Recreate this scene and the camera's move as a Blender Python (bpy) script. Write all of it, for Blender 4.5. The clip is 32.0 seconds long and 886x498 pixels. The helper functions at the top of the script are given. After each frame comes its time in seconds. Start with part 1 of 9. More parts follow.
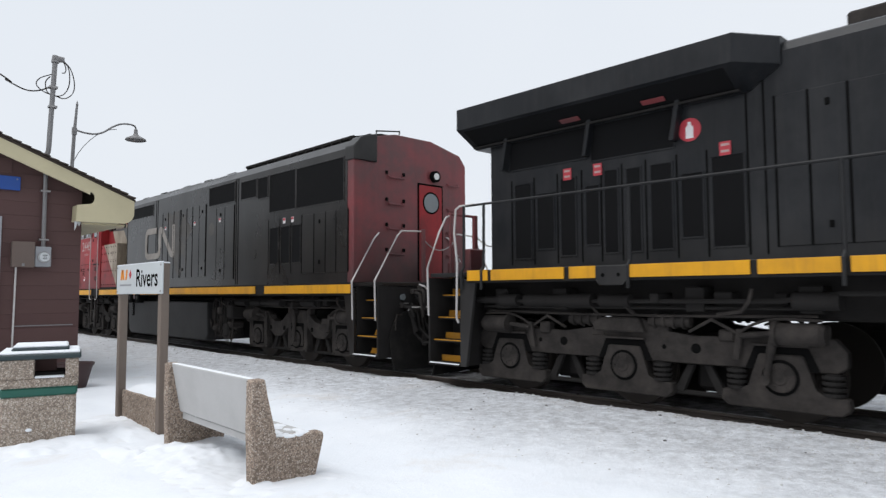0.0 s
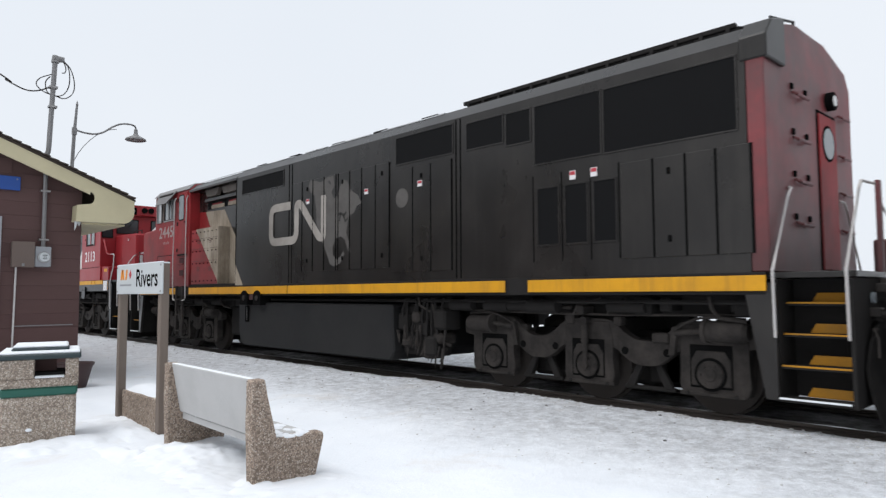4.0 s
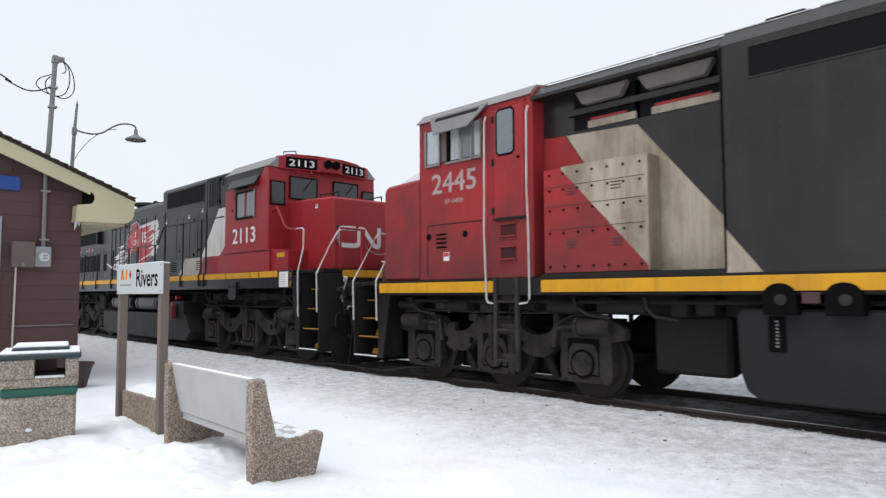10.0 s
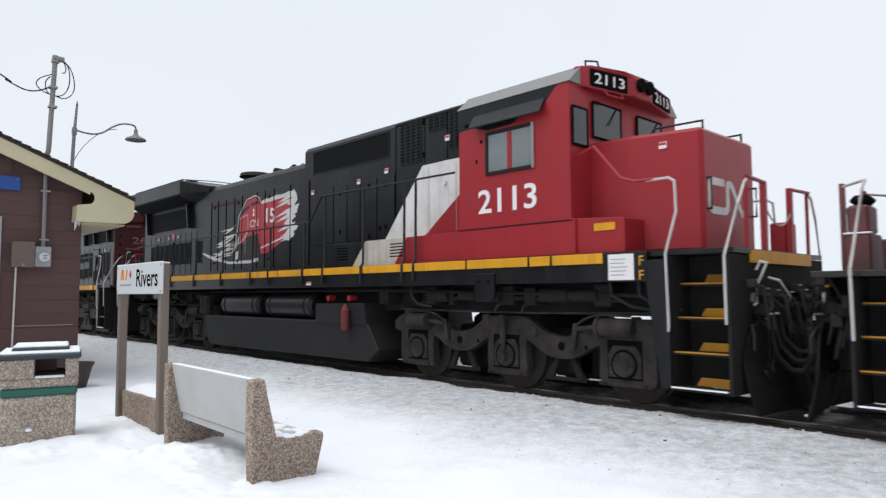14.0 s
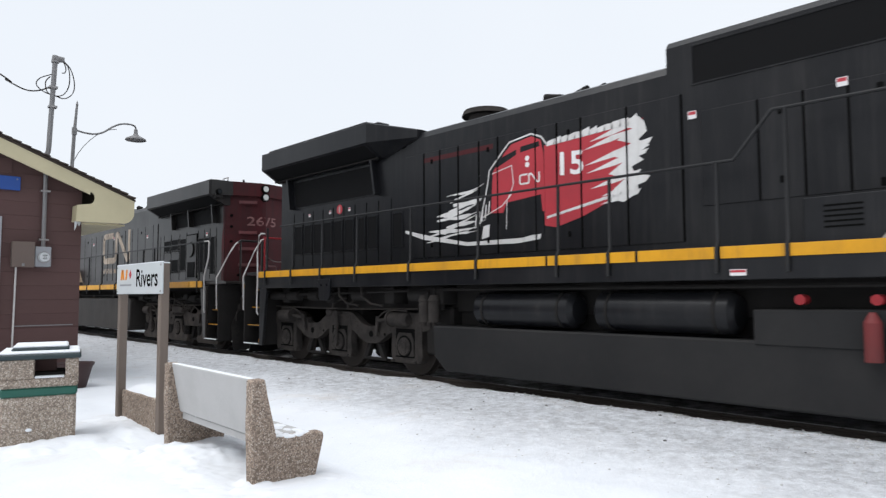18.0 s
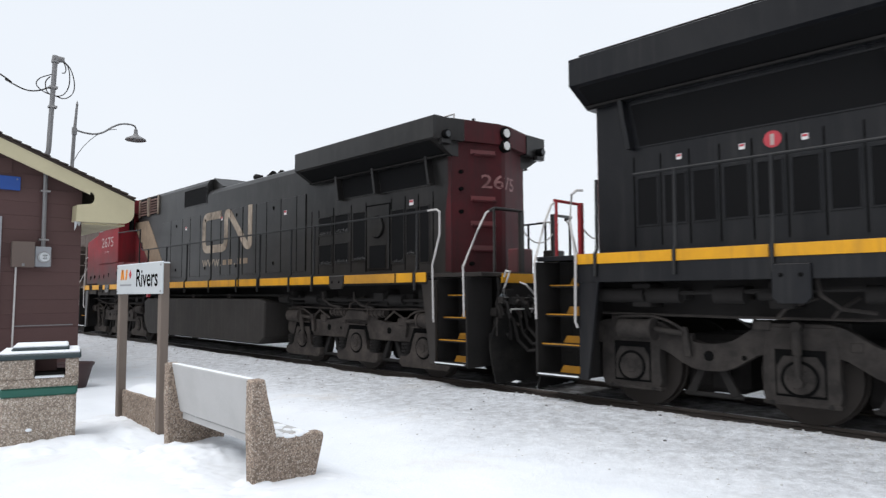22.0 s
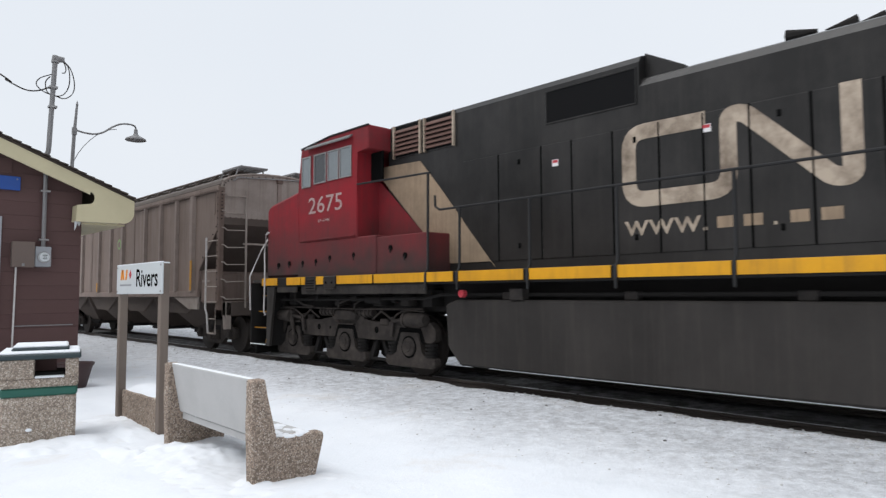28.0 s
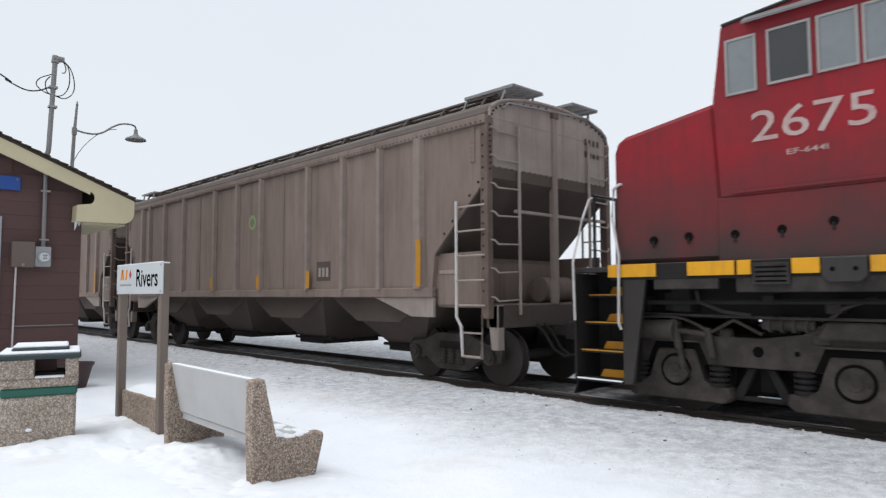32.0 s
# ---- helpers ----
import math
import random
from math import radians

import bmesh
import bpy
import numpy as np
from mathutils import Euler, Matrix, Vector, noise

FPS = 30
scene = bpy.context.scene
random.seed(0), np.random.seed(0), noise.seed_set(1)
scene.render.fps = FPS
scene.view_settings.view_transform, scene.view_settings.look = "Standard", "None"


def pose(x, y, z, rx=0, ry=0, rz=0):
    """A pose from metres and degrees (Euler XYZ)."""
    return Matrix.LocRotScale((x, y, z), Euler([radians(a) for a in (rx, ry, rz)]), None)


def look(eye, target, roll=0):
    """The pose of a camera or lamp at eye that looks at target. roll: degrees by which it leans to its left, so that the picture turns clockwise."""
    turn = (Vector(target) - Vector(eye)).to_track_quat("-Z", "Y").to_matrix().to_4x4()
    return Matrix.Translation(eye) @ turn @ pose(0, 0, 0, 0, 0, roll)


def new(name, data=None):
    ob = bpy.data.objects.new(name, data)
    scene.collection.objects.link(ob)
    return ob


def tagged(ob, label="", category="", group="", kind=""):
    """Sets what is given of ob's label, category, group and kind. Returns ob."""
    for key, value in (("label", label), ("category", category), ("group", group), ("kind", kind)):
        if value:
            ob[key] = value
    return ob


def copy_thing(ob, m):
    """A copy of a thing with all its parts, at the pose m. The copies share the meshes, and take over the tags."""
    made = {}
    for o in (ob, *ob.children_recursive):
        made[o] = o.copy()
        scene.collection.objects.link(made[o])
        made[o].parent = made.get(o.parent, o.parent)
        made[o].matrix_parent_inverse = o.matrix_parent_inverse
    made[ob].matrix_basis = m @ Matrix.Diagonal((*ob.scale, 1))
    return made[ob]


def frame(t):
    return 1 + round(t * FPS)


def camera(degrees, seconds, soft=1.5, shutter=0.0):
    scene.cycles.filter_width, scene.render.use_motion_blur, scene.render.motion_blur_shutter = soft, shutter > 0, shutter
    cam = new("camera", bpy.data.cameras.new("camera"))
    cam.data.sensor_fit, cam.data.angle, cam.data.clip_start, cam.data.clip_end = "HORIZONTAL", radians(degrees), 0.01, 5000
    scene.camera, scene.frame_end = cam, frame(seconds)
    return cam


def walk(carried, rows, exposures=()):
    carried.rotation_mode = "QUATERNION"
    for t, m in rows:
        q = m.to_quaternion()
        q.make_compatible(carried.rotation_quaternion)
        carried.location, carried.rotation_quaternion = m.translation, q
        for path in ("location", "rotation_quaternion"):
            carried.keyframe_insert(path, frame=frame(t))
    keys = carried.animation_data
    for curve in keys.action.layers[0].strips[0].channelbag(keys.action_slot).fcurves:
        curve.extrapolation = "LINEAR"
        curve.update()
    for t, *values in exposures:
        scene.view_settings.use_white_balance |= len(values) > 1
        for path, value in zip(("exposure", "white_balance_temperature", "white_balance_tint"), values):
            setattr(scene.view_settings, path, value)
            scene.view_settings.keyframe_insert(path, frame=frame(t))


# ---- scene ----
# The camera stands still on the platform, 1.48 m above the rails; x runs along the track, y away from the camera.
cam = camera(66.65, 32.0, soft=1.35, shutter=0.4)
_yaw, _pitch = radians(46.60), radians(3.797)
_way = Vector((-math.sin(_yaw) * math.cos(_pitch), math.cos(_yaw) * math.cos(_pitch), math.sin(_pitch)))
CAM = look((0, 0, 1.479), Vector((0, 0, 1.479)) + _way, -0.25)
walk(cam, [(0, CAM), (32.0, CAM)], exposures=[(0, -0.06), (3, -0.04), (5.5, 0.03), (9, 0.05), (11, 0.03), (14, 0.0), (16.5, 0.06), (25.5, 0.06), (27.5, -0.02), (28, -0.05), (32.0, -0.05)])

# how far the train has gone, in metres, second by second
TRAVEL = [(0, 0.0), (1, 1.863), (2, 3.749), (3, 5.657), (4.5, 8.57), (6, 11.536), (7, 13.526), (8, 15.509), (9, 17.491), (10, 19.520),
          (11, 21.586), (12, 23.631), (13, 25.703), (14, 27.804), (15.5, 31.05), (17, 34.390), (18, 36.575), (19, 38.727), (20, 40.876),
          (21, 43.052), (22, 45.279), (23, 47.486), (24, 49.665), (25, 51.853), (26.5, 55.26), (28, 58.696), (29, 60.918), (30, 63.185),
          (31, 65.473), (32, 67.728)]
TRACK_Y = 9.04
GAUGE = 0.755

# ---- light: an overcast winter day ----
world = bpy.data.worlds.new("overcast")
scene.world = world
world.use_nodes = True
_n, _l = world.node_tree.nodes, world.node_tree.links
_sky = _n.new("ShaderNodeTexSky")
_sky.sky_type, _sky.sun_disc = "NISHITA", False
_sky.sun_elevation, _sky.sun_rotation = radians(28), radians(200)
_sky.air_density, _sky.dust_density = 1.0, 3.0
_sc = _n.new("ShaderNodeMixRGB")
_sc.blend_type, _sc.inputs[0].default_value = "MULTIPLY", 1.0
_sc.inputs[2].default_value = (0.08, 0.08, 0.08, 1)
_cl = _n.new("ShaderNodeTexNoise")
_cl.inputs["Scale"].default_value, _cl.inputs["Detail"].default_value = 1.3, 3.0
_rp = _n.new("ShaderNodeValToRGB")
_rp.color_ramp.elements[0].position, _rp.color_ramp.elements[0].color = 0.30, (0.845, 0.90, 0.975, 1)
_rp.color_ramp.elements[1].position, _rp.color_ramp.elements[1].color = 0.72, (0.91, 0.952, 1.01, 1)
_mx = _n.new("ShaderNodeMixRGB")
_mx.inputs[0].default_value = 0.94
_l.new(_sky.outputs[0], _sc.inputs[1])
_l.new(_cl.outputs["Fac"], _rp.inputs[0])
_l.new(_sc.outputs[0], _mx.inputs[1])
_l.new(_rp.outputs[0], _mx.inputs[2])
_l.new(_mx.outputs[0], _n["Background"].inputs[0])
_n["Background"].inputs[1].default_value = 1.0
sun = new("sun", bpy.data.lights.new("sun", "SUN"))
sun.data.energy, sun.data.angle, sun.data.color = 1.75, radians(45), (1.0, 0.99, 0.985)
sun.matrix_world = look((-3, -6.5, 16), (0, 0, 0))
# ---- materials ----
def mat(name, col, rough=0.6, metal=0.0, var=0.25, scale=6.0, fine=60.0, bump=0.15, dirt=None, dirt_amt=0.0, dirt_scale=1.2, spec=0.35,
        stretch=(1, 1, 1), low=None, tone=0.0, streak=None, streak_amt=0.0, dirt_hi=0.75):
    """Paint or plain stuff: colour varied at two scales, optional dirt in blotches, optional grime up to a height (low = colour, z0, z1, amount)."""
    m = bpy.data.materials.new(name)
    m.use_nodes = True
    nt = m.node_tree
    n, l = nt.nodes, nt.links
    b = n["Principled BSDF"]
    b.inputs["Roughness"].default_value, b.inputs["Metallic"].default_value = rough, metal
    b.inputs["Specular IOR Level"].default_value = spec
    tc, mp = n.new("ShaderNodeTexCoord"), n.new("ShaderNodeMapping")
    mp.inputs["Scale"].default_value = stretch
    l.new(tc.outputs["Object"], mp.inputs[0])
    big, small = n.new("ShaderNodeTexNoise"), n.new("ShaderNodeTexNoise")
    for node, s, d in ((big, scale, 5.0), (small, fine, 3.0)):
        node.inputs["Scale"].default_value, node.inputs["Detail"].default_value = s, d
        l.new(mp.outputs[0], node.inputs[0])
    mix = n.new("ShaderNodeMixRGB")
    mix.inputs[1].default_value = (*[c * (1 - var) for c in col], 1)
    mix.inputs[2].default_value = (*[min(1, c * (1 + var)) for c in col], 1)
    add = n.new("ShaderNodeMath")
    add.operation, add.inputs[1].default_value = "MULTIPLY_ADD", 0.65
    mul = n.new("ShaderNodeMath")
    mul.operation, mul.inputs[1].default_value = "MULTIPLY", 0.35
    l.new(small.outputs["Fac"], mul.inputs[0])
    l.new(big.outputs["Fac"], add.inputs[0])
    l.new(mul.outputs[0], add.inputs[2])
    l.new(add.outputs[0], mix.inputs[0])
    out = mix.outputs[0]
    if tone:
        oi, tm, hs = n.new("ShaderNodeObjectInfo"), n.new("ShaderNodeMapRange"), n.new("ShaderNodeHueSaturation")
        tm.inputs[3].default_value, tm.inputs[4].default_value = 1 - tone, 1 + tone
        l.new(oi.outputs["Random"], tm.inputs[0])
        l.new(tm.outputs[0], hs.inputs["Value"])
        l.new(out, hs.inputs["Color"])
        out = hs.outputs[0]
    if dirt:
        dn, dr, dm = n.new("ShaderNodeTexNoise"), n.new("ShaderNodeValToRGB"), n.new("ShaderNodeMixRGB")
        dn.inputs["Scale"].default_value, dn.inputs["Detail"].default_value = dirt_scale, 9.0
        dn.inputs["Roughness"].default_value = 0.68
        l.new(mp.outputs[0], dn.inputs[0])
        dr.color_ramp.elements[0].position, dr.color_ramp.elements[1].position = 0.42, dirt_hi
        dr.color_ramp.elements[1].color = (dirt_amt, dirt_amt, dirt_amt, 1)
        l.new(dn.outputs["Fac"], dr.inputs[0])
        l.new(dr.outputs[0], dm.inputs[0])
        l.new(out, dm.inputs[1])
        dm.inputs[2].default_value = (*dirt, 1)
        out = dm.outputs[0]
    if streak:
        sm, sn, sr, sk = n.new("ShaderNodeMapping"), n.new("ShaderNodeTexNoise"), n.new("ShaderNodeValToRGB"), n.new("ShaderNodeMixRGB")
        sm.inputs["Scale"].default_value = (7.0, 7.0, 0.35)
        l.new(tc.outputs["Object"], sm.inputs[0])
        sn.inputs["Scale"].default_value, sn.inputs["Detail"].default_value, sn.inputs["Roughness"].default_value = 1.0, 6.0, 0.7
        l.new(sm.outputs[0], sn.inputs[0])
        sr.color_ramp.elements[0].position, sr.color_ramp.elements[1].position = 0.50, 0.80
        sr.color_ramp.elements[1].color = (streak_amt, streak_amt, streak_amt, 1)
        l.new(sn.outputs["Fac"], sr.inputs[0])
        l.new(sr.outputs[0], sk.inputs[0])
        l.new(out, sk.inputs[1])
        sk.inputs[2].default_value = (*streak, 1)
        out = sk.outputs[0]
    if low:
        sx, mr, dn2, ma, lm = (n.new("ShaderNodeSeparateXYZ"), n.new("ShaderNodeMapRange"), n.new("ShaderNodeTexNoise"), n.new("ShaderNodeMath"),
                               n.new("ShaderNodeMixRGB"))
        l.new(tc.outputs["Object"], sx.inputs[0])
        dn2.inputs["Scale"].default_value, dn2.inputs["Detail"].default_value = 2.0, 6.0
        l.new(tc.outputs["Object"], dn2.inputs[0])
        ma.operation, ma.inputs[1].default_value = "MULTIPLY_ADD", 1.0
        l.new(dn2.outputs["Fac"], ma.inputs[0])
        l.new(sx.outputs[2], ma.inputs[2])
        mr.inputs[1].default_value, mr.inputs[2].default_value = low[1] + 0.5, low[2] + 0.5
        mr.inputs[3].default_value, mr.inputs[4].default_value = low[3], 0.0
        l.new(ma.outputs[0], mr.inputs[0])
        l.new(mr.outputs[0], lm.inputs[0])
        l.new(out, lm.inputs[1])
        lm.inputs[2].default_value = (*low[0], 1)
        out = lm.outputs[0]
    l.new(out, b.inputs["Base Color"])
    if bump:
        bp = n.new("ShaderNodeBump")
        bp.inputs["Strength"].default_value, bp.inputs["Distance"].default_value = bump, 0.01
        l.new(add.outputs[0], bp.inputs["Height"])
        l.new(bp.outputs[0], b.inputs["Normal"])
    rr = n.new("ShaderNodeMapRange")
    rr.inputs[3].default_value, rr.inputs[4].default_value = max(0.05, rough - 0.12), min(1, rough + 0.12)
    l.new(big.outputs["Fac"], rr.inputs[0])
    l.new(rr.outputs[0], b.inputs["Roughness"])
    return m


def speckled(name, cols, scale, rough=0.85, bump=0.6):
    """Exposed pebble aggregate: stones of several tones set in mortar."""
    m = bpy.data.materials.new(name)
    m.use_nodes = True
    n, l = m.node_tree.nodes, m.node_tree.links
    b = n["Principled BSDF"]
    b.inputs["Roughness"].default_value, b.inputs["Specular IOR Level"].default_value = rough, 0.2
    tc, v, v2, r, r2 = (n.new("ShaderNodeTexCoord"), n.new("ShaderNodeTexVoronoi"), n.new("ShaderNodeTexVoronoi"), n.new("ShaderNodeValToRGB"),
                        n.new("ShaderNodeValToRGB"))
    v.inputs["Scale"].default_value = v2.inputs["Scale"].default_value = scale
    l.new(tc.outputs["Object"], v.inputs[0])
    l.new(tc.outputs["Object"], v2.inputs[0])
    v2.feature = "DISTANCE_TO_EDGE"
    r.color_ramp.interpolation = "CONSTANT"
    for i, c in enumerate(cols):
        e = r.color_ramp.elements[i] if i < 2 else r.color_ramp.elements.new(i / len(cols))
        e.position, e.color = i / len(cols), (*c, 1)
    sp = n.new("ShaderNodeSeparateColor")
    l.new(v.outputs["Color"], sp.inputs[0])
    l.new(sp.outputs[0], r.inputs[0])
    r2.color_ramp.elements[0].position, r2.color_ramp.elements[1].position = 0.02, 0.12
    l.new(v2.outputs["Distance"], r2.inputs[0])
    mix = n.new("ShaderNodeMixRGB")
    l.new(r2.outputs[0], mix.inputs[0])
    mix.inputs[1].default_value = (*[c * 0.55 for c in cols[0]], 1)
    l.new(r.outputs[0], mix.inputs[2])
    big, mm = n.new("ShaderNodeTexNoise"), n.new("ShaderNodeMixRGB")
    big.inputs["Scale"].default_value = 4.0
    l.new(tc.outputs["Object"], big.inputs[0])
    mm.blend_type, mm.inputs[0].default_value = "OVERLAY", 0.3
    l.new(mix.outputs[0], mm.inputs[1])
    l.new(big.outputs["Fac"], mm.inputs[2])
    l.new(mm.outputs[0], b.inputs["Base Color"])
    bp = n.new("ShaderNodeBump")
    bp.inputs["Strength"].default_value, bp.inputs["Distance"].default_value = bump, 0.01
    l.new(r2.outputs[0], bp.inputs["Height"])
    l.new(bp.outputs[0], b.inputs["Normal"])
    return m


def snow_mat(name, col, grit, grit_amt):
    """Snow: trodden lumps and a sprinkle of grit where the feet and the trains throw it."""
    m = mat(name, col, 0.75, var=0.05, scale=1.6, fine=22.0, bump=0.5, dirt=grit, dirt_amt=grit_amt, dirt_scale=2.6, spec=0.25)
    return m


def snow_ground_mat():
    """Platform snow: clean and soft by the bench, packed, scraped and gritty towards the rails."""
    m = bpy.data.materials.new("platform_snow")
    m.use_nodes = True
    n, l = m.node_tree.nodes, m.node_tree.links
    b = n["Principled BSDF"]
    b.inputs["Specular IOR Level"].default_value = 0.3
    tc, sx = n.new("ShaderNodeTexCoord"), n.new("ShaderNodeSeparateXYZ")
    l.new(tc.outputs["Object"], sx.inputs[0])
    mp = n.new("ShaderNodeMapping")
    mp.inputs["Scale"].default_value = (1.25, 1.0, 1.0)
    l.new(tc.outputs["Object"], mp.inputs[0])

    def noise_node(scale, detail, rough=0.6, src=mp):
        t = n.new("ShaderNodeTexNoise")
        t.inputs["Scale"].default_value, t.inputs["Detail"].default_value, t.inputs["Roughness"].default_value = scale, detail, rough
        l.new(src.outputs[0 if src is mp else "Object"], t.inputs[0])
        return t

    def ramp(src, p0, c0, p1, c1):
        r = n.new("ShaderNodeValToRGB")
        r.color_ramp.elements[0].position, r.color_ramp.elements[0].color = p0, (*c0, 1)
        r.color_ramp.elements[1].position, r.color_ramp.elements[1].color = p1, (*c1, 1)
        l.new(src, r.inputs[0])
        return r

    def mixc(fac, a, c, kind="MIX"):
        x = n.new("ShaderNodeMixRGB")
        x.blend_type = kind
        if isinstance(fac, float):
            x.inputs[0].default_value = fac
        else:
            l.new(fac, x.inputs[0])
        for i, v in ((1, a), (2, c)):
            if isinstance(v, tuple):
                x.inputs[i].default_value = (*v, 1)
            else:
                l.new(v, x.inputs[i])
        return x.outputs[0]

    zone = n.new("ShaderNodeMapRange")
    zn = noise_node(0.7, 3.0)
    za = n.new("ShaderNodeMath")
    za.operation, za.inputs[1].default_value = "MULTIPLY_ADD", 2.2
    l.new(zn.outputs["Fac"], za.inputs[0])
    l.new(sx.outputs[1], za.inputs[2])
    zone.inputs[1].default_value, zone.inputs[2].default_value = 5.6, 7.4
    l.new(za.outputs[0], zone.inputs[0])
    clean = ramp(noise_node(0.9, 4.0).outputs["Fac"], 0.3, (0.755, 0.785, 0.825), 0.7, (0.805, 0.83, 0.865))
    packed = ramp(noise_node(4.5, 12.0, 0.82).outputs["Fac"], 0.36, (0.34, 0.345, 0.36), 0.60, (0.775, 0.80, 0.84))
    col = mixc(zone.outputs[0], clean.outputs[0], packed.outputs[0])
    grit = ramp(noise_node(16.0, 5.0, 0.75, tc).outputs["Fac"], 0.63, (0, 0, 0), 0.76, (0.55, 0.55, 0.55))
    near = n.new("ShaderNodeMapRange")
    near.inputs[1].default_value, near.inputs[2].default_value, near.inputs[3].default_value = 6.6, 8.1, 0.12
    l.new(sx.outputs[1], near.inputs[0])
    gm = n.new("ShaderNodeMath")
    gm.operation = "MULTIPLY"
    gs = n.new("ShaderNodeSeparateColor")
    l.new(grit.outputs[0], gs.inputs[0])
    l.new(gs.outputs[0], gm.inputs[0])
    l.new(near.outputs[0], gm.inputs[1])
    col = mixc(gm.outputs[0], col, (0.22, 0.19, 0.16))
    sand = ramp(noise_node(0.8, 6.0, 0.7).outputs["Fac"], 0.56, (0, 0, 0), 0.72, (0.34, 0.34, 0.34))
    ss = n.new("ShaderNodeSeparateColor")
    l.new(sand.outputs[0], ss.inputs[0])
    col = mixc(ss.outputs[0], col, (0.60, 0.53, 0.45))
    l.new(col, b.inputs["Base Color"])
    rg = n.new("ShaderNodeMapRange")
    rg.inputs[3].default_value, rg.inputs[4].default_value = 0.85, 0.5
    l.new(zone.outputs[0], rg.inputs[0])
    l.new(rg.outputs[0], b.inputs["Roughness"])
    bp = n.new("ShaderNodeBump")
    bp.inputs["Strength"].default_value, bp.inputs["Distance"].default_value = 0.85, 0.045
    bn = noise_node(11.0, 8.0, 0.7)
    calm, bh = n.new("ShaderNodeMapRange"), n.new("ShaderNodeMath")
    calm.inputs[3].default_value = 0.28
    bh.operation = "MULTIPLY"
    l.new(zone.outputs[0], calm.inputs[0])
    l.new(bn.outputs["Fac"], bh.inputs[0])
    l.new(calm.outputs[0], bh.inputs[1])
    l.new(bh.outputs[0], bp.inputs["Height"])
    l.new(bp.outputs[0], b.inputs["Normal"])
    return m


BLACK = mat("loco_black_paint", (0.0095, 0.0105, 0.0125), 0.38, var=0.3, scale=1.1, fine=9, bump=0.03, dirt=(0.043, 0.043, 0.045), dirt_amt=0.5,
            dirt_scale=1.0, spec=0.22, stretch=(1, 1, 0.7), low=((0.06, 0.055, 0.05), 1.5, 2.4, 0.35), streak=(0.05, 0.047, 0.044), streak_amt=0.25)
BLACK_CLEAN = mat("loco_glossy_black", (0.0070, 0.0076, 0.0096), 0.32, var=0.3, scale=1.1, fine=9, bump=0.02, dirt=(0.032, 0.031, 0.031), dirt_amt=0.4,
                  dirt_scale=1.0, spec=0.22, stretch=(1, 1, 0.5), streak=(0.045, 0.043, 0.042), streak_amt=0.4)
BLACK_B = mat("loco_faded_black", (0.0125, 0.0112, 0.0106), 0.30, var=0.3, scale=1.6, fine=9, bump=0.03, dirt=(0.040, 0.035, 0.032), dirt_amt=0.55,
              dirt_scale=1.1, spec=0.36, stretch=(1, 1, 0.7), streak=(0.050, 0.044, 0.039), streak_amt=0.28)
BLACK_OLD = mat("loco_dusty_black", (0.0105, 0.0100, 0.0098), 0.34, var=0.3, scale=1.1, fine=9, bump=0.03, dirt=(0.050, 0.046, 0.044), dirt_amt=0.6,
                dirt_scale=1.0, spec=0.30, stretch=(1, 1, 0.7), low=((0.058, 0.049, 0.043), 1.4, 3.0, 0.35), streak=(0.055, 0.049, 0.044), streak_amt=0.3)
GRILLE = mat("grille_mesh_black", (0.0075, 0.0075, 0.008), 0.75, var=0.3, scale=14, fine=120, bump=0.3, spec=0.08)
UNDER = mat("grimy_underframe", (0.031, 0.028, 0.0265), 0.85, var=0.45, scale=4, fine=40, bump=0.5, dirt=(0.085, 0.074, 0.067), dirt_amt=0.6, dirt_scale=3.6,
            spec=0.1)
UNDER_DUST = mat("dusty_brown_underframe", (0.041, 0.0358, 0.033), 0.85, var=0.45, scale=4, fine=40, bump=0.5, dirt=(0.112, 0.094, 0.084), dirt_amt=0.6, dirt_scale=3.6, spec=0.1)
UNDER_DK = mat("black_underframe", (0.024, 0.0225, 0.0218), 0.85, var=0.4, scale=4, fine=40, bump=0.3, spec=0.06)
BLACK_PLOW = mat("plow_black", (0.011, 0.0107, 0.0105), 0.75, var=0.4, scale=3, fine=30, bump=0.2, dirt=(0.04, 0.036, 0.033), dirt_amt=0.5, dirt_scale=2.5, spec=0.07)
TANK = mat("tank_black", (0.031, 0.028, 0.0263), 0.7, var=0.2, scale=1.0, fine=12, bump=0.05, dirt=(0.062, 0.056, 0.052), dirt_amt=0.55, dirt_scale=0.6,
           spec=0.15, streak=(0.075, 0.066, 0.058), streak_amt=0.5)
RED = mat("loco_red_paint", (0.34, 0.030, 0.034), 0.58, var=0.2, scale=1.6, fine=14, bump=0.03, dirt=(0.095, 0.034, 0.034), dirt_amt=0.75, dirt_scale=0.9, dirt_hi=0.68,
          spec=0.2, stretch=(1, 1, 0.8), streak=(0.10, 0.034, 0.034), streak_amt=0.35, low=((0.075, 0.032, 0.031), 1.6, 2.9, 0.6))
RED_NEW = mat("loco_bright_red", (0.295, 0.018, 0.024), 0.42, var=0.1, scale=1.2, fine=14, bump=0.02, dirt=(0.17, 0.022, 0.028), dirt_amt=0.4, dirt_scale=0.8,
              spec=0.3, streak=(0.18, 0.02, 0.026), streak_amt=0.5)
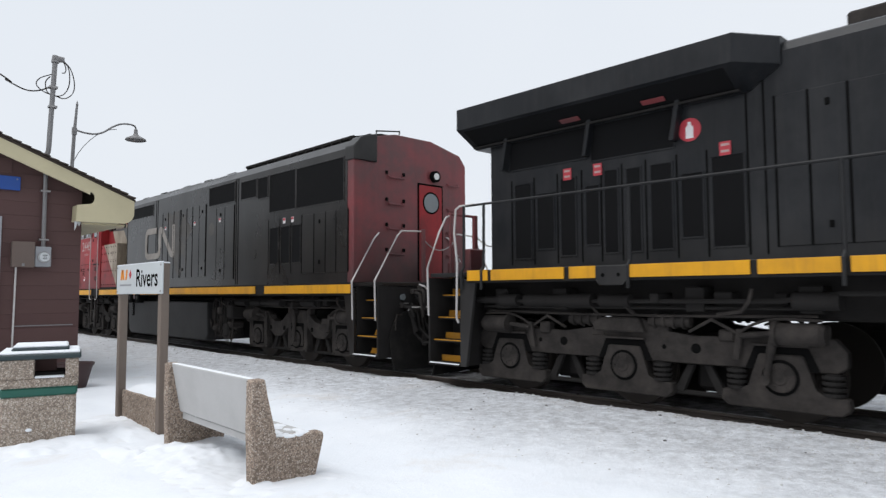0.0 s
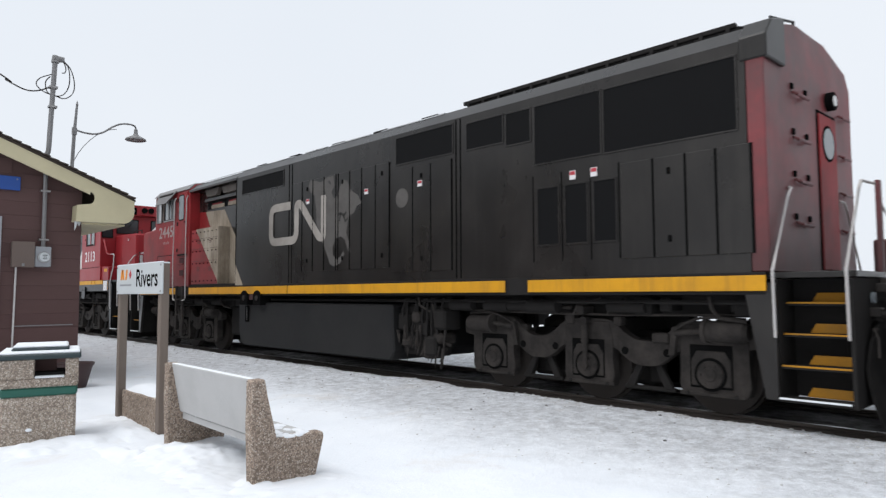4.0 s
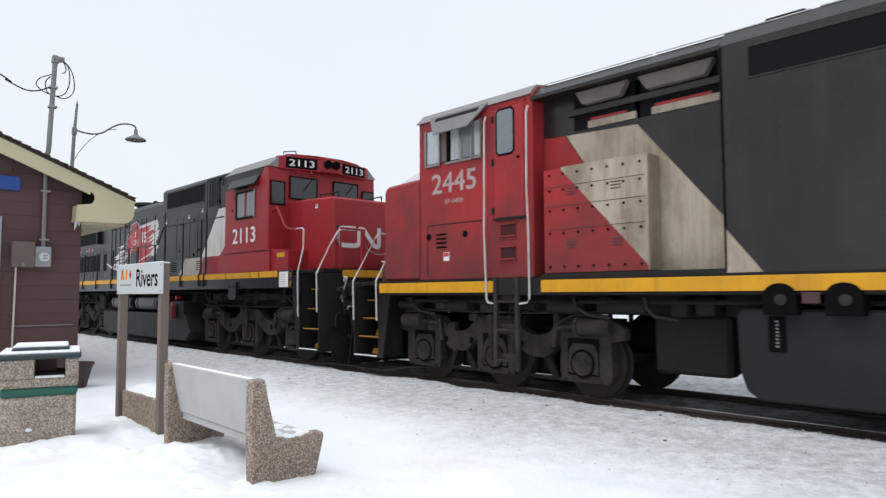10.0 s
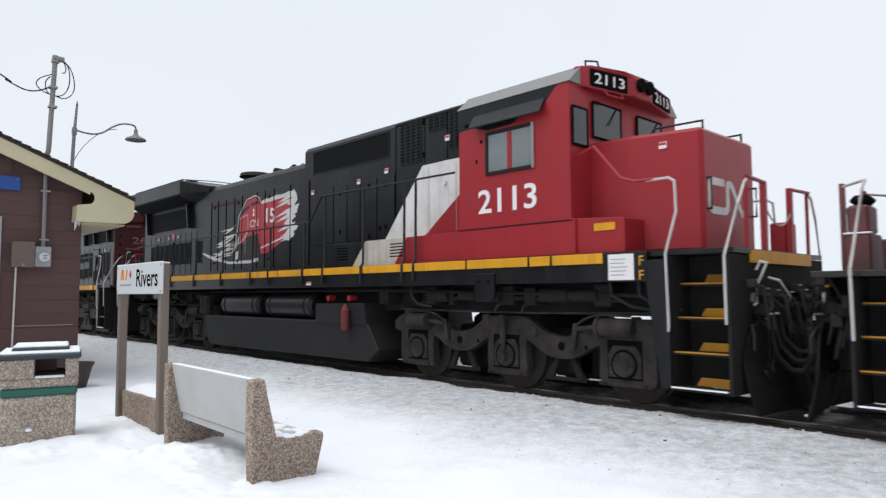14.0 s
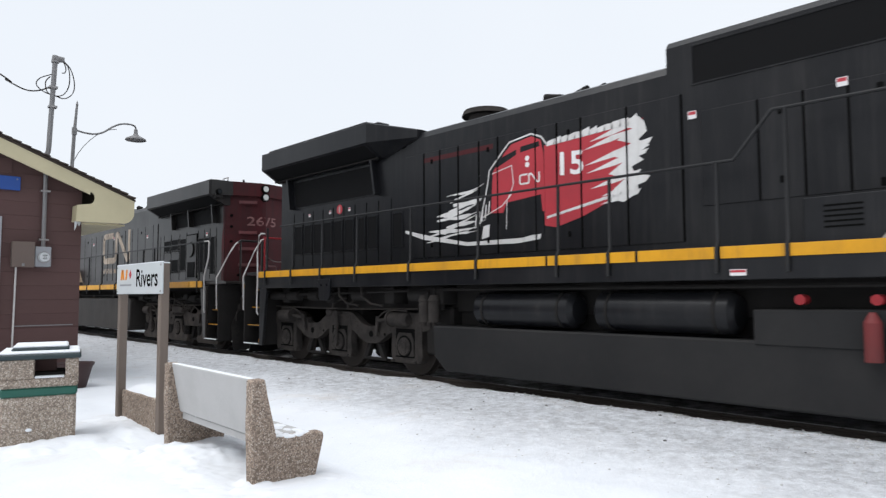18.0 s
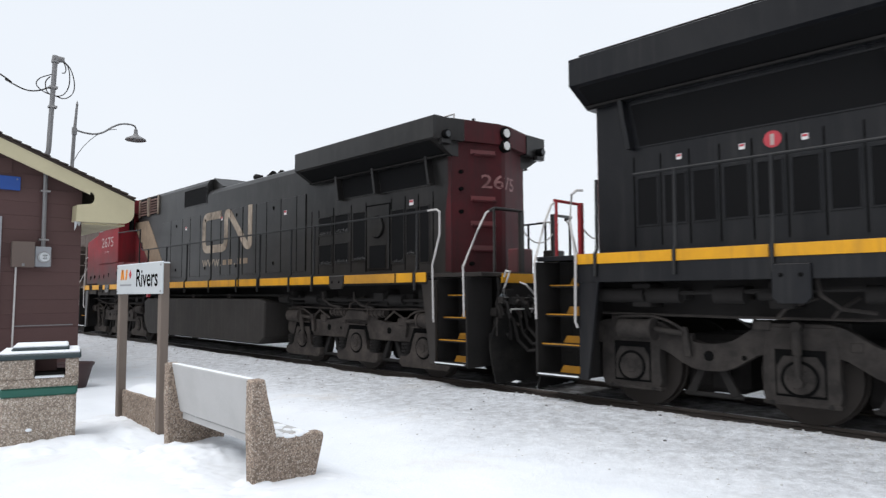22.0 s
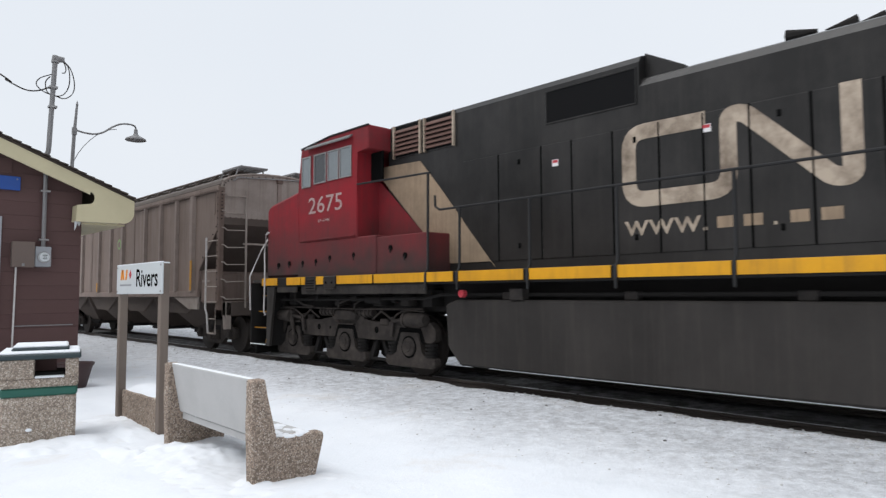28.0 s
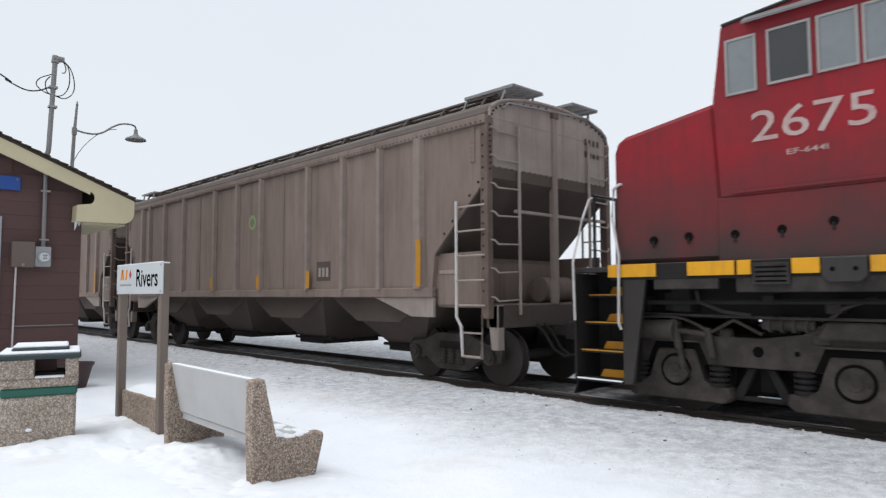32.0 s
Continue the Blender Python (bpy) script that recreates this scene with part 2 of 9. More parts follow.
RED_DIRTY = mat("loco_sooty_red", (0.25, 0.017, 0.025), 0.6, var=0.2, scale=1.2, fine=14, bump=0.03, dirt=(0.06, 0.035, 0.035), dirt_amt=0.7,
                dirt_scale=0.8, spec=0.15, low=((0.052, 0.034, 0.032), 1.85, 3.25, 1.0), streak=(0.06, 0.028, 0.028), streak_amt=0.6)
RED_END = mat("loco_grimy_red_end", (0.20, 0.042, 0.046), 0.48, var=0.25, scale=1.4, fine=14, bump=0.03, dirt=(0.075, 0.048, 0.048), dirt_amt=0.8,
              dirt_scale=0.9, dirt_hi=0.66, spec=0.4, low=((0.045, 0.025, 0.025), 1.6, 3.0, 0.85), streak=(0.06, 0.026, 0.026), streak_amt=0.3)
MAROON = mat("loco_sooty_maroon", (0.072, 0.014, 0.017), 0.6, var=0.3, scale=1.4, fine=14, bump=0.03, dirt=(0.03, 0.018, 0.018), dirt_amt=0.8,
             dirt_scale=0.9, spec=0.15, streak=(0.025, 0.018, 0.018), streak_amt=0.7)
YELLOW = mat("stripe_yellow", (0.66, 0.315, 0.008), 0.55, var=0.1, scale=2, fine=30, bump=0.03, dirt=(0.32, 0.15, 0.015), dirt_amt=0.5, dirt_scale=1.3, streak=(0.22, 0.11, 0.03), streak_amt=0.6)
YELLOW_OLD = mat("stripe_sooty_yellow", (0.50, 0.24, 0.02), 0.6, var=0.2, scale=2, fine=30, bump=0.03, dirt=(0.14, 0.07, 0.02), dirt_amt=0.8, dirt_scale=0.8)
BEIGE = mat("weathered_white_paint", (0.40, 0.34, 0.27), 0.65, var=0.15, scale=2.0, fine=18, bump=0.06, dirt=(0.17, 0.13, 0.09), dirt_amt=0.8,
            dirt_scale=1.5, dirt_hi=0.62, stretch=(1, 1, 0.5), streak=(0.13, 0.085, 0.05), streak_amt=0.7)
TAN = mat("sooty_cream_paint", (0.33, 0.24, 0.16), 0.65, var=0.15, scale=1.6, fine=18, bump=0.04, dirt=(0.10, 0.075, 0.055), dirt_amt=0.8, dirt_scale=0.8, streak=(0.08, 0.06, 0.045), streak_amt=0.6)
WHITE = mat("white_paint", (0.66, 0.65, 0.64), 0.55, var=0.06, scale=3, fine=30, bump=0.03, dirt=(0.36, 0.34, 0.32), dirt_amt=0.5, dirt_scale=1.6, streak=(0.3, 0.28, 0.26), streak_amt=0.5)
FLAG_RED = mat("flag_red_paint", (0.40, 0.035, 0.047), 0.45, var=0.1, scale=1.4, fine=14, bump=0.02, dirt=(0.24, 0.03, 0.04), dirt_amt=0.5, dirt_scale=1.2, spec=0.3)
DUSTY_WHITE = mat("dusty_white_paint", (0.50, 0.455, 0.40), 0.6, var=0.1, scale=3, fine=30, bump=0.03, dirt=(0.28, 0.24, 0.20), dirt_amt=0.7, dirt_scale=1.8, streak=(0.22, 0.18, 0.15), streak_amt=0.6)
GREYMAP = mat("faded_grey_paint", (0.098, 0.090, 0.084), 0.6, var=0.25, scale=2.6, fine=18, bump=0.03, dirt=(0.045, 0.041, 0.038), dirt_amt=0.7, dirt_scale=2.6)
NUM_SOOT = mat("sooty_number_paint", (0.30, 0.15, 0.145), 0.6, var=0.2, scale=5, fine=30, bump=0.03, dirt=(0.05, 0.02, 0.02), dirt_amt=0.8, dirt_scale=4)
NUM_OLD = mat("worn_number_paint", (0.42, 0.33, 0.31), 0.6, var=0.2, scale=5, fine=30, bump=0.03, dirt=(0.3, 0.12, 0.12), dirt_amt=0.7, dirt_scale=5)
LOGO_OLD = mat("faded_logo_paint", (0.34, 0.31, 0.28), 0.6, var=0.2, scale=2.2, fine=18, bump=0.03, dirt=(0.16, 0.14, 0.125), dirt_amt=0.75, dirt_scale=1.2)
LOGO_TAN = mat("dusty_logo_paint", (0.44, 0.36, 0.28), 0.6, var=0.15, scale=2.2, fine=18, bump=0.03, dirt=(0.13, 0.095, 0.068), dirt_amt=0.9, dirt_scale=1.7, dirt_hi=0.64)
RAILING = mat("handrail_white", (0.52, 0.50, 0.49), 0.5, var=0.15, scale=6, fine=40, bump=0.05, dirt=(0.3, 0.27, 0.25), dirt_amt=0.6, dirt_scale=3)
RAIL_BLK = mat("handrail_black", (0.02, 0.02, 0.021), 0.5, var=0.2, bump=0.05, spec=0.2)
STEP_Y = mat("step_yellow", (0.46, 0.21, 0.012), 0.7, var=0.25, scale=6, fine=50, bump=0.15, dirt=(0.16, 0.10, 0.04), dirt_amt=0.7, dirt_scale=3)
STEEL = mat("worn_steel", (0.30, 0.29, 0.285), 0.4, metal=0.8, var=0.2, scale=6, fine=60, bump=0.1)
WHEELM = mat("wheel_rust", (0.045, 0.038, 0.034), 0.75, metal=0.2, var=0.3, scale=9, fine=60, bump=0.3)
GLASS_DK = mat("dark_cab_glass", (0.022, 0.025, 0.028), 0.08, var=0.2, scale=2, fine=12, bump=0.0, spec=0.6)
# Paler copy of the glass with the sky put into its base colour.
GLASS_LT = mat("sky_painted_glass", (0.16, 0.18, 0.19), 0.1, var=0.3, scale=2, fine=12, bump=0.0, spec=0.6)
VISOR = mat("visor_grey", (0.17, 0.165, 0.165), 0.6, var=0.15, scale=3, bump=0.04, dirt=(0.1, 0.09, 0.09), dirt_amt=0.5)
LENS = mat("lamp_lens", (0.7, 0.7, 0.68), 0.12, var=0.1, bump=0.0, spec=0.6)
SLATE = mat("slate_green_lid", (0.030, 0.046, 0.050), 0.5, var=0.15, bump=0.04)
TAGW = mat("label_white", (0.72, 0.70, 0.70), 0.5, var=0.06)
TAGR = mat("label_red", (0.44, 0.045, 0.06), 0.5, var=0.08)
# Black for ink, rims and seams; also paints the shade inside holes and gaps.
DEEP_BLACK = mat("ink_and_recess_black", (0.0065, 0.0065, 0.0065), 0.95, var=0.1, bump=0.0, spec=0.02)
HOPPER = mat("hopper_taupe_paint", (0.222, 0.172, 0.149), 0.72, var=0.2, scale=1.5, fine=16, bump=0.06, dirt=(0.12, 0.092, 0.075), dirt_amt=0.7,
             dirt_scale=0.9, spec=0.15, stretch=(1, 1, 0.3), streak=(0.10, 0.075, 0.06), streak_amt=0.7)
# Grimy darker taupe; on the slope sheets it also paints the recess shade.
HOPPER_DK = mat("hopper_grimy_shaded_paint", (0.085, 0.068, 0.06), 0.8, var=0.25, scale=2.0, fine=18, bump=0.1, dirt=(0.11, 0.09, 0.075), dirt_amt=0.6,
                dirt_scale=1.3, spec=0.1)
HOPPER_ROOF = mat("hopper_roof_paint", (0.13, 0.108, 0.097), 0.75, var=0.2, scale=2.0, fine=18, bump=0.08, dirt=(0.07, 0.06, 0.054), dirt_amt=0.7, dirt_scale=1.0, spec=0.15)
HOPPER_POST = mat("hopper_rusty_post", (0.115, 0.082, 0.068), 0.75, var=0.3, scale=3.0, fine=20, bump=0.1, dirt=(0.19, 0.15, 0.13), dirt_amt=0.6, dirt_scale=2.0, spec=0.15)
# Lighter taupe with pale streaks: the ribs' edge highlights are in the colour.
HOPPER_RIB = mat("hopper_highlit_rib_paint", (0.235, 0.187, 0.164), 0.65, var=0.2, scale=2.5, fine=20, bump=0.06, dirt=(0.12, 0.092, 0.075), dirt_amt=0.6, dirt_scale=1.6,
                 spec=0.25, streak=(0.30, 0.26, 0.235), streak_amt=0.5)
HOPPER_LT = mat("hopper_pale_paint", (0.315, 0.272, 0.243), 0.7, var=0.13, scale=1.5, fine=16, bump=0.06, dirt=(0.17, 0.14, 0.12), dirt_amt=0.7, dirt_scale=1.1,
                spec=0.15, streak=(0.14, 0.10, 0.08), streak_amt=0.7)
GALV = mat("galvanised_steel", (0.23, 0.225, 0.225), 0.55, metal=0.5, var=0.2, scale=6, fine=50, bump=0.08)
GREEN = mat("green_paint", (0.02, 0.10, 0.075), 0.5, var=0.12, bump=0.05)
LIME = mat("lime_mark", (0.17, 0.27, 0.10), 0.6, var=0.2, dirt=(0.2, 0.2, 0.1), dirt_amt=0.5)
SNOW = snow_mat("soft_snow", (0.80, 0.825, 0.86), (0.6, 0.58, 0.56), 0.15)
PLATFORM = snow_ground_mat()
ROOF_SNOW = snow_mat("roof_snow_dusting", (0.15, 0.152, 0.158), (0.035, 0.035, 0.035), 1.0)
EDGE_SNOW = snow_mat("thin_grimy_snow", (0.42, 0.43, 0.44), (0.08, 0.08, 0.08), 0.9)
FLAP = mat("tan_grey_flap", (0.155, 0.135, 0.120), 0.7, var=0.2, scale=3, fine=20, bump=0.06, dirt=(0.06, 0.05, 0.045), dirt_amt=0.7, dirt_scale=2.2)
TANK_DK = mat("smooth_tank_black", (0.0165, 0.0165, 0.0172), 0.6, var=0.25, scale=1.0, fine=12, bump=0.05, dirt=(0.036, 0.034, 0.033), dirt_amt=0.5, dirt_scale=0.8, spec=0.18)
LOUVRE = mat("rusty_louvre", (0.135, 0.072, 0.058), 0.7, var=0.25, scale=4, fine=30, bump=0.05, dirt=(0.07, 0.05, 0.04), dirt_amt=0.6, dirt_scale=3)
# Pale base colour paints the daylight seen through a cab that is solid.
DAYLIGHT_PANE = mat("pane_painted_daylight", (0.40, 0.42, 0.44), 0.15, var=0.35, scale=3.5, fine=12, bump=0.0, spec=0.6)
GRITTY = snow_mat("gritty_snow", (0.55, 0.55, 0.555), (0.2, 0.18, 0.16), 0.8)
BALLAST = mat("snowy_ballast", (0.10, 0.095, 0.09), 0.9, var=0.5, scale=14, fine=60, bump=0.9, dirt=(0.55, 0.55, 0.57), dirt_amt=0.6, dirt_scale=4.0, spec=0.1)
RAILSTEEL = mat("rail_steel", (0.075, 0.062, 0.055), 0.6, metal=0.3, var=0.2, scale=5, fine=40, bump=0.1)
RAILTOP = mat("rail_head_polished", (0.42, 0.42, 0.43), 0.3, metal=0.9, var=0.15, bump=0.03)
TIE = mat("oily_tie_wood", (0.045, 0.038, 0.032), 0.9, var=0.35, scale=5, fine=50, bump=0.4, stretch=(1, 0.2, 1))
SIDING = mat("brown_siding", (0.108, 0.063, 0.060), 0.7, var=0.14, scale=2.0, fine=30, bump=0.15, dirt=(0.085, 0.06, 0.052), dirt_amt=0.35, dirt_scale=1.4,
             spec=0.15, stretch=(1, 0.25, 1), tone=0.06)
CREAM = mat("cream_painted_board", (0.56, 0.50, 0.33), 0.6, var=0.05, scale=2, fine=30, bump=0.06, dirt=(0.40, 0.35, 0.23), dirt_amt=0.35, dirt_scale=1.6)
SHINGLE = mat("brown_shingle", (0.045, 0.034, 0.028), 0.9, var=0.3, scale=9, fine=90, bump=0.5, tone=0.2)
BLUE = mat("blue_sign_paint", (0.02, 0.07, 0.28), 0.5, var=0.06, bump=0.02)
BROWNBOX = mat("brown_meter_cabinet", (0.14, 0.105, 0.09), 0.55, var=0.1, scale=3, bump=0.04, dirt=(0.10, 0.075, 0.065), dirt_amt=0.4)
GREYBOX = mat("grey_enamel", (0.33, 0.34, 0.36), 0.45, var=0.08, scale=4, bump=0.03, metal=0.2)
CLEARGLASS = mat("meter_glass", (0.55, 0.57, 0.58), 0.1, var=0.08, bump=0.0, spec=0.6)
AGG = speckled("pebble_aggregate", [(0.40, 0.315, 0.255), (0.27, 0.21, 0.165), (0.48, 0.39, 0.32), (0.20, 0.155, 0.125), (0.43, 0.33, 0.26), (0.56, 0.48, 0.41)], 75)
AGG_BIN = speckled("pale_pebble_aggregate", [(0.46, 0.385, 0.32), (0.34, 0.275, 0.225), (0.54, 0.46, 0.39), (0.27, 0.22, 0.18), (0.49, 0.40, 0.325), (0.60, 0.53, 0.46)], 70)
SLAB = mat("pale_concrete_slab", (0.46, 0.455, 0.45), 0.8, var=0.1, scale=3, fine=50, bump=0.15, dirt=(0.36, 0.355, 0.35), dirt_amt=0.6, dirt_scale=2.0)
POST = mat("taupe_painted_wood", (0.175, 0.14, 0.117), 0.75, var=0.12, scale=3, fine=40, bump=0.15, dirt=(0.20, 0.165, 0.14), dirt_amt=0.5, dirt_scale=2.5,
           stretch=(4, 4, 0.4))
SIGNW = mat("sign_pale_panel", (0.56, 0.59, 0.60), 0.45, var=0.05, scale=2, bump=0.02, dirt=(0.48, 0.50, 0.5), dirt_amt=0.5)
ORANGE = mat("sign_orange", (0.75, 0.28, 0.05), 0.5, var=0.06)
CRIMSON = mat("sign_red", (0.50, 0.03, 0.05), 0.5, var=0.06)
POTM = mat("dark_plastic_pot", (0.055, 0.032, 0.032), 0.55, var=0.15, bump=0.04)
# ---- mesh helpers ----
def part(name, bm, material, parent=None, label=""):
    """Links a bmesh as one mesh object, under a thing or part where one is given."""
    me = bpy.data.meshes.new(name)
    bmesh.ops.recalc_face_normals(bm, faces=bm.faces)
    bm.to_mesh(me)
    bm.free()
    me.materials.append(material)
    ob = new(name, me)
    if parent is not None:
        ob.parent = parent
    if label:
        tagged(ob, label)
    return ob


def smooth(ob, deg=35):
    ob.data.shade_smooth()
    ob.data.set_sharp_from_angle(angle=radians(deg))
    return ob


def box(bm, x0, x1, y0, y1, z0, z1, bev=0.0, m=None):
    r = bmesh.ops.create_cube(bm, size=1.0)
    v = r["verts"]
    mm = Matrix.Translation(((x0 + x1) / 2, (y0 + y1) / 2, (z0 + z1) / 2)) @ Matrix.Diagonal((abs(x1 - x0), abs(y1 - y0), abs(z1 - z0), 1))
    bmesh.ops.transform(bm, matrix=(m @ mm) if m is not None else mm, verts=v)
    if bev:
        e = list({e for q in v for e in q.link_edges})
        bmesh.ops.bevel(bm, geom=e, offset=bev, segments=1, affect="EDGES", clamp_overlap=True)


def cyl(bm, p, q, r, seg=12, r2=None, caps=True):
    p, q = Vector(p), Vector(q)
    d = q - p
    rot = d.to_track_quat("Z", "Y").to_matrix().to_4x4()
    bmesh.ops.create_cone(bm, cap_ends=caps, segments=seg, radius1=r, radius2=r if r2 is None else r2, depth=d.length,
                          matrix=Matrix.Translation((p + q) / 2) @ rot)


def tube(bm, pts, r, seg=6):
    """A pipe along a line of points, with mitred joints and closed ends."""
    pts = [Vector(p) for p in pts]
    rings = []
    for i, p in enumerate(pts):
        a = (pts[i] - pts[i - 1]).normalized() if i else None
        b = (pts[i + 1] - pts[i]).normalized() if i + 1 < len(pts) else None
        d = (a + b).normalized() if a and b and (a + b).length > 1e-4 else (a or b)
        k = 1.0 / max(0.5, d.dot(b or a))
        up = Vector((0, 0, 1)) if abs(d.z) < 0.9 else Vector((1, 0, 0))
        s = d.cross(up).normalized()
        t = s.cross(d).normalized()
        rings.append([bm.verts.new(p + (s * math.cos(2 * math.pi * j / seg) + t * math.sin(2 * math.pi * j / seg)) * r * k) for j in range(seg)])
    for a, b in zip(rings, rings[1:]):
        for j in range(seg):
            bm.faces.new((a[j], a[(j + 1) % seg], b[(j + 1) % seg], b[j]))
    bm.faces.new(rings[0][::-1])
    bm.faces.new(rings[-1])


def glide(pts, n=5):
    """More points along a smooth curve through the given ones."""
    p = [Vector(q) for q in pts]
    p = [p[0] * 2 - p[1]] + p + [p[-1] * 2 - p[-2]]
    out = []
    for a, b, c, d in zip(p, p[1:], p[2:], p[3:]):
        for i in range(n):
            t = i / n
            out.append(0.5 * ((2 * b) + (c - a) * t + (2 * a - 5 * b + 4 * c - d) * t * t + (3 * b - a - 3 * c + d) * t ** 3))
    return out + [p[-2]]


def prism(bm, poly, axis, a, b, bev=0.0):
    """A polygon drawn in the plane across an axis, from a to b along it. For 'y' the polygon is (x, z), for 'x' (y, z), for 'z' (x, y)."""
    def at(p, h):
        return {"x": (h, p[0], p[1]), "y": (p[0], h, p[1]), "z": (p[0], p[1], h)}[axis]
    va, vb = [bm.verts.new(at(p, a)) for p in poly], [bm.verts.new(at(p, b)) for p in poly]
    n = len(poly)
    fs = [bm.faces.new(va), bm.faces.new(vb[::-1])]
    for i in range(n):
        fs.append(bm.faces.new((va[i], vb[i], vb[(i + 1) % n], va[(i + 1) % n])))
    if bev:
        e = list({e for f in fs for e in f.edges})
        bmesh.ops.bevel(bm, geom=e, offset=bev, segments=1, affect="EDGES", clamp_overlap=True)


def band(bm, pts, w, y, th, close=False):
    """A painted ribbon of width w along points (x, z), standing on the plane y and th thick."""
    pts = [Vector((p[0], p[1])) for p in pts]
    lo, hi = [], []
    for i, p in enumerate(pts):
        a = (p - pts[i - 1]).normalized() if i else None
        b = (pts[i + 1] - p).normalized() if i + 1 < len(pts) else None
        d = (a + b).normalized() if a and b else (a or b)
        k = 1 / max(0.6, d.dot(b or a))
        nrm = Vector((-d.y, d.x)) * w / 2 * k
        lo.append(p - nrm)
        hi.append(p + nrm)
    rows = [[bm.verts.new((q.x, yy, q.y)) for q in line] for line in (lo, hi) for yy in (y, y + th)]
    l0, l1, h0, h1 = rows
    for i in range(len(pts) - 1):
        bm.faces.new((l0[i], l0[i + 1], h0[i + 1], h0[i]))
        bm.faces.new((l1[i], l1[i + 1], h1[i + 1], h1[i]))
        bm.faces.new((l0[i], l0[i + 1], l1[i + 1], l1[i]))
        bm.faces.new((h0[i], h0[i + 1], h1[i + 1], h1[i]))
    for i in (0, -1):
        bm.faces.new((l0[i], h0[i], h1[i], l1[i]))


def rounded(pts, r, n=4):
    """A line of points (x, z) with its inner corners rounded to radius r."""
    pts = [Vector((p[0], p[1])) for p in pts]
    out = [pts[0]]
    for a, p, b in zip(pts, pts[1:], pts[2:]):
        u, v = (a - p), (b - p)
        k = min(r, u.length * 0.48, v.length * 0.48)
        s, e = p + u.normalized() * k, p + v.normalized() * k
        for i in range(n + 1):
            t = i / n
            out.append(s * (1 - t) ** 2 + p * 2 * t * (1 - t) + e * t * t)
    out.append(pts[-1])
    return out


def pbox(name, parent, material, x0, x1, y0, y1, z0, z1, bev=0.008, label=""):
    bm = bmesh.new()
    box(bm, x0, x1, y0, y1, z0, z1, bev)
    return part(name, bm, material, parent, label)


def ptube(name, parent, material, pts, r, label="", seg=7):
    bm = bmesh.new()
    tube(bm, pts, r, seg)
    return smooth(part(name, bm, material, parent, label))


def pcyl(name, parent, material, p, q, r, label="", seg=16, r2=None):
    bm = bmesh.new()
    cyl(bm, p, q, r, seg, r2)
    return smooth(part(name, bm, material, parent, label))


def pprism(name, parent, material, poly, axis, a, b, bev=0.0, label=""):
    bm = bmesh.new()
    prism(bm, poly, axis, a, b, bev)
    return part(name, bm, material, parent, label)


def words(name, parent, material, text, m, height, width=None, label="", weight=0.003):
    """Raised lettering in the built-in font; its lower left corner stands at the pose m, x along the writing, y up."""
    cu = bpy.data.curves.new("lettering", "FONT")
    cu.body, cu.size, cu.extrude, cu.resolution_u, cu.offset = text, 1.0, 0.0, 3, weight
    tmp = bpy.data.objects.new("lettering", cu)
    scene.collection.objects.link(tmp)
    bpy.context.view_layer.update()
    me = bpy.data.meshes.new_from_object(tmp.evaluated_get(bpy.context.evaluated_depsgraph_get()))
    bpy.data.objects.remove(tmp)
    bpy.data.curves.remove(cu)
    co = np.empty(len(me.vertices) * 3)
    me.vertices.foreach_get("co", co)
    co = co.reshape(-1, 3)
    lo, hi = co.min(0), co.max(0)
    k = height / (hi[1] - lo[1])
    kx = width / (hi[0] - lo[0]) if width else k
    for v, c in zip(me.vertices, co):
        v.co = m @ Vector(((c[0] - lo[0]) * kx, (c[1] - lo[1]) * k, 0))
    me.materials.clear()
    me.materials.append(material)
    me.name = name
    ob = new(name, me)
    ob.parent = parent
    if label:
        tagged(ob, label)
    return ob


def thing(name, m, label, category, group="", kind=""):
    ob = new(name)
    ob.empty_display_size = 0.2
    ob.matrix_world = m
    return tagged(ob, label, category, group, kind)


def side_face(x, y, z):
    """The pose of writing on a wall that faces the platform (towards -y)."""
    return Matrix(((1, 0, 0, x), (0, 0, -1, y), (0, 1, 0, z), (0, 0, 0, 1)))


def end_face(x, y, z):
    """The pose of writing on a wall that faces along the track (towards +x)."""
    return Matrix(((0, 0, 1, x), (1, 0, 0, y), (0, 1, 0, z), (0, 0, 0, 1)))
# ---- ground ----
def ground_z(x, y):
    z = 0.0
    n1 = noise.noise(Vector((x * 0.45, y * 0.7, 3.1)))
    n2 = noise.noise(Vector((x * 1.9, y * 2.6, 7.7)))
    n3 = noise.noise(Vector((x * 6.0, y * 7.0, 1.3)))
    far = min(1.0, max(0.0, (y - 9.9) / 1.5))
    soft = 1.0 - min(1.0, max(0.0, (y - 3.8) / 1.6))
    z += n1 * 0.025 + n2 * (0.012 + 0.014 * soft) + n3 * (0.011 - 0.003 * soft)
    drop = min(1.0, max(0.0, (y - 7.72 - n2 * 0.10) / 0.42))
    drop = drop * drop * (3 - 2 * drop)
    if y < 10.4:
        z -= 0.13 * drop
    else:
        z -= 0.13 * (1 - far)
    # a drift round the bench and the sign, scuffed by feet
    z += 0.035 * math.exp(-(((x + 6.0) / 1.6) ** 2 + ((y - 2.6) / 0.5) ** 2)) * (0.6 + n2)
    return z


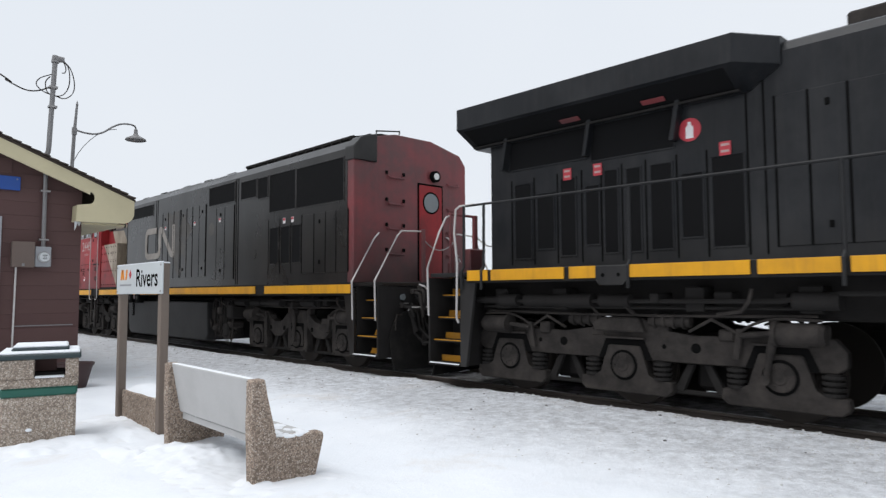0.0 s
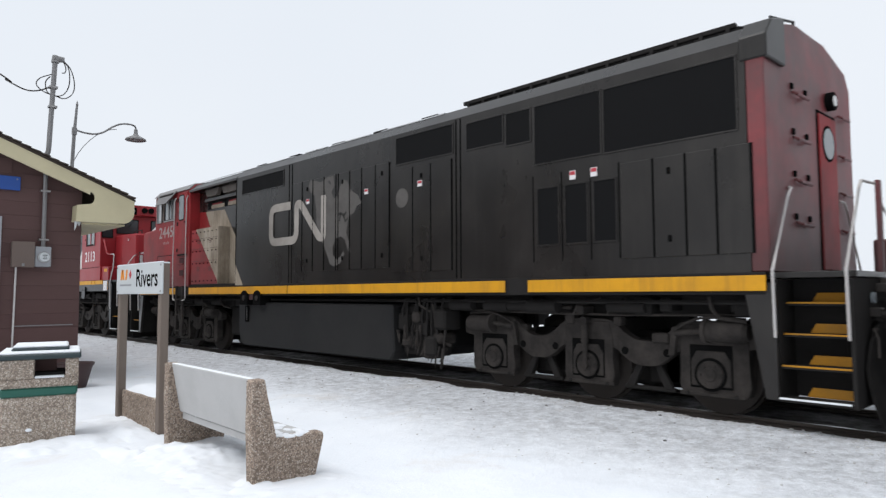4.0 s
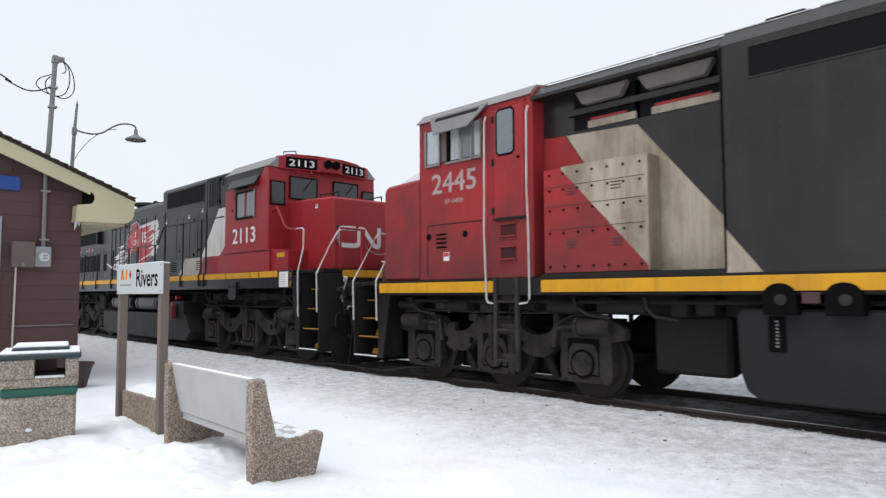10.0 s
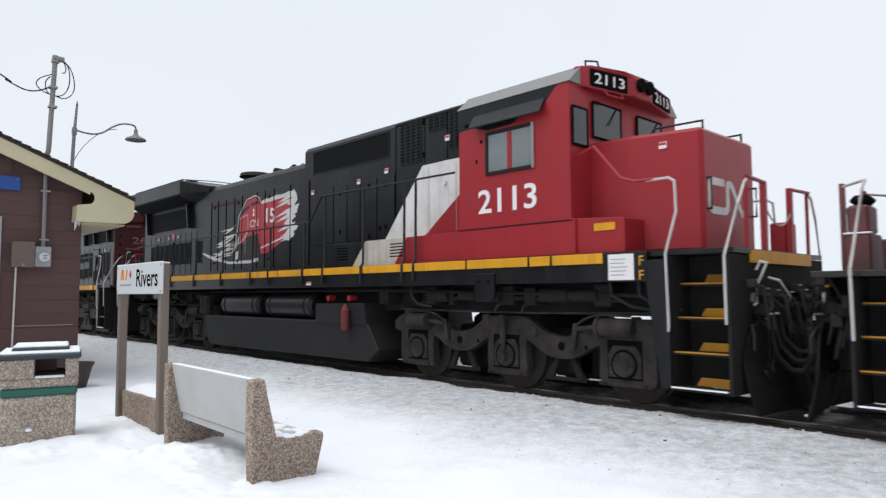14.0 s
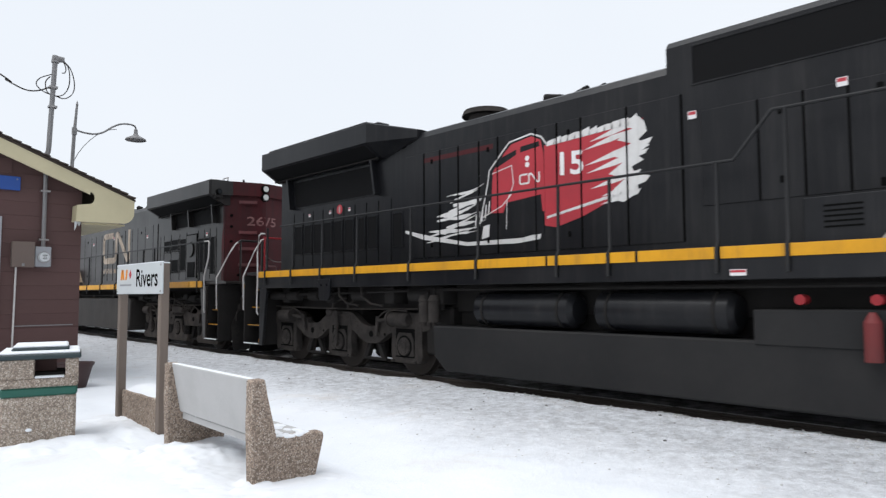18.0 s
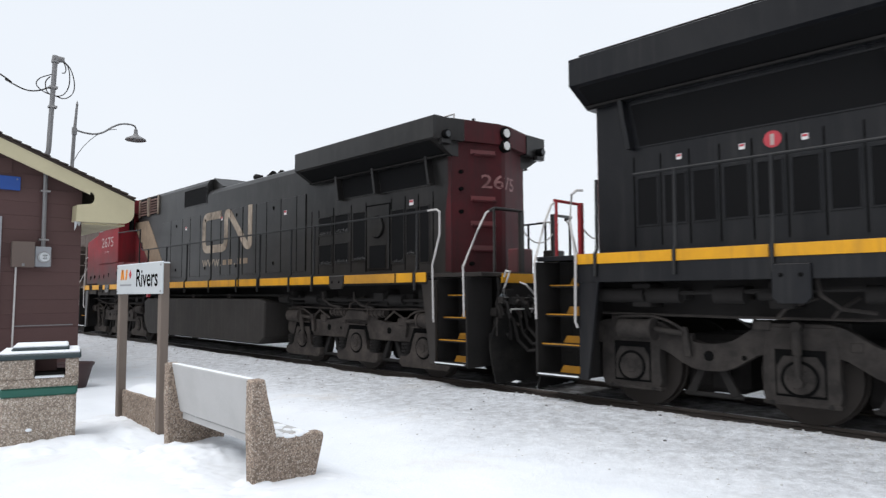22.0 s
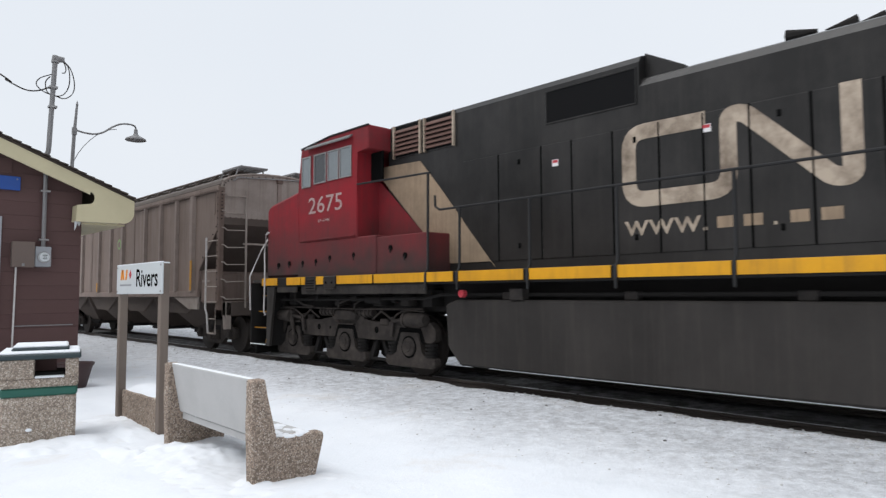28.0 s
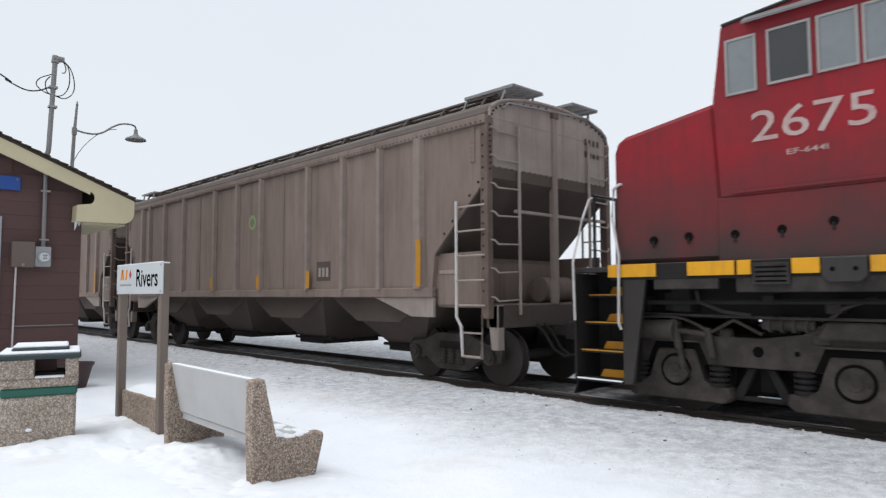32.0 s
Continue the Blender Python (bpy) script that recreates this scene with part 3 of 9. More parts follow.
def build_ground():
    def axis(stops):
        out = []
        for a, b, s in stops:
            k = max(1, round((b - a) / s))
            out += [a + (b - a) * i / k for i in range(k)]
        return out + [stops[-1][1]]
    xs = axis([(-3000, -400, 650), (-400, -100, 60), (-100, -40, 6), (-40, -14, 0.35), (-14, 1.0, 0.11), (1.0, 20, 1.6), (20, 400, 60), (400, 3000, 650)])
    ys = axis([(-3000, -300, 675), (-300, -30, 45), (-30, 0.6, 1.8), (0.6, 9.0, 0.10), (9.0, 12, 0.3), (12, 40, 2), (40, 400, 60), (400, 3000, 650)])
    verts = [(x, y, ground_z(x, y)) for y in ys for x in xs]
    w = len(xs)
    faces = [(j * w + i, j * w + i + 1, (j + 1) * w + i + 1, (j + 1) * w + i) for j in range(len(ys) - 1) for i in range(w - 1)]
    me = bpy.data.meshes.new("ground")
    me.from_pydata(verts, [], faces)
    me.materials.append(PLATFORM)
    me.shade_smooth()
    tagged(new("ground", me), "snow-covered station platform and plain, trodden and gritty by the rails", "ground", kind="structure")


build_ground()


def rail_poly(y):
    """Section of a rail, its head's top at z = 0."""
    half = [(0.036, -0.008), (0.034, -0.036), (0.010, -0.05), (0.009, -0.145), (0.07, -0.162), (0.07, -0.17)]
    return [(y - 0.028, 0.0), (y + 0.028, 0.0)] + [(y + a, b) for a, b in half] + [(y - a, b) for a, b in half[::-1]]


def track(yc, label, x0=-160.0, x1=60.0, dz=0.0):
    t = thing("railway_track", Matrix.Translation((0, 0, dz)), label, "track", kind="structure")
    for s in (-1, 1):
        r = pprism("rail", t, RAILSTEEL, rail_poly(yc + s * GAUGE), "x", x0, x1)
        pbox("rail_head", r, RAILTOP, x0, x1, yc + s * GAUGE - 0.012, yc + s * GAUGE + 0.024, -0.004, 0.003, 0)
    bm = bmesh.new()
    box(bm, -0.11, 0.11, yc - 1.3, yc + 1.3, -0.30, -0.105, 0.01)
    first = part("tie", bm, TIE, t)
    for i in range(-75, 20):
        if i:
            ob = new("tie", first.data)
            ob.parent = t
            ob.location = (i * 0.53 + random.uniform(-0.02, 0.02), random.uniform(-0.03, 0.03), 0)
    return t


track(TRACK_Y, "single steel railway track on oily ties packed with snow")
pprism("ballast_bed", None, BALLAST, [(TRACK_Y - 0.98, -0.3), (TRACK_Y + 1.2, -0.3), (TRACK_Y + 0.95, -0.085), (TRACK_Y - 0.86, -0.115)], "x", -160, 60)
tagged(bpy.data.objects["ballast_bed"], "dark gravel ballast with drifted snow between the rails", "ballast", kind="structure")
track(15.4, "second railway track half buried in snow", dz=0.04)


# ---- station building ----
def build_station():
    XW, YC = -13.0, 3.5
    st = thing("station_building", pose(XW, YC, 0), "small brown-sided station building with cream bargeboards and shingled gable roof", "building")
    slope, ye, ze = -0.410, 0.786, 3.195
    def roof(y):
        return ze + (y - ye) * slope
    ridge = -5.3
    wall = [(0, -0.1), (0, roof(0) - 0.2), (ridge, roof(ridge) - 0.2), (2 * ridge, roof(0) - 0.2), (2 * ridge, -0.1)]
    pprism("wall", st, SIDING, wall, "x", -11.0, -0.02, label="dark brown gable wall")
    # horizontal boards of the gable wall, each lapped a little over the next
    k, z = 0, 0.0
    h = 0.235
    while z < roof(ridge) - 0.5:
        top = min(z + h, roof(ridge) - 0.3)
        yr = 0.0 if top < roof(0) - 0.2 else min(0.0, ye + (top + 0.2 - ze) / slope)
        yleft = max(2 * ridge - yr, -4.2)
        bm = bmesh.new()
        prism(bm, [(-0.02, z - 0.012), (0.006, z), (0.0, top - 0.004), (-0.02, top)], "y", yleft, yr, 0)
        part("plank", bm, SIDING, st)
        z += h
        k += 1
    # bargeboard with its scrolled return, then the same board on the far slope
    bx0, bx1 = 0.26, 0.30
    corner = [(0.60 + 0.19 * math.cos(a), 2.955 + 0.195 * math.sin(a)) for a in [-math.pi / 2 * (1 - i / 7) for i in range(8)]]
    corner = [(y, z) for y, z in corner]
    board = [(ridge, roof(ridge) - 0.02), (ridge, roof(ridge) - 0.29), (0.046, roof(0.046) - 0.265)] + [(0.05 + 0.075 * math.sin(a), 3.174 + 0.104 * math.cos(a)) for a in
             [math.pi * i / 8 for i in range(9)]] + [(-0.155, 3.033), (-0.165, 2.75)] + corner + [(0.79, roof(0.79) - 0.02)]
    pprism("bargeboard", st, CREAM, board, "x", bx0, bx1, label="cream bargeboard with a rounded scroll end")
    pprism("return_box", st, CREAM, [(-0.163, 2.756), (-0.153, 3.03), (0.05, 3.06), (0.60, 3.15), (0.765, 3.05), (0.76, 2.9), (0.57, 2.765)], "x", 0.02, bx0 - 0.002)
    pprism("bargeboard", st, CREAM, [(2 * ridge - y, z) for y, z in ((ridge, roof(ridge) - 0.02), (ridge, roof(ridge) - 0.29), (ye, roof(ye) - 0.29), (ye, roof(ye) - 0.02))],
           "x", bx0, bx1)
    pbox("soffit", st, CREAM, -11.0, 0.02, 0.002, 0.72, 2.74, 2.77, 0)
    pbox("fascia", st, CREAM, -11.0, 0.26, 0.74, 0.78, 2.93, 3.2, 0.005)
    rf = pprism("roof", st, SHINGLE, [(ridge, roof(ridge) + 0.02), (ye + 0.02, roof(ye + 0.02) + 0.02), (ye + 0.02, roof(ye + 0.02) - 0.02), (ridge, roof(ridge) - 0.03),
                                      (2 * ridge - ye, roof(ye) - 0.02), (2 * ridge - ye, roof(ye) + 0.02)], "x", -11.2, 0.31, label="brown shingled roof with a dusting of snow")
    bm = bmesh.new()
    box(bm, -0.16, 0.16, -0.08, 0.08, -0.012, 0.012, 0.004)
    me = part("shingle", bm, SHINGLE, rf)
    mesh = me.data
    bpy.data.objects.remove(me)
    ang = math.atan(slope)
    for i in range(42):
        y = ye - 0.06 - i * 0.14
        ob = new("shingle", mesh)
        ob.parent = rf
        ob.matrix_basis = Matrix.Translation((0.20 + random.uniform(-0.012, 0.012), y, roof(y) + 0.034 + random.uniform(-0.004, 0.008))) @ Matrix.Rotation(ang + 0.12, 4, "X") @ Matrix.Rotation(
            random.uniform(-0.04, 0.04), 4, "Z")
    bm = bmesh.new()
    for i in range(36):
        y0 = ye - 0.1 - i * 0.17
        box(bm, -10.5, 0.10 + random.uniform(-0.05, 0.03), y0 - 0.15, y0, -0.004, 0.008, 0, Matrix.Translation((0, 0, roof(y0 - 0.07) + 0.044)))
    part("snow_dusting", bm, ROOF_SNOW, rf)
    # icicle under the return
    bm = bmesh.new()
    cyl(bm, (0.2, -0.135, 2.75), (0.2, -0.16, 2.60), 0.03, 7, 0.004)
    cyl(bm, (0.21, -0.09, 2.75), (0.21, -0.095, 2.68), 0.03, 7, 0.006)
    part("icicle", bm, CLEARGLASS, st, "small icicle under the eave")
    # door frame at the edge of view, strip along the wall, foundation
    d = pbox("door", st, BROWNBOX, 0.0, 0.03, -2.15, -1.26, 0.05, 2.72, 0.01, "brown door in a grey frame")
    pbox("door_frame", d, GREYBOX, 0.0, 0.05, -1.26, -1.20, 0.0, 2.78, 0.006)
    pbox("door_frame", d, GREYBOX, 0.0, 0.05, -2.21, -2.15, 0.0, 2.78, 0.006)
    pbox("metal_strip", st, GALV, 0.004, 0.016, -0.98, -0.09, 0.965, 0.982, 0)
    return st


build_station()

WX = -12.96
bs = thing("blue_sign", pose(WX, 2.1, 3.34), "plain dark blue sign panel screwed to the brown gable", "sign")
pbox("panel", bs, BLUE, -0.015, 0.02, -0.75, 0.44, -0.115, 0.115, 0.004)
for dy in (-0.7, 0.39):
    pcyl("screw", bs, GALV, (0.02, dy, 0.07), (0.026, dy, 0.07), 0.012, seg=8)

cab = thing("meter_cabinet", pose(WX, 2.595, 2.16), "brown steel electrical cabinet on the wall", "cabinet")
pbox("body", cab, BROWNBOX, -0.02, 0.13, -0.155, 0.155, -0.21, 0.20, 0.012)
pbox("lid", cab, BROWNBOX, 0.13, 0.145, -0.165, 0.165, -0.215, 0.21, 0.006)
pbox("latch", cab, GALV, 0.145, 0.158, -0.02, 0.02, -0.20, -0.15, 0.004)
ptube("conduit", cab, RAILING, [(0.06, -0.085, -0.2), (0.055, -0.09, -0.8), (0.05, -0.105, -2.16)], 0.015, "white conduit to the ground")

meter = thing("electric_meter", pose(WX, 2.89, 2.13), "grey electric meter base with a round glass dial", "meter")
pbox("body", meter, GREYBOX, -0.02, 0.10, -0.12, 0.125, -0.17, 0.17, 0.012)
pcyl("collar", meter, STEEL, (0.10, 0.01, -0.01), (0.125, 0.01, -0.01), 0.098, seg=24)
dial = pcyl("glass_dome", meter, CLEARGLASS, (0.125, 0.01, -0.01), (0.19, 0.01, -0.01), 0.086, seg=24, r2=0.074)
for i, (w, dz) in enumerate(((0.07, 0.03), (0.05, 0.0), (0.06, -0.03))):
    pbox("dial_bar", dial, DEEP_BLACK, 0.1905, 0.192, 0.01 - w / 2, 0.01 + w / 2, dz - 0.014, dz - 0.004, 0)

mast = thing("service_mast", pose(WX, 2.90, 2.3), "weathered steel service mast with weatherhead and drip loops", "mast")
ptube("lower_pipe", mast, GALV, [(0.04, 0.0, 0.0), (0.04, 0.0, 1.55)], 0.034, "wrapped grey conduit")
ptube("upper_pipe", mast, GALV, [(0.04, 0.0, 1.55), (0.04, 0.03, 1.66), (0.04, 0.085, 3.28)], 0.041)
for z in (0.12, 0.95, 1.5):
    pbox("strap", mast, STEEL, 0.0, 0.085, -0.075, 0.075, z - 0.015, z + 0.015, 0.003)
bm = bmesh.new()
cyl(bm, (0.04, 0.05, 3.27), (0.05, 0.22, 3.28), 0.065, 14, 0.045)
cyl(bm, (0.04, 0.085, 3.2), (0.04, 0.087, 3.325), 0.062, 14, 0.05)
smooth(part("weatherhead", bm, GALV, mast, "capped weatherhead"))
for z in (2.76, 2.42):
    pbox("clamp", mast, STEEL, -0.01, 0.10, 0.0, 0.13, z - 0.02, z + 0.02, 0.004)
for pts in ([(0.05, 0.21, 3.26), (0.06, 0.32, 3.14), (0.07, 0.385, 2.92), (0.07, 0.37, 2.72), (0.05, 0.25, 2.60), (0.05, 0.10, 2.62), (0.05, -0.08, 2.66), (0.05, -0.19, 2.76), (0.05, -0.14, 2.88), (0.04, 0.04, 2.99)],
            [(0.05, 0.21, 3.27), (0.05, 0.30, 3.12), (0.05, 0.31, 2.85), (0.05, 0.22, 2.66), (0.05, 0.07, 2.62), (0.05, -0.03, 2.68), (0.04, -0.05, 2.84), (0.03, 0.02, 2.95)],
            [(0.05, 0.21, 3.25), (0.05, 0.25, 3.14), (0.05, 0.24, 3.06), (0.05, 0.19, 3.04)]):
    ptube("drip_loop", mast, UNDER, glide(pts), 0.009, seg=6)
ptube("service_drop", mast, UNDER, glide([(0.03, 0.04, 2.78), (0.0, -0.13, 2.68), (0.0, -0.34, 2.65), (0.0, -0.62, 2.76), (0.0, -0.75, 2.86), (0.1, -3.0, 4.0), (0.3, -9, 5.7)]), 0.012, "twisted overhead service wire", seg=6)

# ---- gooseneck platform lamp behind the building ----
lamp = thing("street_lamp", pose(-19, 4.85, 0), "grey gooseneck platform lamp on a tapered pole", "lamp")
bm = bmesh.new()
cyl(bm, (0, -0.14, -0.05), (0, 0.03, 5.7), 0.06, 14, 0.043)
smooth(part("pole", bm, GALV, lamp))
bm = bmesh.new()
cyl(bm, (0, 0.03, 5.65), (0, 0.075, 6.4), 0.042, 12, 0.028)
cyl(bm, (0, 0.075, 6.4), (0, 0.08, 6.52), 0.035, 12, 0.005)
smooth(part("finial", bm, GALV, lamp))
pcyl("collar", lamp, GALV, (0, 0.03, 5.62), (0, 0.035, 5.8), 0.062)
ptube("arm", lamp, GALV, glide([(0, 0.04, 5.75), (0, 0.25, 5.71), (0, 0.5, 5.71), (0, 0.72, 5.79), (0, 0.95, 5.97), (0, 1.14, 6.08), (0, 1.35, 6.12), (0, 1.52, 6.09), (0, 1.56, 5.98)]), 0.024)
ptube("brace", lamp, GALV, glide([(0, 0.0, 4.83), (0, 0.14, 5.15), (0, 0.34, 5.45), (0, 0.6, 5.72), (0, 0.85, 5.87), (0, 1.06, 5.93)]), 0.009)
bm = bmesh.new()
cyl(bm, (0, 1.555, 5.86), (0, 1.555, 6.0), 0.055, 14, 0.045)
cyl(bm, (0, 1.555, 5.83), (0, 1.555, 5.88), 0.08, 14, 0.055)
cyl(bm, (0, 1.555, 5.74), (0, 1.555, 5.84), 0.26, 20, 0.08)
cyl(bm, (0, 1.555, 5.70), (0, 1.555, 5.74), 0.27, 20, 0.26)
smooth(part("shade", bm, GALV, lamp, "flared metal lamp shade"), 30)


# ---- pebble-dash bin ----
def build_bin():
    b = thing("litter_bin", pose(-7.68, 1.775, 0, 0, 0, -15), "square pebble-faced litter bin with green band and snowy lid", "bin")
    w0, w1 = -0.385, 0.30
    for z0, z1 in ((-0.05, 0.49), (0.56, 0.66)):
        pbox("pebble_panel", b, AGG_BIN, -0.66 - (0.02 if z0 > 0 else 0), 0.0 if z0 > 0 else -0.014, w0 + (0 if z0 > 0 else 0.014), w1 - (0 if z0 > 0 else 0.014), z0, z1, 0.025, "pale pebble aggregate panel")
    pbox("green_band", b, GREEN, -0.675, -0.005, w0 + 0.006, w1 - 0.006, 0.475, 0.565, 0.02, "dark green band")
    for y0, y1 in ((w0, -0.09), (0.18, w1)):
        pbox("corner_pier", b, AGG_BIN, -0.14, 0.0, y0, y1, 0.655, 0.845, 0.01)
        pbox("corner_pier", b, AGG_BIN, -0.68, -0.54, y0, y1, 0.655, 0.845, 0.01)
    pbox("side_wall", b, AGG_BIN, -0.54, -0.14, w0, w0 + 0.1, 0.655, 0.845, 0.006)
    pbox("side_wall", b, AGG_BIN, -0.54, -0.14, w1 - 0.1, w1, 0.655, 0.845, 0.006)
    pbox("liner", b, UNDER_DK, -0.56, -0.10, -0.2, 0.26, 0.3, 0.70, 0.004, "black inner liner")
    pbox("inner_flap", b, SIDING, -0.30, -0.28, -0.12, 0.10, 0.66, 0.85, 0.003, "brown panel seen through the slot")
    pbox("lid", b, SLATE, -0.70, 0.02, w0 - 0.02, w1 + 0.02, 0.843, 0.895, 0.012, "dark flat lid")
    pbox("lid_top", b, SLATE, -0.60, -0.09, w0 + 0.09, w1 - 0.09, 0.905, 0.955, 0.015)
    bm = bmesh.new()
    box(bm, -0.685, 0.005, w0 - 0.01, w1 + 0.01, 0.889, 0.925, 0.016)
    smooth(part("snow_cap", bm, SNOW, b, "thin snow on the lid"))
    bm = bmesh.new()
    box(bm, -0.59, -0.10, w0 + 0.10, w1 - 0.10, 0.95, 0.982, 0.015)
    smooth(part("snow_cap", bm, SNOW, b))
    pbox("snow_cap", b, SNOW, -0.09, 0.003, -0.085, 0.175, 0.655, 0.675, 0.008)
    bm = bmesh.new()
    bmesh.ops.create_icosphere(bm, subdivisions=2, radius=0.03, matrix=Matrix.Translation((0.004, -0.12, 0.155)) @ Matrix.Diagonal((0.5, 1.0, 0.6, 1)))
    smooth(part("snow_clump", bm, SNOW, b))


build_bin()

pot = thing("plant_pot", pose(-12.15, 3.22, 0), "empty dark plastic plant pot standing on the snow", "pot")
bm = bmesh.new()
cyl(bm, (0, 0, -0.02), (0, 0, 0.36), 0.19, 20, 0.29, caps=False)
cyl(bm, (0, 0, 0.0), (0, 0, 0.02), 0.19, 20)
cyl(bm, (0, 0, 0.36), (0, 0, 0.36 - 0.12), 0.26, 20, 0.235, caps=False)
smooth(part("bowl", bm, POTM, pot))
bm = bmesh.new()
for a, c, r0, r1 in ((0.34, 0.385, 0.30, 0.31), (0.385, 0.36, 0.31, 0.26)):
    cyl(bm, (0, 0, a), (0, 0, c), r0, 20, r1, caps=False)
smooth(part("rim", bm, POTM, pot))
pcyl("snow_fill", pot, SNOW, (0, 0, 0.22), (0, 0, 0.29), 0.235, seg=20, r2=0.22)


# ---- station name sign ----
def build_sign():
    s = thing("station_sign", pose(-8.0, 2.79, 0), "pale station name board on two painted posts", "sign")
    for x in (-0.575, 0.69):
        p = pbox("post", s, POST, x - 0.042, x + 0.042, -0.042, 0.05, -0.1, 1.82, 0.008)
        pbox("post_cap", p, SNOW, x - 0.044, x + 0.044, -0.044, 0.052, 1.818, 1.832, 0.006)
    pbox("board", s, SIGNW, -0.60, 0.81, -0.066, -0.044, 1.49, 1.83, 0.006, "pale grey name panel")
    pbox("back_batten", s, POST, -0.53, 0.73, -0.044, -0.01, 1.53, 1.60, 0.004)
    pbox("back_batten", s, POST, -0.53, 0.73, -0.044, -0.01, 1.72, 1.79, 0.004)
    pbox("snow_cap", s, SNOW, -0.595, 0.80, -0.066, -0.04, 1.829, 1.837, 0.003)
    f = -0.0675
    words("lettering", s, DEEP_BLACK, "Rivers", side_face(0.06, f, 1.57), 0.20, 0.64, "black name lettering", weight=0.016)
    bm = bmesh.new()
    for x0, lean in ((-0.47, 1), (-0.39, -1), (-0.31, 1)):
        prism(bm, [(x0, 1.655), (x0 + 0.055, 1.655), (x0 + 0.055 + 0.03 * lean, 1.775), (x0 + 0.03 * lean, 1.775)], "y", f, f + 0.002)
    part("emblem", bm, ORANGE, s, "orange slanted bars")
    bm = bmesh.new()
    prism(bm, [(-0.14, 1.66), (-0.10, 1.715), (-0.14, 1.77), (-0.18, 1.715)], "y", f, f + 0.002)
    part("emblem_leaf", bm, CRIMSON, s, "small red diamond")
    pbox("text_bar", s, GREYBOX, -0.48, -0.10, f, f + 0.002, 1.585, 1.605, 0)
    for dx, dz in ((-0.57, 1.80), (0.78, 1.80), (0.78, 1.52), (-0.57, 1.52)):
        pcyl("bolt", s, GALV, (dx, f + 0.002, dz), (dx, f - 0.004, dz), 0.008, seg=8)


build_sign()

pl = thing("planter_box", pose(-7.97, 3.05, 0), "low pebble-faced planter box filled with snow", "planter")
bm = bmesh.new()
prism(bm, [(-0.53, -0.1), (0.50, -0.1), (0.52, 0.36), (-0.55, 0.36)], "y", -0.26, 0.26, 0.015)
part("trough", bm, AGG, pl)
bm = bmesh.new()
q = bmesh.ops.create_grid(bm, x_segments=16, y_segments=10, size=1.0)["verts"]
for w in q:
    x, y = w.co.x, w.co.y
    edge = max(abs(x), abs(y))
    w.co = Vector((-0.015 + 0.515 * x, 0.245 * y, 0.35 + 0.085 * (1 - edge ** 4) + 0.02 * noise.noise(Vector((x * 2.5, y * 2, 0.7)))))
smooth(part("snow_fill", bm, SNOW, pl, "rounded cap of snow"))


# ---- bench ----
def build_bench():
    b = thing("bench", pose(-5.8, 2.86, -0.022, 0, 0, -2), "snow-dusted concrete bench with pebble ends and pale slab back", "bench")
    end = [(-0.27, -0.08), (-0.285, 0.5), (-0.285, 0.836), (-0.175, 0.838), (-0.085, 0.36), (0.345, 0.37), (0.36, 0.33), (0.26, -0.08)]
    for x in (0.86, -0.96):
        pprism("end_frame", b, AGG, end, "x", x, x + 0.115, 0.012, "pebble aggregate end frame")
    pprism("backrest", b, SLAB, [(-0.165, 0.36), (-0.255, 0.833), (-0.195, 0.833), (-0.10, 0.36)], "x", -0.845, 0.86, 0.008, "pale smooth concrete back slab")
    pbox("seat", b, SLAB, -0.845, 0.86, -0.14, 0.30, 0.285, 0.355, 0.01, "pale concrete seat slab")
    bm = bmesh.new()
    for i in range(60):
        x, y = random.uniform(-0.84, 0.86), random.uniform(-0.10, 0.27)
        r = random.uniform(0.025, 0.08)
        bmesh.ops.create_icosphere(bm, subdivisions=2, radius=r, matrix=Matrix.Translation((x, y, 0.356)) @ Matrix.Diagonal((1.4, 0.8, random.uniform(0.12, 0.35), 1)))
    for i in range(14):
        x, y = random.uniform(0.86, 0.975), random.uniform(-0.07, 0.32)
        bmesh.ops.create_icosphere(bm, subdivisions=2, radius=random.uniform(0.02, 0.045), matrix=Matrix.Translation((x, y, 0.366)) @ Matrix.Diagonal((1.0, 1.3, 0.35, 1)))
    for v in bm.verts:
        v.co.z = max(0.353, v.co.z + 0.008 * noise.noise(v.co * 25.0))
    smooth(part("seat_snow", bm, SNOW, b, "patchy snow on the seat"))
    pbox("top_snow", b, SNOW, -0.84, 0.855, -0.248, -0.20, 0.830, 0.838, 0.003)


build_bench()

# drifted snow heaped against the feet of the furniture
rng = random.Random(4)


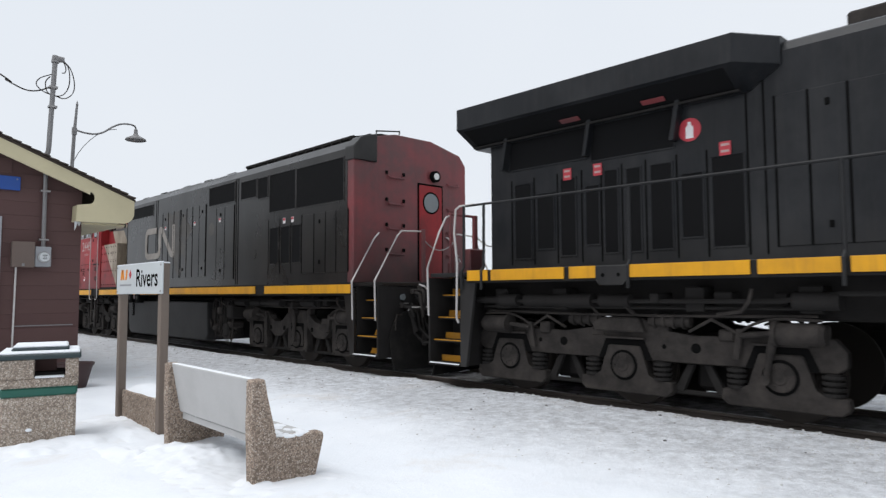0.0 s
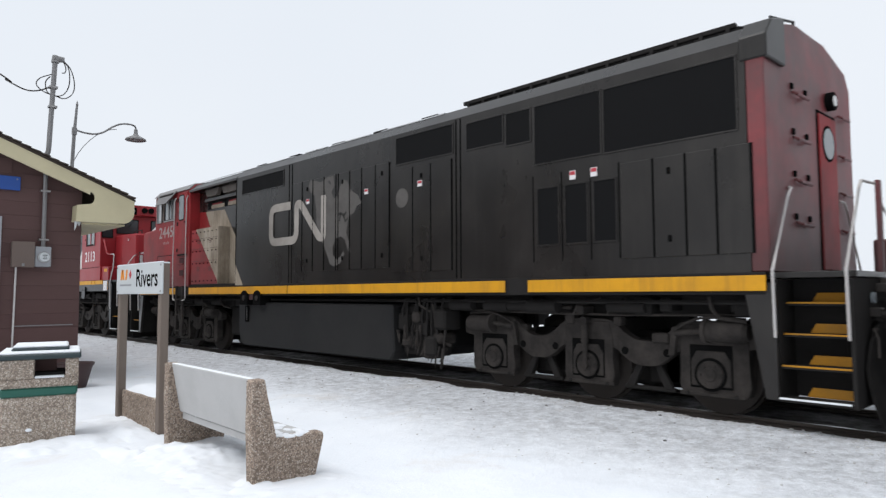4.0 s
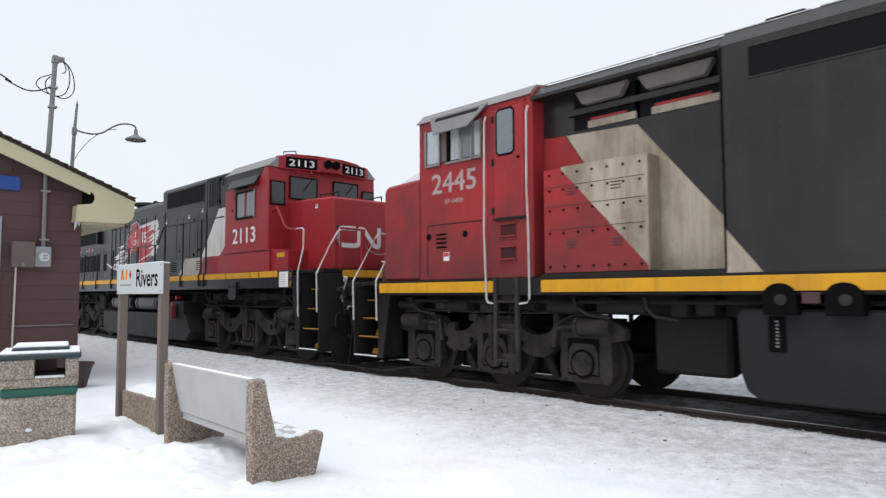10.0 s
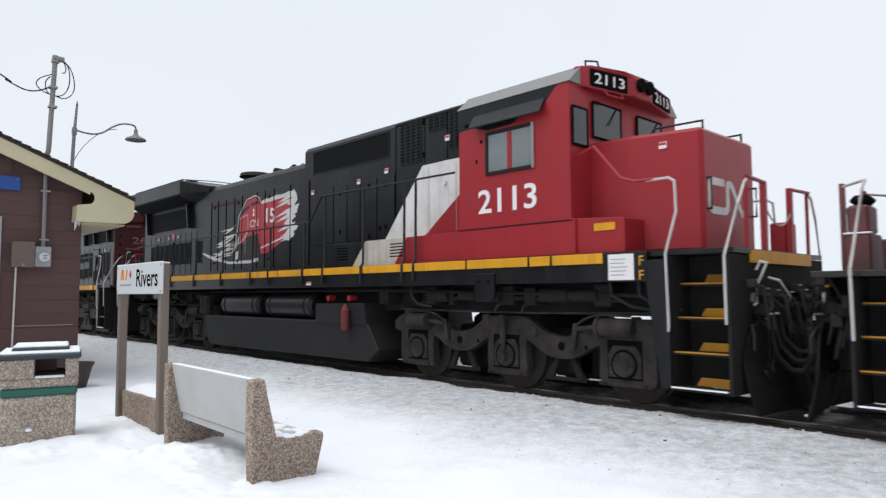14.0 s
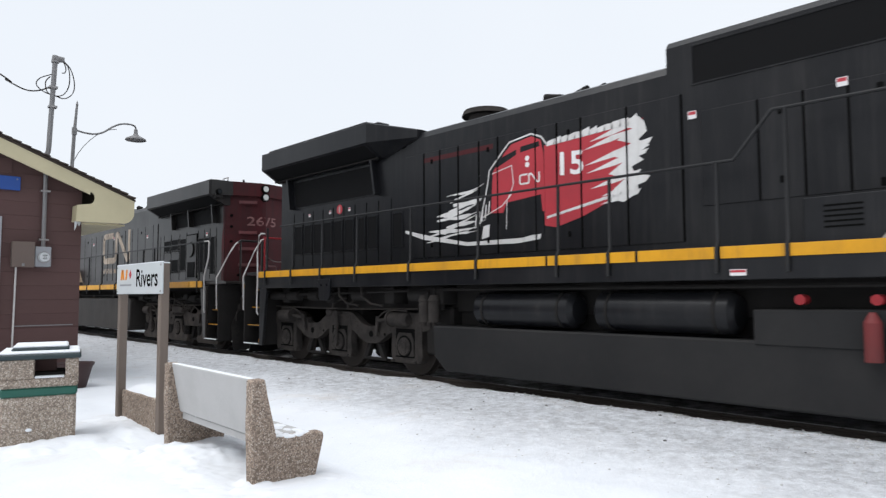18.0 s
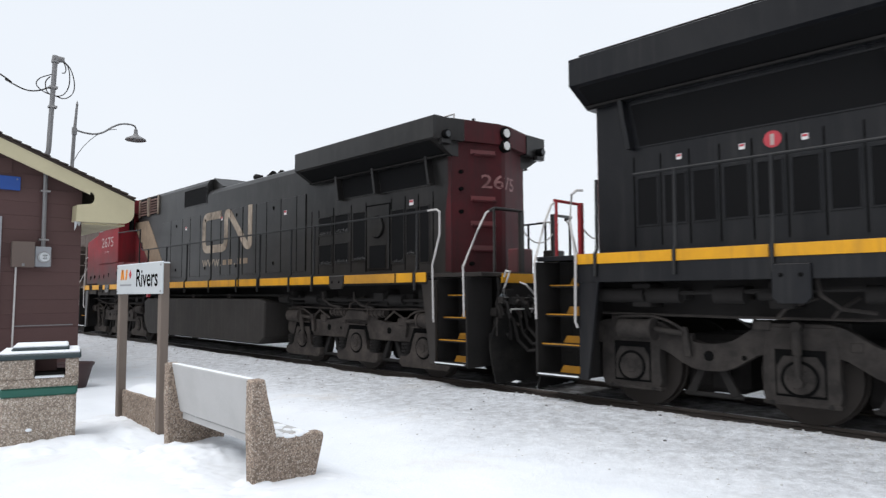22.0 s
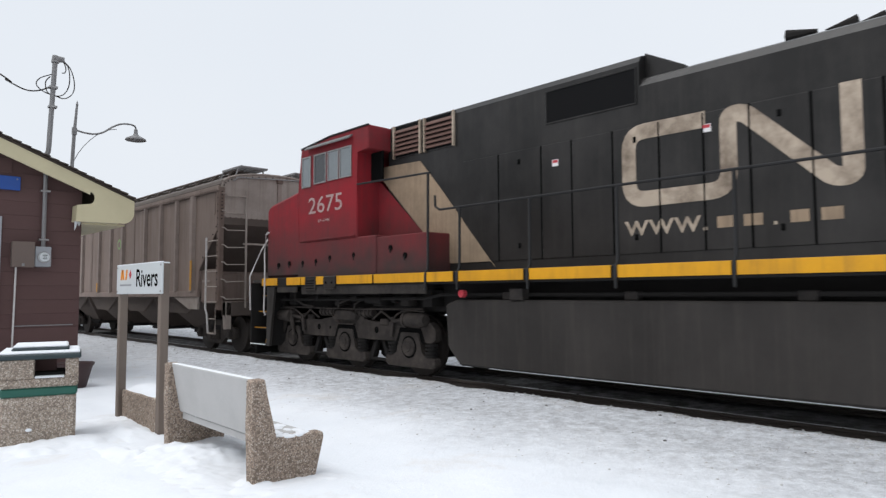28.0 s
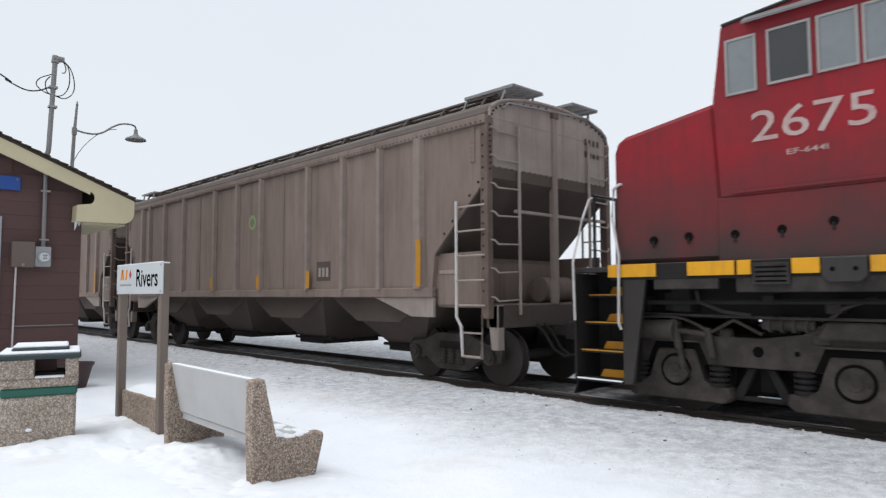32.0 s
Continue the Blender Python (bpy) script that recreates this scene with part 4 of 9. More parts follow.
def drift(name, x0, x1, y0, y1, step, high, seed, label):
    """A patch of crusted snow with broken, undercut-looking ledges that runs out into the ground on all sides."""
    nx, ny = round((x1 - x0) / step), round((y1 - y0) / step)
    vs, fs = [], []
    for j in range(ny + 1):
        for i in range(nx + 1):
            x, y = x0 + step * i, y0 + step * j
            u, v = i / nx, j / ny
            fade = min(1.0, 5.0 * u, 5.0 * (1 - u), 4.0 * v, 4.0 * (1 - v))
            a = noise.noise(Vector((x * 1.5, y * 2.3, seed))) + 0.35 * noise.noise(Vector((x * 6.0, y * 7.0, seed)))
            ledge = min(1.0, max(0.0, (a + 0.10) / 0.14))
            ledge = ledge * ledge * (3 - 2 * ledge)
            z = high * ledge + 0.014 * noise.noise(Vector((x * 13.0, y * 13.0, seed))) + 0.008 * noise.noise(Vector((x * 31.0, y * 31.0, seed)))
            vs.append((x, y, ground_z(x, y) + fade * (z + 0.012) - 0.016 * (1 - fade)))
    w = nx + 1
    for j in range(ny):
        for i in range(nx):
            fs.append((j * w + i, j * w + i + 1, (j + 1) * w + i + 1, (j + 1) * w + i))
    me = bpy.data.meshes.new(name)
    me.from_pydata(vs, [], fs)
    me.materials.append(SNOW)
    me.shade_smooth()
    tagged(new(name, me), label, "snow", kind="stuff")


drift("snow_drift", -7.3, -4.3, 1.95, 3.45, 0.028, 0.034, 2.4, "crusted, broken drift of snow round the feet of the bench")
drift("snow_drift", -8.9, -7.0, 2.35, 3.05, 0.03, 0.03, 5.2, "low drift of snow against the sign posts and planter")
drift("snow_drift", -7.75, -7.05, 1.2, 2.5, 0.03, 0.03, 8.1, "low drift of snow along the foot of the bin")

# crumbs of packed snow, thick along the rail and thinning out over the platform
def scatter(name, material, count, place, lo, hi, label):
    t = (1 + 5 ** 0.5) / 2
    base = np.array([(-1, t, 0), (1, t, 0), (-1, -t, 0), (1, -t, 0), (0, -1, t), (0, 1, t), (0, -1, -t), (0, 1, -t), (t, 0, -1), (t, 0, 1), (-t, 0, -1), (-t, 0, 1)]) / 1.9
    tri = np.array([(0, 11, 5), (0, 5, 1), (0, 1, 7), (0, 7, 10), (0, 10, 11), (1, 5, 9), (5, 11, 4), (11, 10, 2), (10, 7, 6), (7, 1, 8), (3, 9, 4), (3, 4, 2), (3, 2, 6), (3, 6, 8), (3, 8, 9), (4, 9, 5), (2, 4, 11), (6, 2, 10), (8, 6, 7),
                    (9, 8, 1)])
    vs, fs = [], []
    for i in range(count):
        x, y = place()
        r = lo + (hi - lo) * rng.random() ** 2
        a = rng.uniform(0, 3)
        c, sn = math.cos(a), math.sin(a)
        q = base * (r * rng.uniform(1.0, 1.7), r, r * rng.uniform(0.4, 0.8)) * (1 + 0.25 * np.array([rng.uniform(-1, 1) for k in range(12)])[:, None])
        q = np.stack([q[:, 0] * c - q[:, 1] * sn + x, q[:, 0] * sn + q[:, 1] * c + y, q[:, 2] + ground_z(x, y) + r * 0.1], 1)
        fs += (tri + 12 * i).tolist()
        vs += q.tolist()
    me = bpy.data.meshes.new(name)
    me.from_pydata(vs, [], fs)
    me.materials.append(material)
    tagged(new(name, me), label, "snow", kind="stuff")


def by_rail():
    return -34 + 34.5 * rng.random() ** 0.7, 8.05 - abs(rng.gauss(0, 0.35))


def on_platform():
    return -24 + 24.5 * rng.random() ** 0.6, min(7.9, max(3.4, rng.gauss(6.6, 1.1)))


scatter("snow_crumbs", GRITTY, 2600, by_rail, 0.005, 0.022, "crumbs of gritty snow along the rail")
scatter("snow_lumps", GRITTY, 1800, on_platform, 0.004, 0.013, "small trodden lumps of packed snow")
bm = bmesh.new()
for i in range(60):
    x, y = -26 + 25 * rng.random(), 7.9 - abs(rng.gauss(0, 0.9))
    s = rng.uniform(0.008, 0.02)
    bmesh.ops.create_icosphere(bm, subdivisions=1, radius=s, matrix=Matrix.Translation((x, y, ground_z(x, y) + s * 0.3)) @ Matrix.Diagonal((1.3, 0.9, 0.7, 1)))
tagged(part("gravel_bits", bm, BALLAST), "stray dark gravel on the snow", "gravel", kind="stuff")
# ---- the train: parts that all its vehicles share ----
VEH = []
MESH = {}


def shared(key, make):
    """Builds a mesh once and lends it to all alike parts."""
    if key not in MESH:
        bm = bmesh.new()
        make(bm)
        bmesh.ops.recalc_face_normals(bm, faces=bm.faces)
        me = bpy.data.meshes.new(key[0])
        bm.to_mesh(me)
        bm.free()
        MESH[key] = me
    return MESH[key]


def put(name, parent, key, make, material, m=None, soft=False):
    me = shared((name,) + key, make)
    if not me.materials:
        me.materials.append(material)
        if soft:
            me.shade_smooth()
            me.set_sharp_from_angle(angle=radians(35))
    ob = new(name, me)
    ob.parent = parent
    if m is not None:
        ob.matrix_basis = m
    return ob


def wheelset(v, x, r):
    def make(bm):
        cyl(bm, (0, -0.76, 0), (0, 0.76, 0), 0.085, 12)
        for s in (-1, 1):
            cyl(bm, (0, s * 0.69, 0), (0, s * 0.725, 0), r + 0.026, 40)
            cyl(bm, (0, s * 0.72, 0), (0, s * 0.83, 0), r, 40)
            cyl(bm, (0, s * 0.83, 0), (0, s * 0.84, 0), r - 0.008, 40, r - 0.03)
            cyl(bm, (0, s * 0.80, 0), (0, s * 0.88, 0), 0.15, 18, 0.11)
            for k in range(3):
                a = 2.1 * k
                cyl(bm, (0.3 * math.cos(a), s * 0.838, 0.3 * math.sin(a)), (0.3 * math.cos(a), s * 0.848, 0.3 * math.sin(a)), 0.035, 8)
    w = put("wheelset", v, (r,), make, WHEELM, Matrix.Translation((x, 0, r)), True)
    w["radius"] = r
    return w


def spring_mesh(bm):
    for k in range(5):
        z = -0.11 + k * 0.05
        cyl(bm, (0, 0, z), (0, 0, z + 0.032), 0.085, 14)
    cyl(bm, (0, 0, -0.12), (0, 0, 0.13), 0.055, 10)


def nest_mesh(bm):
    """A squat nest of thick spring coils standing on z = 0."""
    for k in range(4):
        cyl(bm, (0, 0, 0.012 + k * 0.062), (0, 0, 0.012 + k * 0.062 + 0.036), 0.115, 16)
    cyl(bm, (0, 0, 0.0), (0, 0, 0.25), 0.08, 12)


def truck(v, axles, cast, r=0.533, um=UNDER):
    """A three-axle locomotive truck. cast: 'straight' beams over wedge-shaped journal housings, or 'swayback' frames that dip between the axles."""
    xc = sum(axles) / 3
    sp = abs(axles[0] - axles[1])
    ax = sorted(axles)
    sway = cast == "swayback"
    for x in axles:
        wheelset(v, x, r)
    for x in (ax[0] + sp * 0.42, ax[1] + sp * 0.42, ax[2] - sp * 0.42):
        pbox("traction_motor", v, UNDER_DK, x - 0.42, x + 0.42, -0.62, 0.62, 0.22, 0.95, 0.08)
    pbox("bolster", v, UNDER_DK, xc - 0.45, xc + 0.45, -0.92, 0.92, 0.72, 1.15, 0.02)
    for s in (-1, 1):
        y0, y1 = s * 0.97, s * 1.12
        e0, e1 = ax[0] - 0.66, ax[2] + 0.66
        if sway:
            n = 60
            top, bot = [], []
            for i in range(n + 1):
                x = e0 + (e1 - e0) * i / n
                d = min(abs(x - q) for q in ax)
                k = min(1.0, max(0.0, (d - 0.30) / (sp / 2 - 0.42)))
                k = k * k * (3 - 2 * k) if ax[0] < x < ax[2] else 0.0
                out = max(0.0, ax[0] - 0.42 - x, x - ax[2] - 0.42)
                top.append((x, 1.13 - 0.27 * k - 0.55 * out))
                bot.append((x, 0.80 - 0.26 * k if ax[0] < x < ax[2] else 0.80 + 0.2 * out))
            poly = top + bot[::-1]
        else:
            poly = [(e0, 0.84), (e0 + 0.12, 0.98), (xc - 0.95, 0.95), (xc - 0.5, 1.0), (xc - 0.28, 1.15), (xc + 0.28, 1.15), (xc + 0.5, 1.0), (xc + 0.95, 0.95), (e1 - 0.12, 0.98), (e1, 0.84),
                    (e1, 0.68), (e1 - 0.1, 0.61), (e0 + 0.1, 0.61), (e0, 0.68)]
        f = pprism("side_frame", v, um, poly, "y", y0, y1, 0.012, "grime-caked cast truck frame")
        for x in ax:
            d = 0 if x == ax[1] else (1 if x > xc else -1)
            if sway:
                # pedestal legs round a boxed journal, with the dark gaps that show between them
                wo, wi = (0.46, 0.40) if d else (0.40, 0.40)
                l, h = (wi, wo) if d > 0 else (wo, wi) if d < 0 else (wi, wi)
                ped = pprism("pedestal", f, um, [(x - l * 0.86, 1.10), (x + h * 0.86, 1.10), (x + h, 0.86), (x + h * 0.96, 0.60), (x + h * 1.02, 0.36), (x + h * 0.92, 0.25), (x + 0.24, 0.24), (x + 0.20, 0.30), (x - 0.20, 0.30), (x - 0.24, 0.24),
                                                 (x - l * 0.92, 0.25), (x - l * 1.02, 0.36), (x - l * 0.96, 0.60), (x - l, 0.86)], "y", s * 0.975, s * 1.13, 0.014)
                # flat black plate paints the shade in the pedestal gap
                pbox("pedestal_gap", ped, DEEP_BLACK, x - 0.262, x + 0.262, s * 1.10, s * 1.1335, 0.335, 0.85, 0)
                pprism("journal_housing", ped, um, [(x - 0.245, 0.36), (x + 0.245, 0.36), (x + 0.245, 0.66), (x + 0.17, 0.78), (x - 0.17, 0.78), (x - 0.245, 0.66)], "y", s * 1.05, s * 1.150, 0.010)
                pbox("pedestal_tie", ped, um, x - 0.40, x + 0.40, s * 1.02, s * 1.14, 0.235, 0.285, 0.008)
                for dx in (-0.3, 0.3):
                    pcyl("pedestal_bolt", ped, UNDER_DK, (x + dx, s * 1.125, 0.262), (x + dx, s * 1.155, 0.262), 0.026, seg=8)
                jy = 1.150
            else:
                # wedge-shaped housing with a spring nest on each flank and a slot over it
                ped = pprism("journal_housing", f, um, [(x - 0.235, 0.79), (x + 0.235, 0.79), (x + 0.30, 0.60), (x + 0.34, 0.42), (x + 0.42, 0.37), (x + 0.66, 0.36), (x + 0.68, 0.24), (x + 0.60, 0.17), (x - 0.60, 0.17), (x - 0.68, 0.24),
                                                        (x - 0.66, 0.36), (x - 0.42, 0.37), (x - 0.34, 0.42), (x - 0.30, 0.60)], "y", s * 0.99, s * 1.155, 0.016)
                # flat black plate paints the shade around the housing
                pprism("housing_gap", f, DEEP_BLACK, [(x - 0.285, 0.875), (x + 0.285, 0.875), (x + 0.40, 0.615), (x - 0.40, 0.615)], "y", s * 1.10, s * 1.1245)
                pbox("slot_rim", f, um, x - 0.31, x + 0.31, s * 1.10, s * 1.175, 0.875, 0.90, 0.006)
                for dx in (-0.51, 0.51):
                    put("coil_spring", f, ("n", um.name), nest_mesh, UNDER_DK, Matrix.Translation((x + dx, s * 1.07, 0.36)))
                jy = 1.155

            def ring(bm):
                cyl(bm, (0, 0, 0), (0, 0.006, 0), 0.20, 28)

            def jb(bm):
                cyl(bm, (0, 0.0, 0), (0, 0.028, 0), 0.168, 26, 0.158)
                cyl(bm, (0, 0.02, 0), (0, 0.040, 0), 0.09, 20, 0.075)
                for k in range(6):
                    a = k * math.pi / 3
                    cyl(bm, (0.124 * math.cos(a), 0.02, 0.124 * math.sin(a)), (0.124 * math.cos(a), 0.042, 0.124 * math.sin(a)), 0.015, 6)
            at = Matrix.Translation((x, s * jy, r)) @ Matrix.Diagonal((1, s, 1, 1))
            put("journal_ring", f, ("k",), ring, DEEP_BLACK, at)
            put("journal_cap", f, ("g", um.name), jb, um, at, True)
        # brake cylinders over the outer axles, with their push rods and levers
        off = -0.02 if sway and r > 0.52 else 0.30
        for x, d in ((ax[0] - off, -1), (ax[2] + off, 1)):
            bm = bmesh.new()
            cyl(bm, (x - d * 0.30, s * 1.19, 1.02), (x + d * 0.14, s * 1.19, 1.02), 0.125, 18)
            cyl(bm, (x + d * 0.14, s * 1.19, 1.02), (x + d * 0.19, s * 1.19, 1.02), 0.125, 18, 0.09)
            cyl(bm, (x - d * 0.34, s * 1.19, 1.02), (x - d * 0.29, s * 1.19, 1.02), 0.145, 18)
            cyl(bm, (x - d * 0.34, s * 1.19, 1.02), (x - d * 0.72, s * 1.19, 0.98), 0.035, 10)
            smooth(part("brake_cylinder", bm, um, f))
            bm = bmesh.new()
            prism(bm, [(x - d * 0.68, 1.06), (x - d * 0.76, 1.06), (x - d * 0.82, 0.70), (x - d * 0.74, 0.70)], "y", s * 1.15, s * 1.2, 0.008)
            part("brake_lever", bm, um, f)
            pbox("cylinder_bracket", f, um, x - 0.2, x + 0.12, s * 1.04, s * 1.14, 0.90, 1.12, 0.02)
            rim = glide([(x + d * 0.16, s * 1.2, 1.17), (x - d * 0.3, s * 1.21, 1.18), (x - d * 0.55, s * 1.2, 1.12), (x - d * 0.72, s * 1.18, 1.02)], 4)
            ptube("cylinder_pipe", f, um, rim, 0.018, seg=6)
        for dx in (-sp / 2, sp / 2):
            z = 0.72 if sway else 0.80
            for hx, hr in ((-0.30, 0.052), (0.30, 0.052)) if sway and r < 0.52 else ((0.0, 0.062), (0.42, 0.03)):
                # black discs paint the shade of the frame's holes
                pcyl("frame_hole", f, DEEP_BLACK, (xc + dx + hx, y1 - s * 0.02, z), (xc + dx + hx, y1 + s * 0.004, z), hr, seg=16)
            pbox("brake_shoe", f, UNDER_DK, xc + dx - 0.10, xc + dx + 0.10, s * 0.74, s * 0.86, 0.30, 0.72, 0.02)
            # hangers that splay down to a brake beam between the wheels
            for hx in (-1, 1):
                pprism("brake_hanger", f, UNDER_DK, [(xc + dx + hx * 0.06, 0.60), (xc + dx + hx * 0.15, 0.60), (xc + dx + hx * 0.33, 0.27), (xc + dx + hx * 0.22, 0.24)], "y", s * 0.98, s * 1.05, 0.008)
            pbox("brake_beam", f, UNDER_DK, xc + dx - 0.36, xc + dx + 0.36, s * 0.99, s * 1.04, 0.22, 0.275, 0.01)
        # clutter on top of the frame
        g = random.Random(int(xc * 10) + s + 50)
        for k in range(6):
            x = e0 + 0.5 + (e1 - e0 - 1.0) * k / 5 + g.uniform(-0.12, 0.12)
            h, w = g.uniform(0.04, 0.12), g.uniform(0.05, 0.13)
            z = 0.9 if sway and min(abs(x - q) for q in ax) > 0.5 else 1.1 if sway else 0.96
            pbox("frame_bracket", f, um, x - w, x + w, s * g.uniform(0.98, 1.02), s * g.uniform(1.1, 1.16), z - 0.06, z + h, 0.02)
        bm = bmesh.new()
        tube(bm, [(e0 + 0.25, s * 1.17, 1.215), (xc - 0.6, s * 1.18, 1.19), (xc + 0.6, s * 1.18, 1.19), (e1 - 0.25, s * 1.17, 1.215)], 0.018, 6)
        tube(bm, [(xc - 0.2, s * 1.18, 1.19), (xc - 0.1, s * 1.22, 1.3), (xc + 0.2, s * 1.1, 1.42)], 0.025, 6)
        tube(bm, [(xc + 0.35, s * 1.18, 1.19), (xc + 0.42, s * 1.22, 1.28), (xc + 0.6, s * 1.1, 1.42)], 0.02, 6)
        if not sway:
            for x in (ax[0] + 0.75, ax[2] - 0.75):
                tube(bm, [(x - 0.3, s * 1.16, 1.0), (x, s * 1.19, 1.16), (x + 0.3, s * 1.16, 1.0)], 0.02, 6)
        part("brake_pipe", bm, um, f)
        if not sway:
            for k, x in enumerate((xc - 0.62, xc + 0.62)):
                bl = pcyl("spring_post", f, um, (x - 0.3, s * 1.1, 1.12), (x + 0.25, s * 1.1, 1.12), 0.07, seg=12)
                for q in range(4):
                    pcyl("post_collar", bl, um, (x - 0.24 + q * 0.13, s * 1.1, 1.12), (x - 0.20 + q * 0.13, s * 1.1, 1.12), 0.095, "", 12)
            pprism("bolster_wing", f, um, [(xc - 0.34, 0.97), (xc + 0.40, 0.97), (xc + 0.46, 1.10), (xc + 0.25, 1.16), (xc - 0.25, 1.16)], "y", s * 1.05, s * 1.22, 0.02)
        dx = 0.0 if sway else ax[0] - xc + 0.02
        tilt = 0.0 if sway else 0.12
        dp = pcyl("damper", f, um, (xc + dx, s * 1.21, 1.10), (xc + dx + tilt, s * 1.21, 0.50), 0.036, seg=10)
        pcyl("damper_sleeve", dp, um, (xc + dx, s * 1.21, 1.06), (xc + dx + tilt * 0.5, s * 1.21, 0.80), 0.05, "", 12)
        for z, q in ((1.10, 0.0), (0.50, tilt)):
            pcyl("damper_eye", dp, um, (xc + dx + q, s * 1.13, z), (xc + dx + q, s * 1.25, z), 0.058, "", 12)


def jack_plate(v, s, x0, x1, z0, z1, material):
    """A bolted lifting plate hung over the sill."""
    p = pprism("jack_plate", v, material, [(x0, z1), (x1, z1), (x1, z0 + 0.06), (x1 - 0.06, z0), (x0 + 0.06, z0), (x0, z0 + 0.06)], "y", s * 1.535, s * 1.585, 0.008)
    for k in (0.25, 0.75):
        # black discs paint the shade in the plate's bolt holes
        pcyl("plate_hole", p, DEEP_BLACK, (x0 + (x1 - x0) * k, s * 1.58, z1 - 0.12), (x0 + (x1 - x0) * k, s * 1.5885, z1 - 0.12), 0.025, seg=10)


def under_clutter(v, x0, x1, z0, z1, seed):
    """Valves, boxes and pipes slung below the sill, one by one."""
    g = random.Random(seed)
    for s in (-1, 1):
        x = x0
        while x < x1:
            w = g.uniform(0.08, 0.3)
            if g.random() < 0.4:
                pbox("valve_box", v, g.choice((UNDER, UNDER_DK, UNDER_DK)), x, x + w, s * g.uniform(0.9, 1.1), s * g.uniform(1.14, 1.36), z0 + g.uniform(0, 0.12), z1 - g.uniform(0.0, 0.12), 0.015)
            elif g.random() < 0.6:
                r = g.uniform(0.05, 0.11)
                pcyl("small_reservoir", v, UNDER_DK, (x, s * 1.28, (z0 + z1) / 2), (x + w + 0.25, s * 1.28, (z0 + z1) / 2), r, seg=12)
            else:
                ptube("pipe_drop", v, UNDER, [(x, s * 1.35, z1), (x + 0.03, s * 1.36, (z0 + z1) / 2), (x + w, s * 1.3, z0 + 0.02), (x + w + 0.3, s * 1.25, z0 - 0.02)], 0.022, seg=6)
            x += w + g.uniform(0.1, 0.55)


def coupler(v, x, d, z=0.90):
    bm = bmesh.new()
    box(bm, x - d * 0.35, x + d * 0.32, -0.09, 0.09, z - 0.09, z + 0.09, 0.015)
    prism(bm, [(x + d * 0.28, -0.16), (x + d * 0.5, -0.19), (x + d * 0.66, -0.08), (x + d * 0.60, 0.02), (x + d * 0.74, 0.10), (x + d * 0.66, 0.21), (x + d * 0.30, 0.16)], "z", z - 0.15, z + 0.15, 0.02)
    part("coupler", bm, UNDER, v, "heavy knuckle coupler")
    for k, y in enumerate((-0.32, -0.52, 0.3)):
        ptube("air_hose", v, UNDER_DK, [(x - d * 0.02, y, z + 0.12), (x + d * 0.14, y * 0.98, z - 0.02), (x + d * 0.28, y * 0.9, z - 0.26), (x + d * 0.45, y * 0.8, z - 0.38), (x + d * 0.66, y * 0.7, z - 0.34)], 0.026)


def plow(v, xe, d, top=1.18):
    """A tall curved pilot plate: round upper corners, its foot swept forward, a notch for the coupler."""
    bm = bmesh.new()
    cols, rows = 26, 7
    def x_at(y, u):
        return xe + d * (0.03 + 0.16 * (1 - abs(y) / 1.3) + 0.13 * (1 - u) ** 1.6)
    front, back = [], []
    for i in range(cols + 1):
        y = -1.3 + 2.6 * i / cols
        r = max(0.0, abs(y) - 0.85) / 0.45
        zt = 0.55 + (top - 0.55) * math.sqrt(max(0.0, 1 - r * r * 0.93))
        if abs(y) < 0.26:
            zt = 0.68
        front.append([bm.verts.new((x_at(y, j / rows), y, 0.11 + (zt - 0.11) * j / rows)) for j in range(rows + 1)])
        back.append([bm.verts.new((x_at(y, j / rows) - d * 0.03, y, 0.11 + (zt - 0.11) * j / rows)) for j in range(rows + 1)])
    for grid in (front, back):
        for i in range(cols):
            for j in range(rows):
                bm.faces.new((grid[i][j], grid[i + 1][j], grid[i + 1][j + 1], grid[i][j + 1]))
    for i in range(cols):
        for j in (0, rows):
            bm.faces.new((front[i][j], front[i + 1][j], back[i + 1][j], back[i][j]))
    for i in (0, cols):
        for j in range(rows):
            bm.faces.new((front[i][j], front[i][j + 1], back[i][j + 1], back[i][j]))
    bmesh.ops.recalc_face_normals(bm, faces=bm.faces)
    p = smooth(part("snow_plow", bm, BLACK_PLOW, v, "tall black curved pilot plow"), 40)
    g = random.Random(int(xe * 7))
    for k in range(5):
        y = g.uniform(-1.1, 1.1)
        a, c = sorted((xe + d * 0.20, xe + d * 0.30))
        pprism("snow_clot", p, SNOW, [(y - 0.07, 0.10), (y + 0.08, 0.10), (y + 0.04, 0.11 + g.uniform(0, 0.025)), (y - 0.03, 0.125)], "x", a, c, 0.01)
    return p


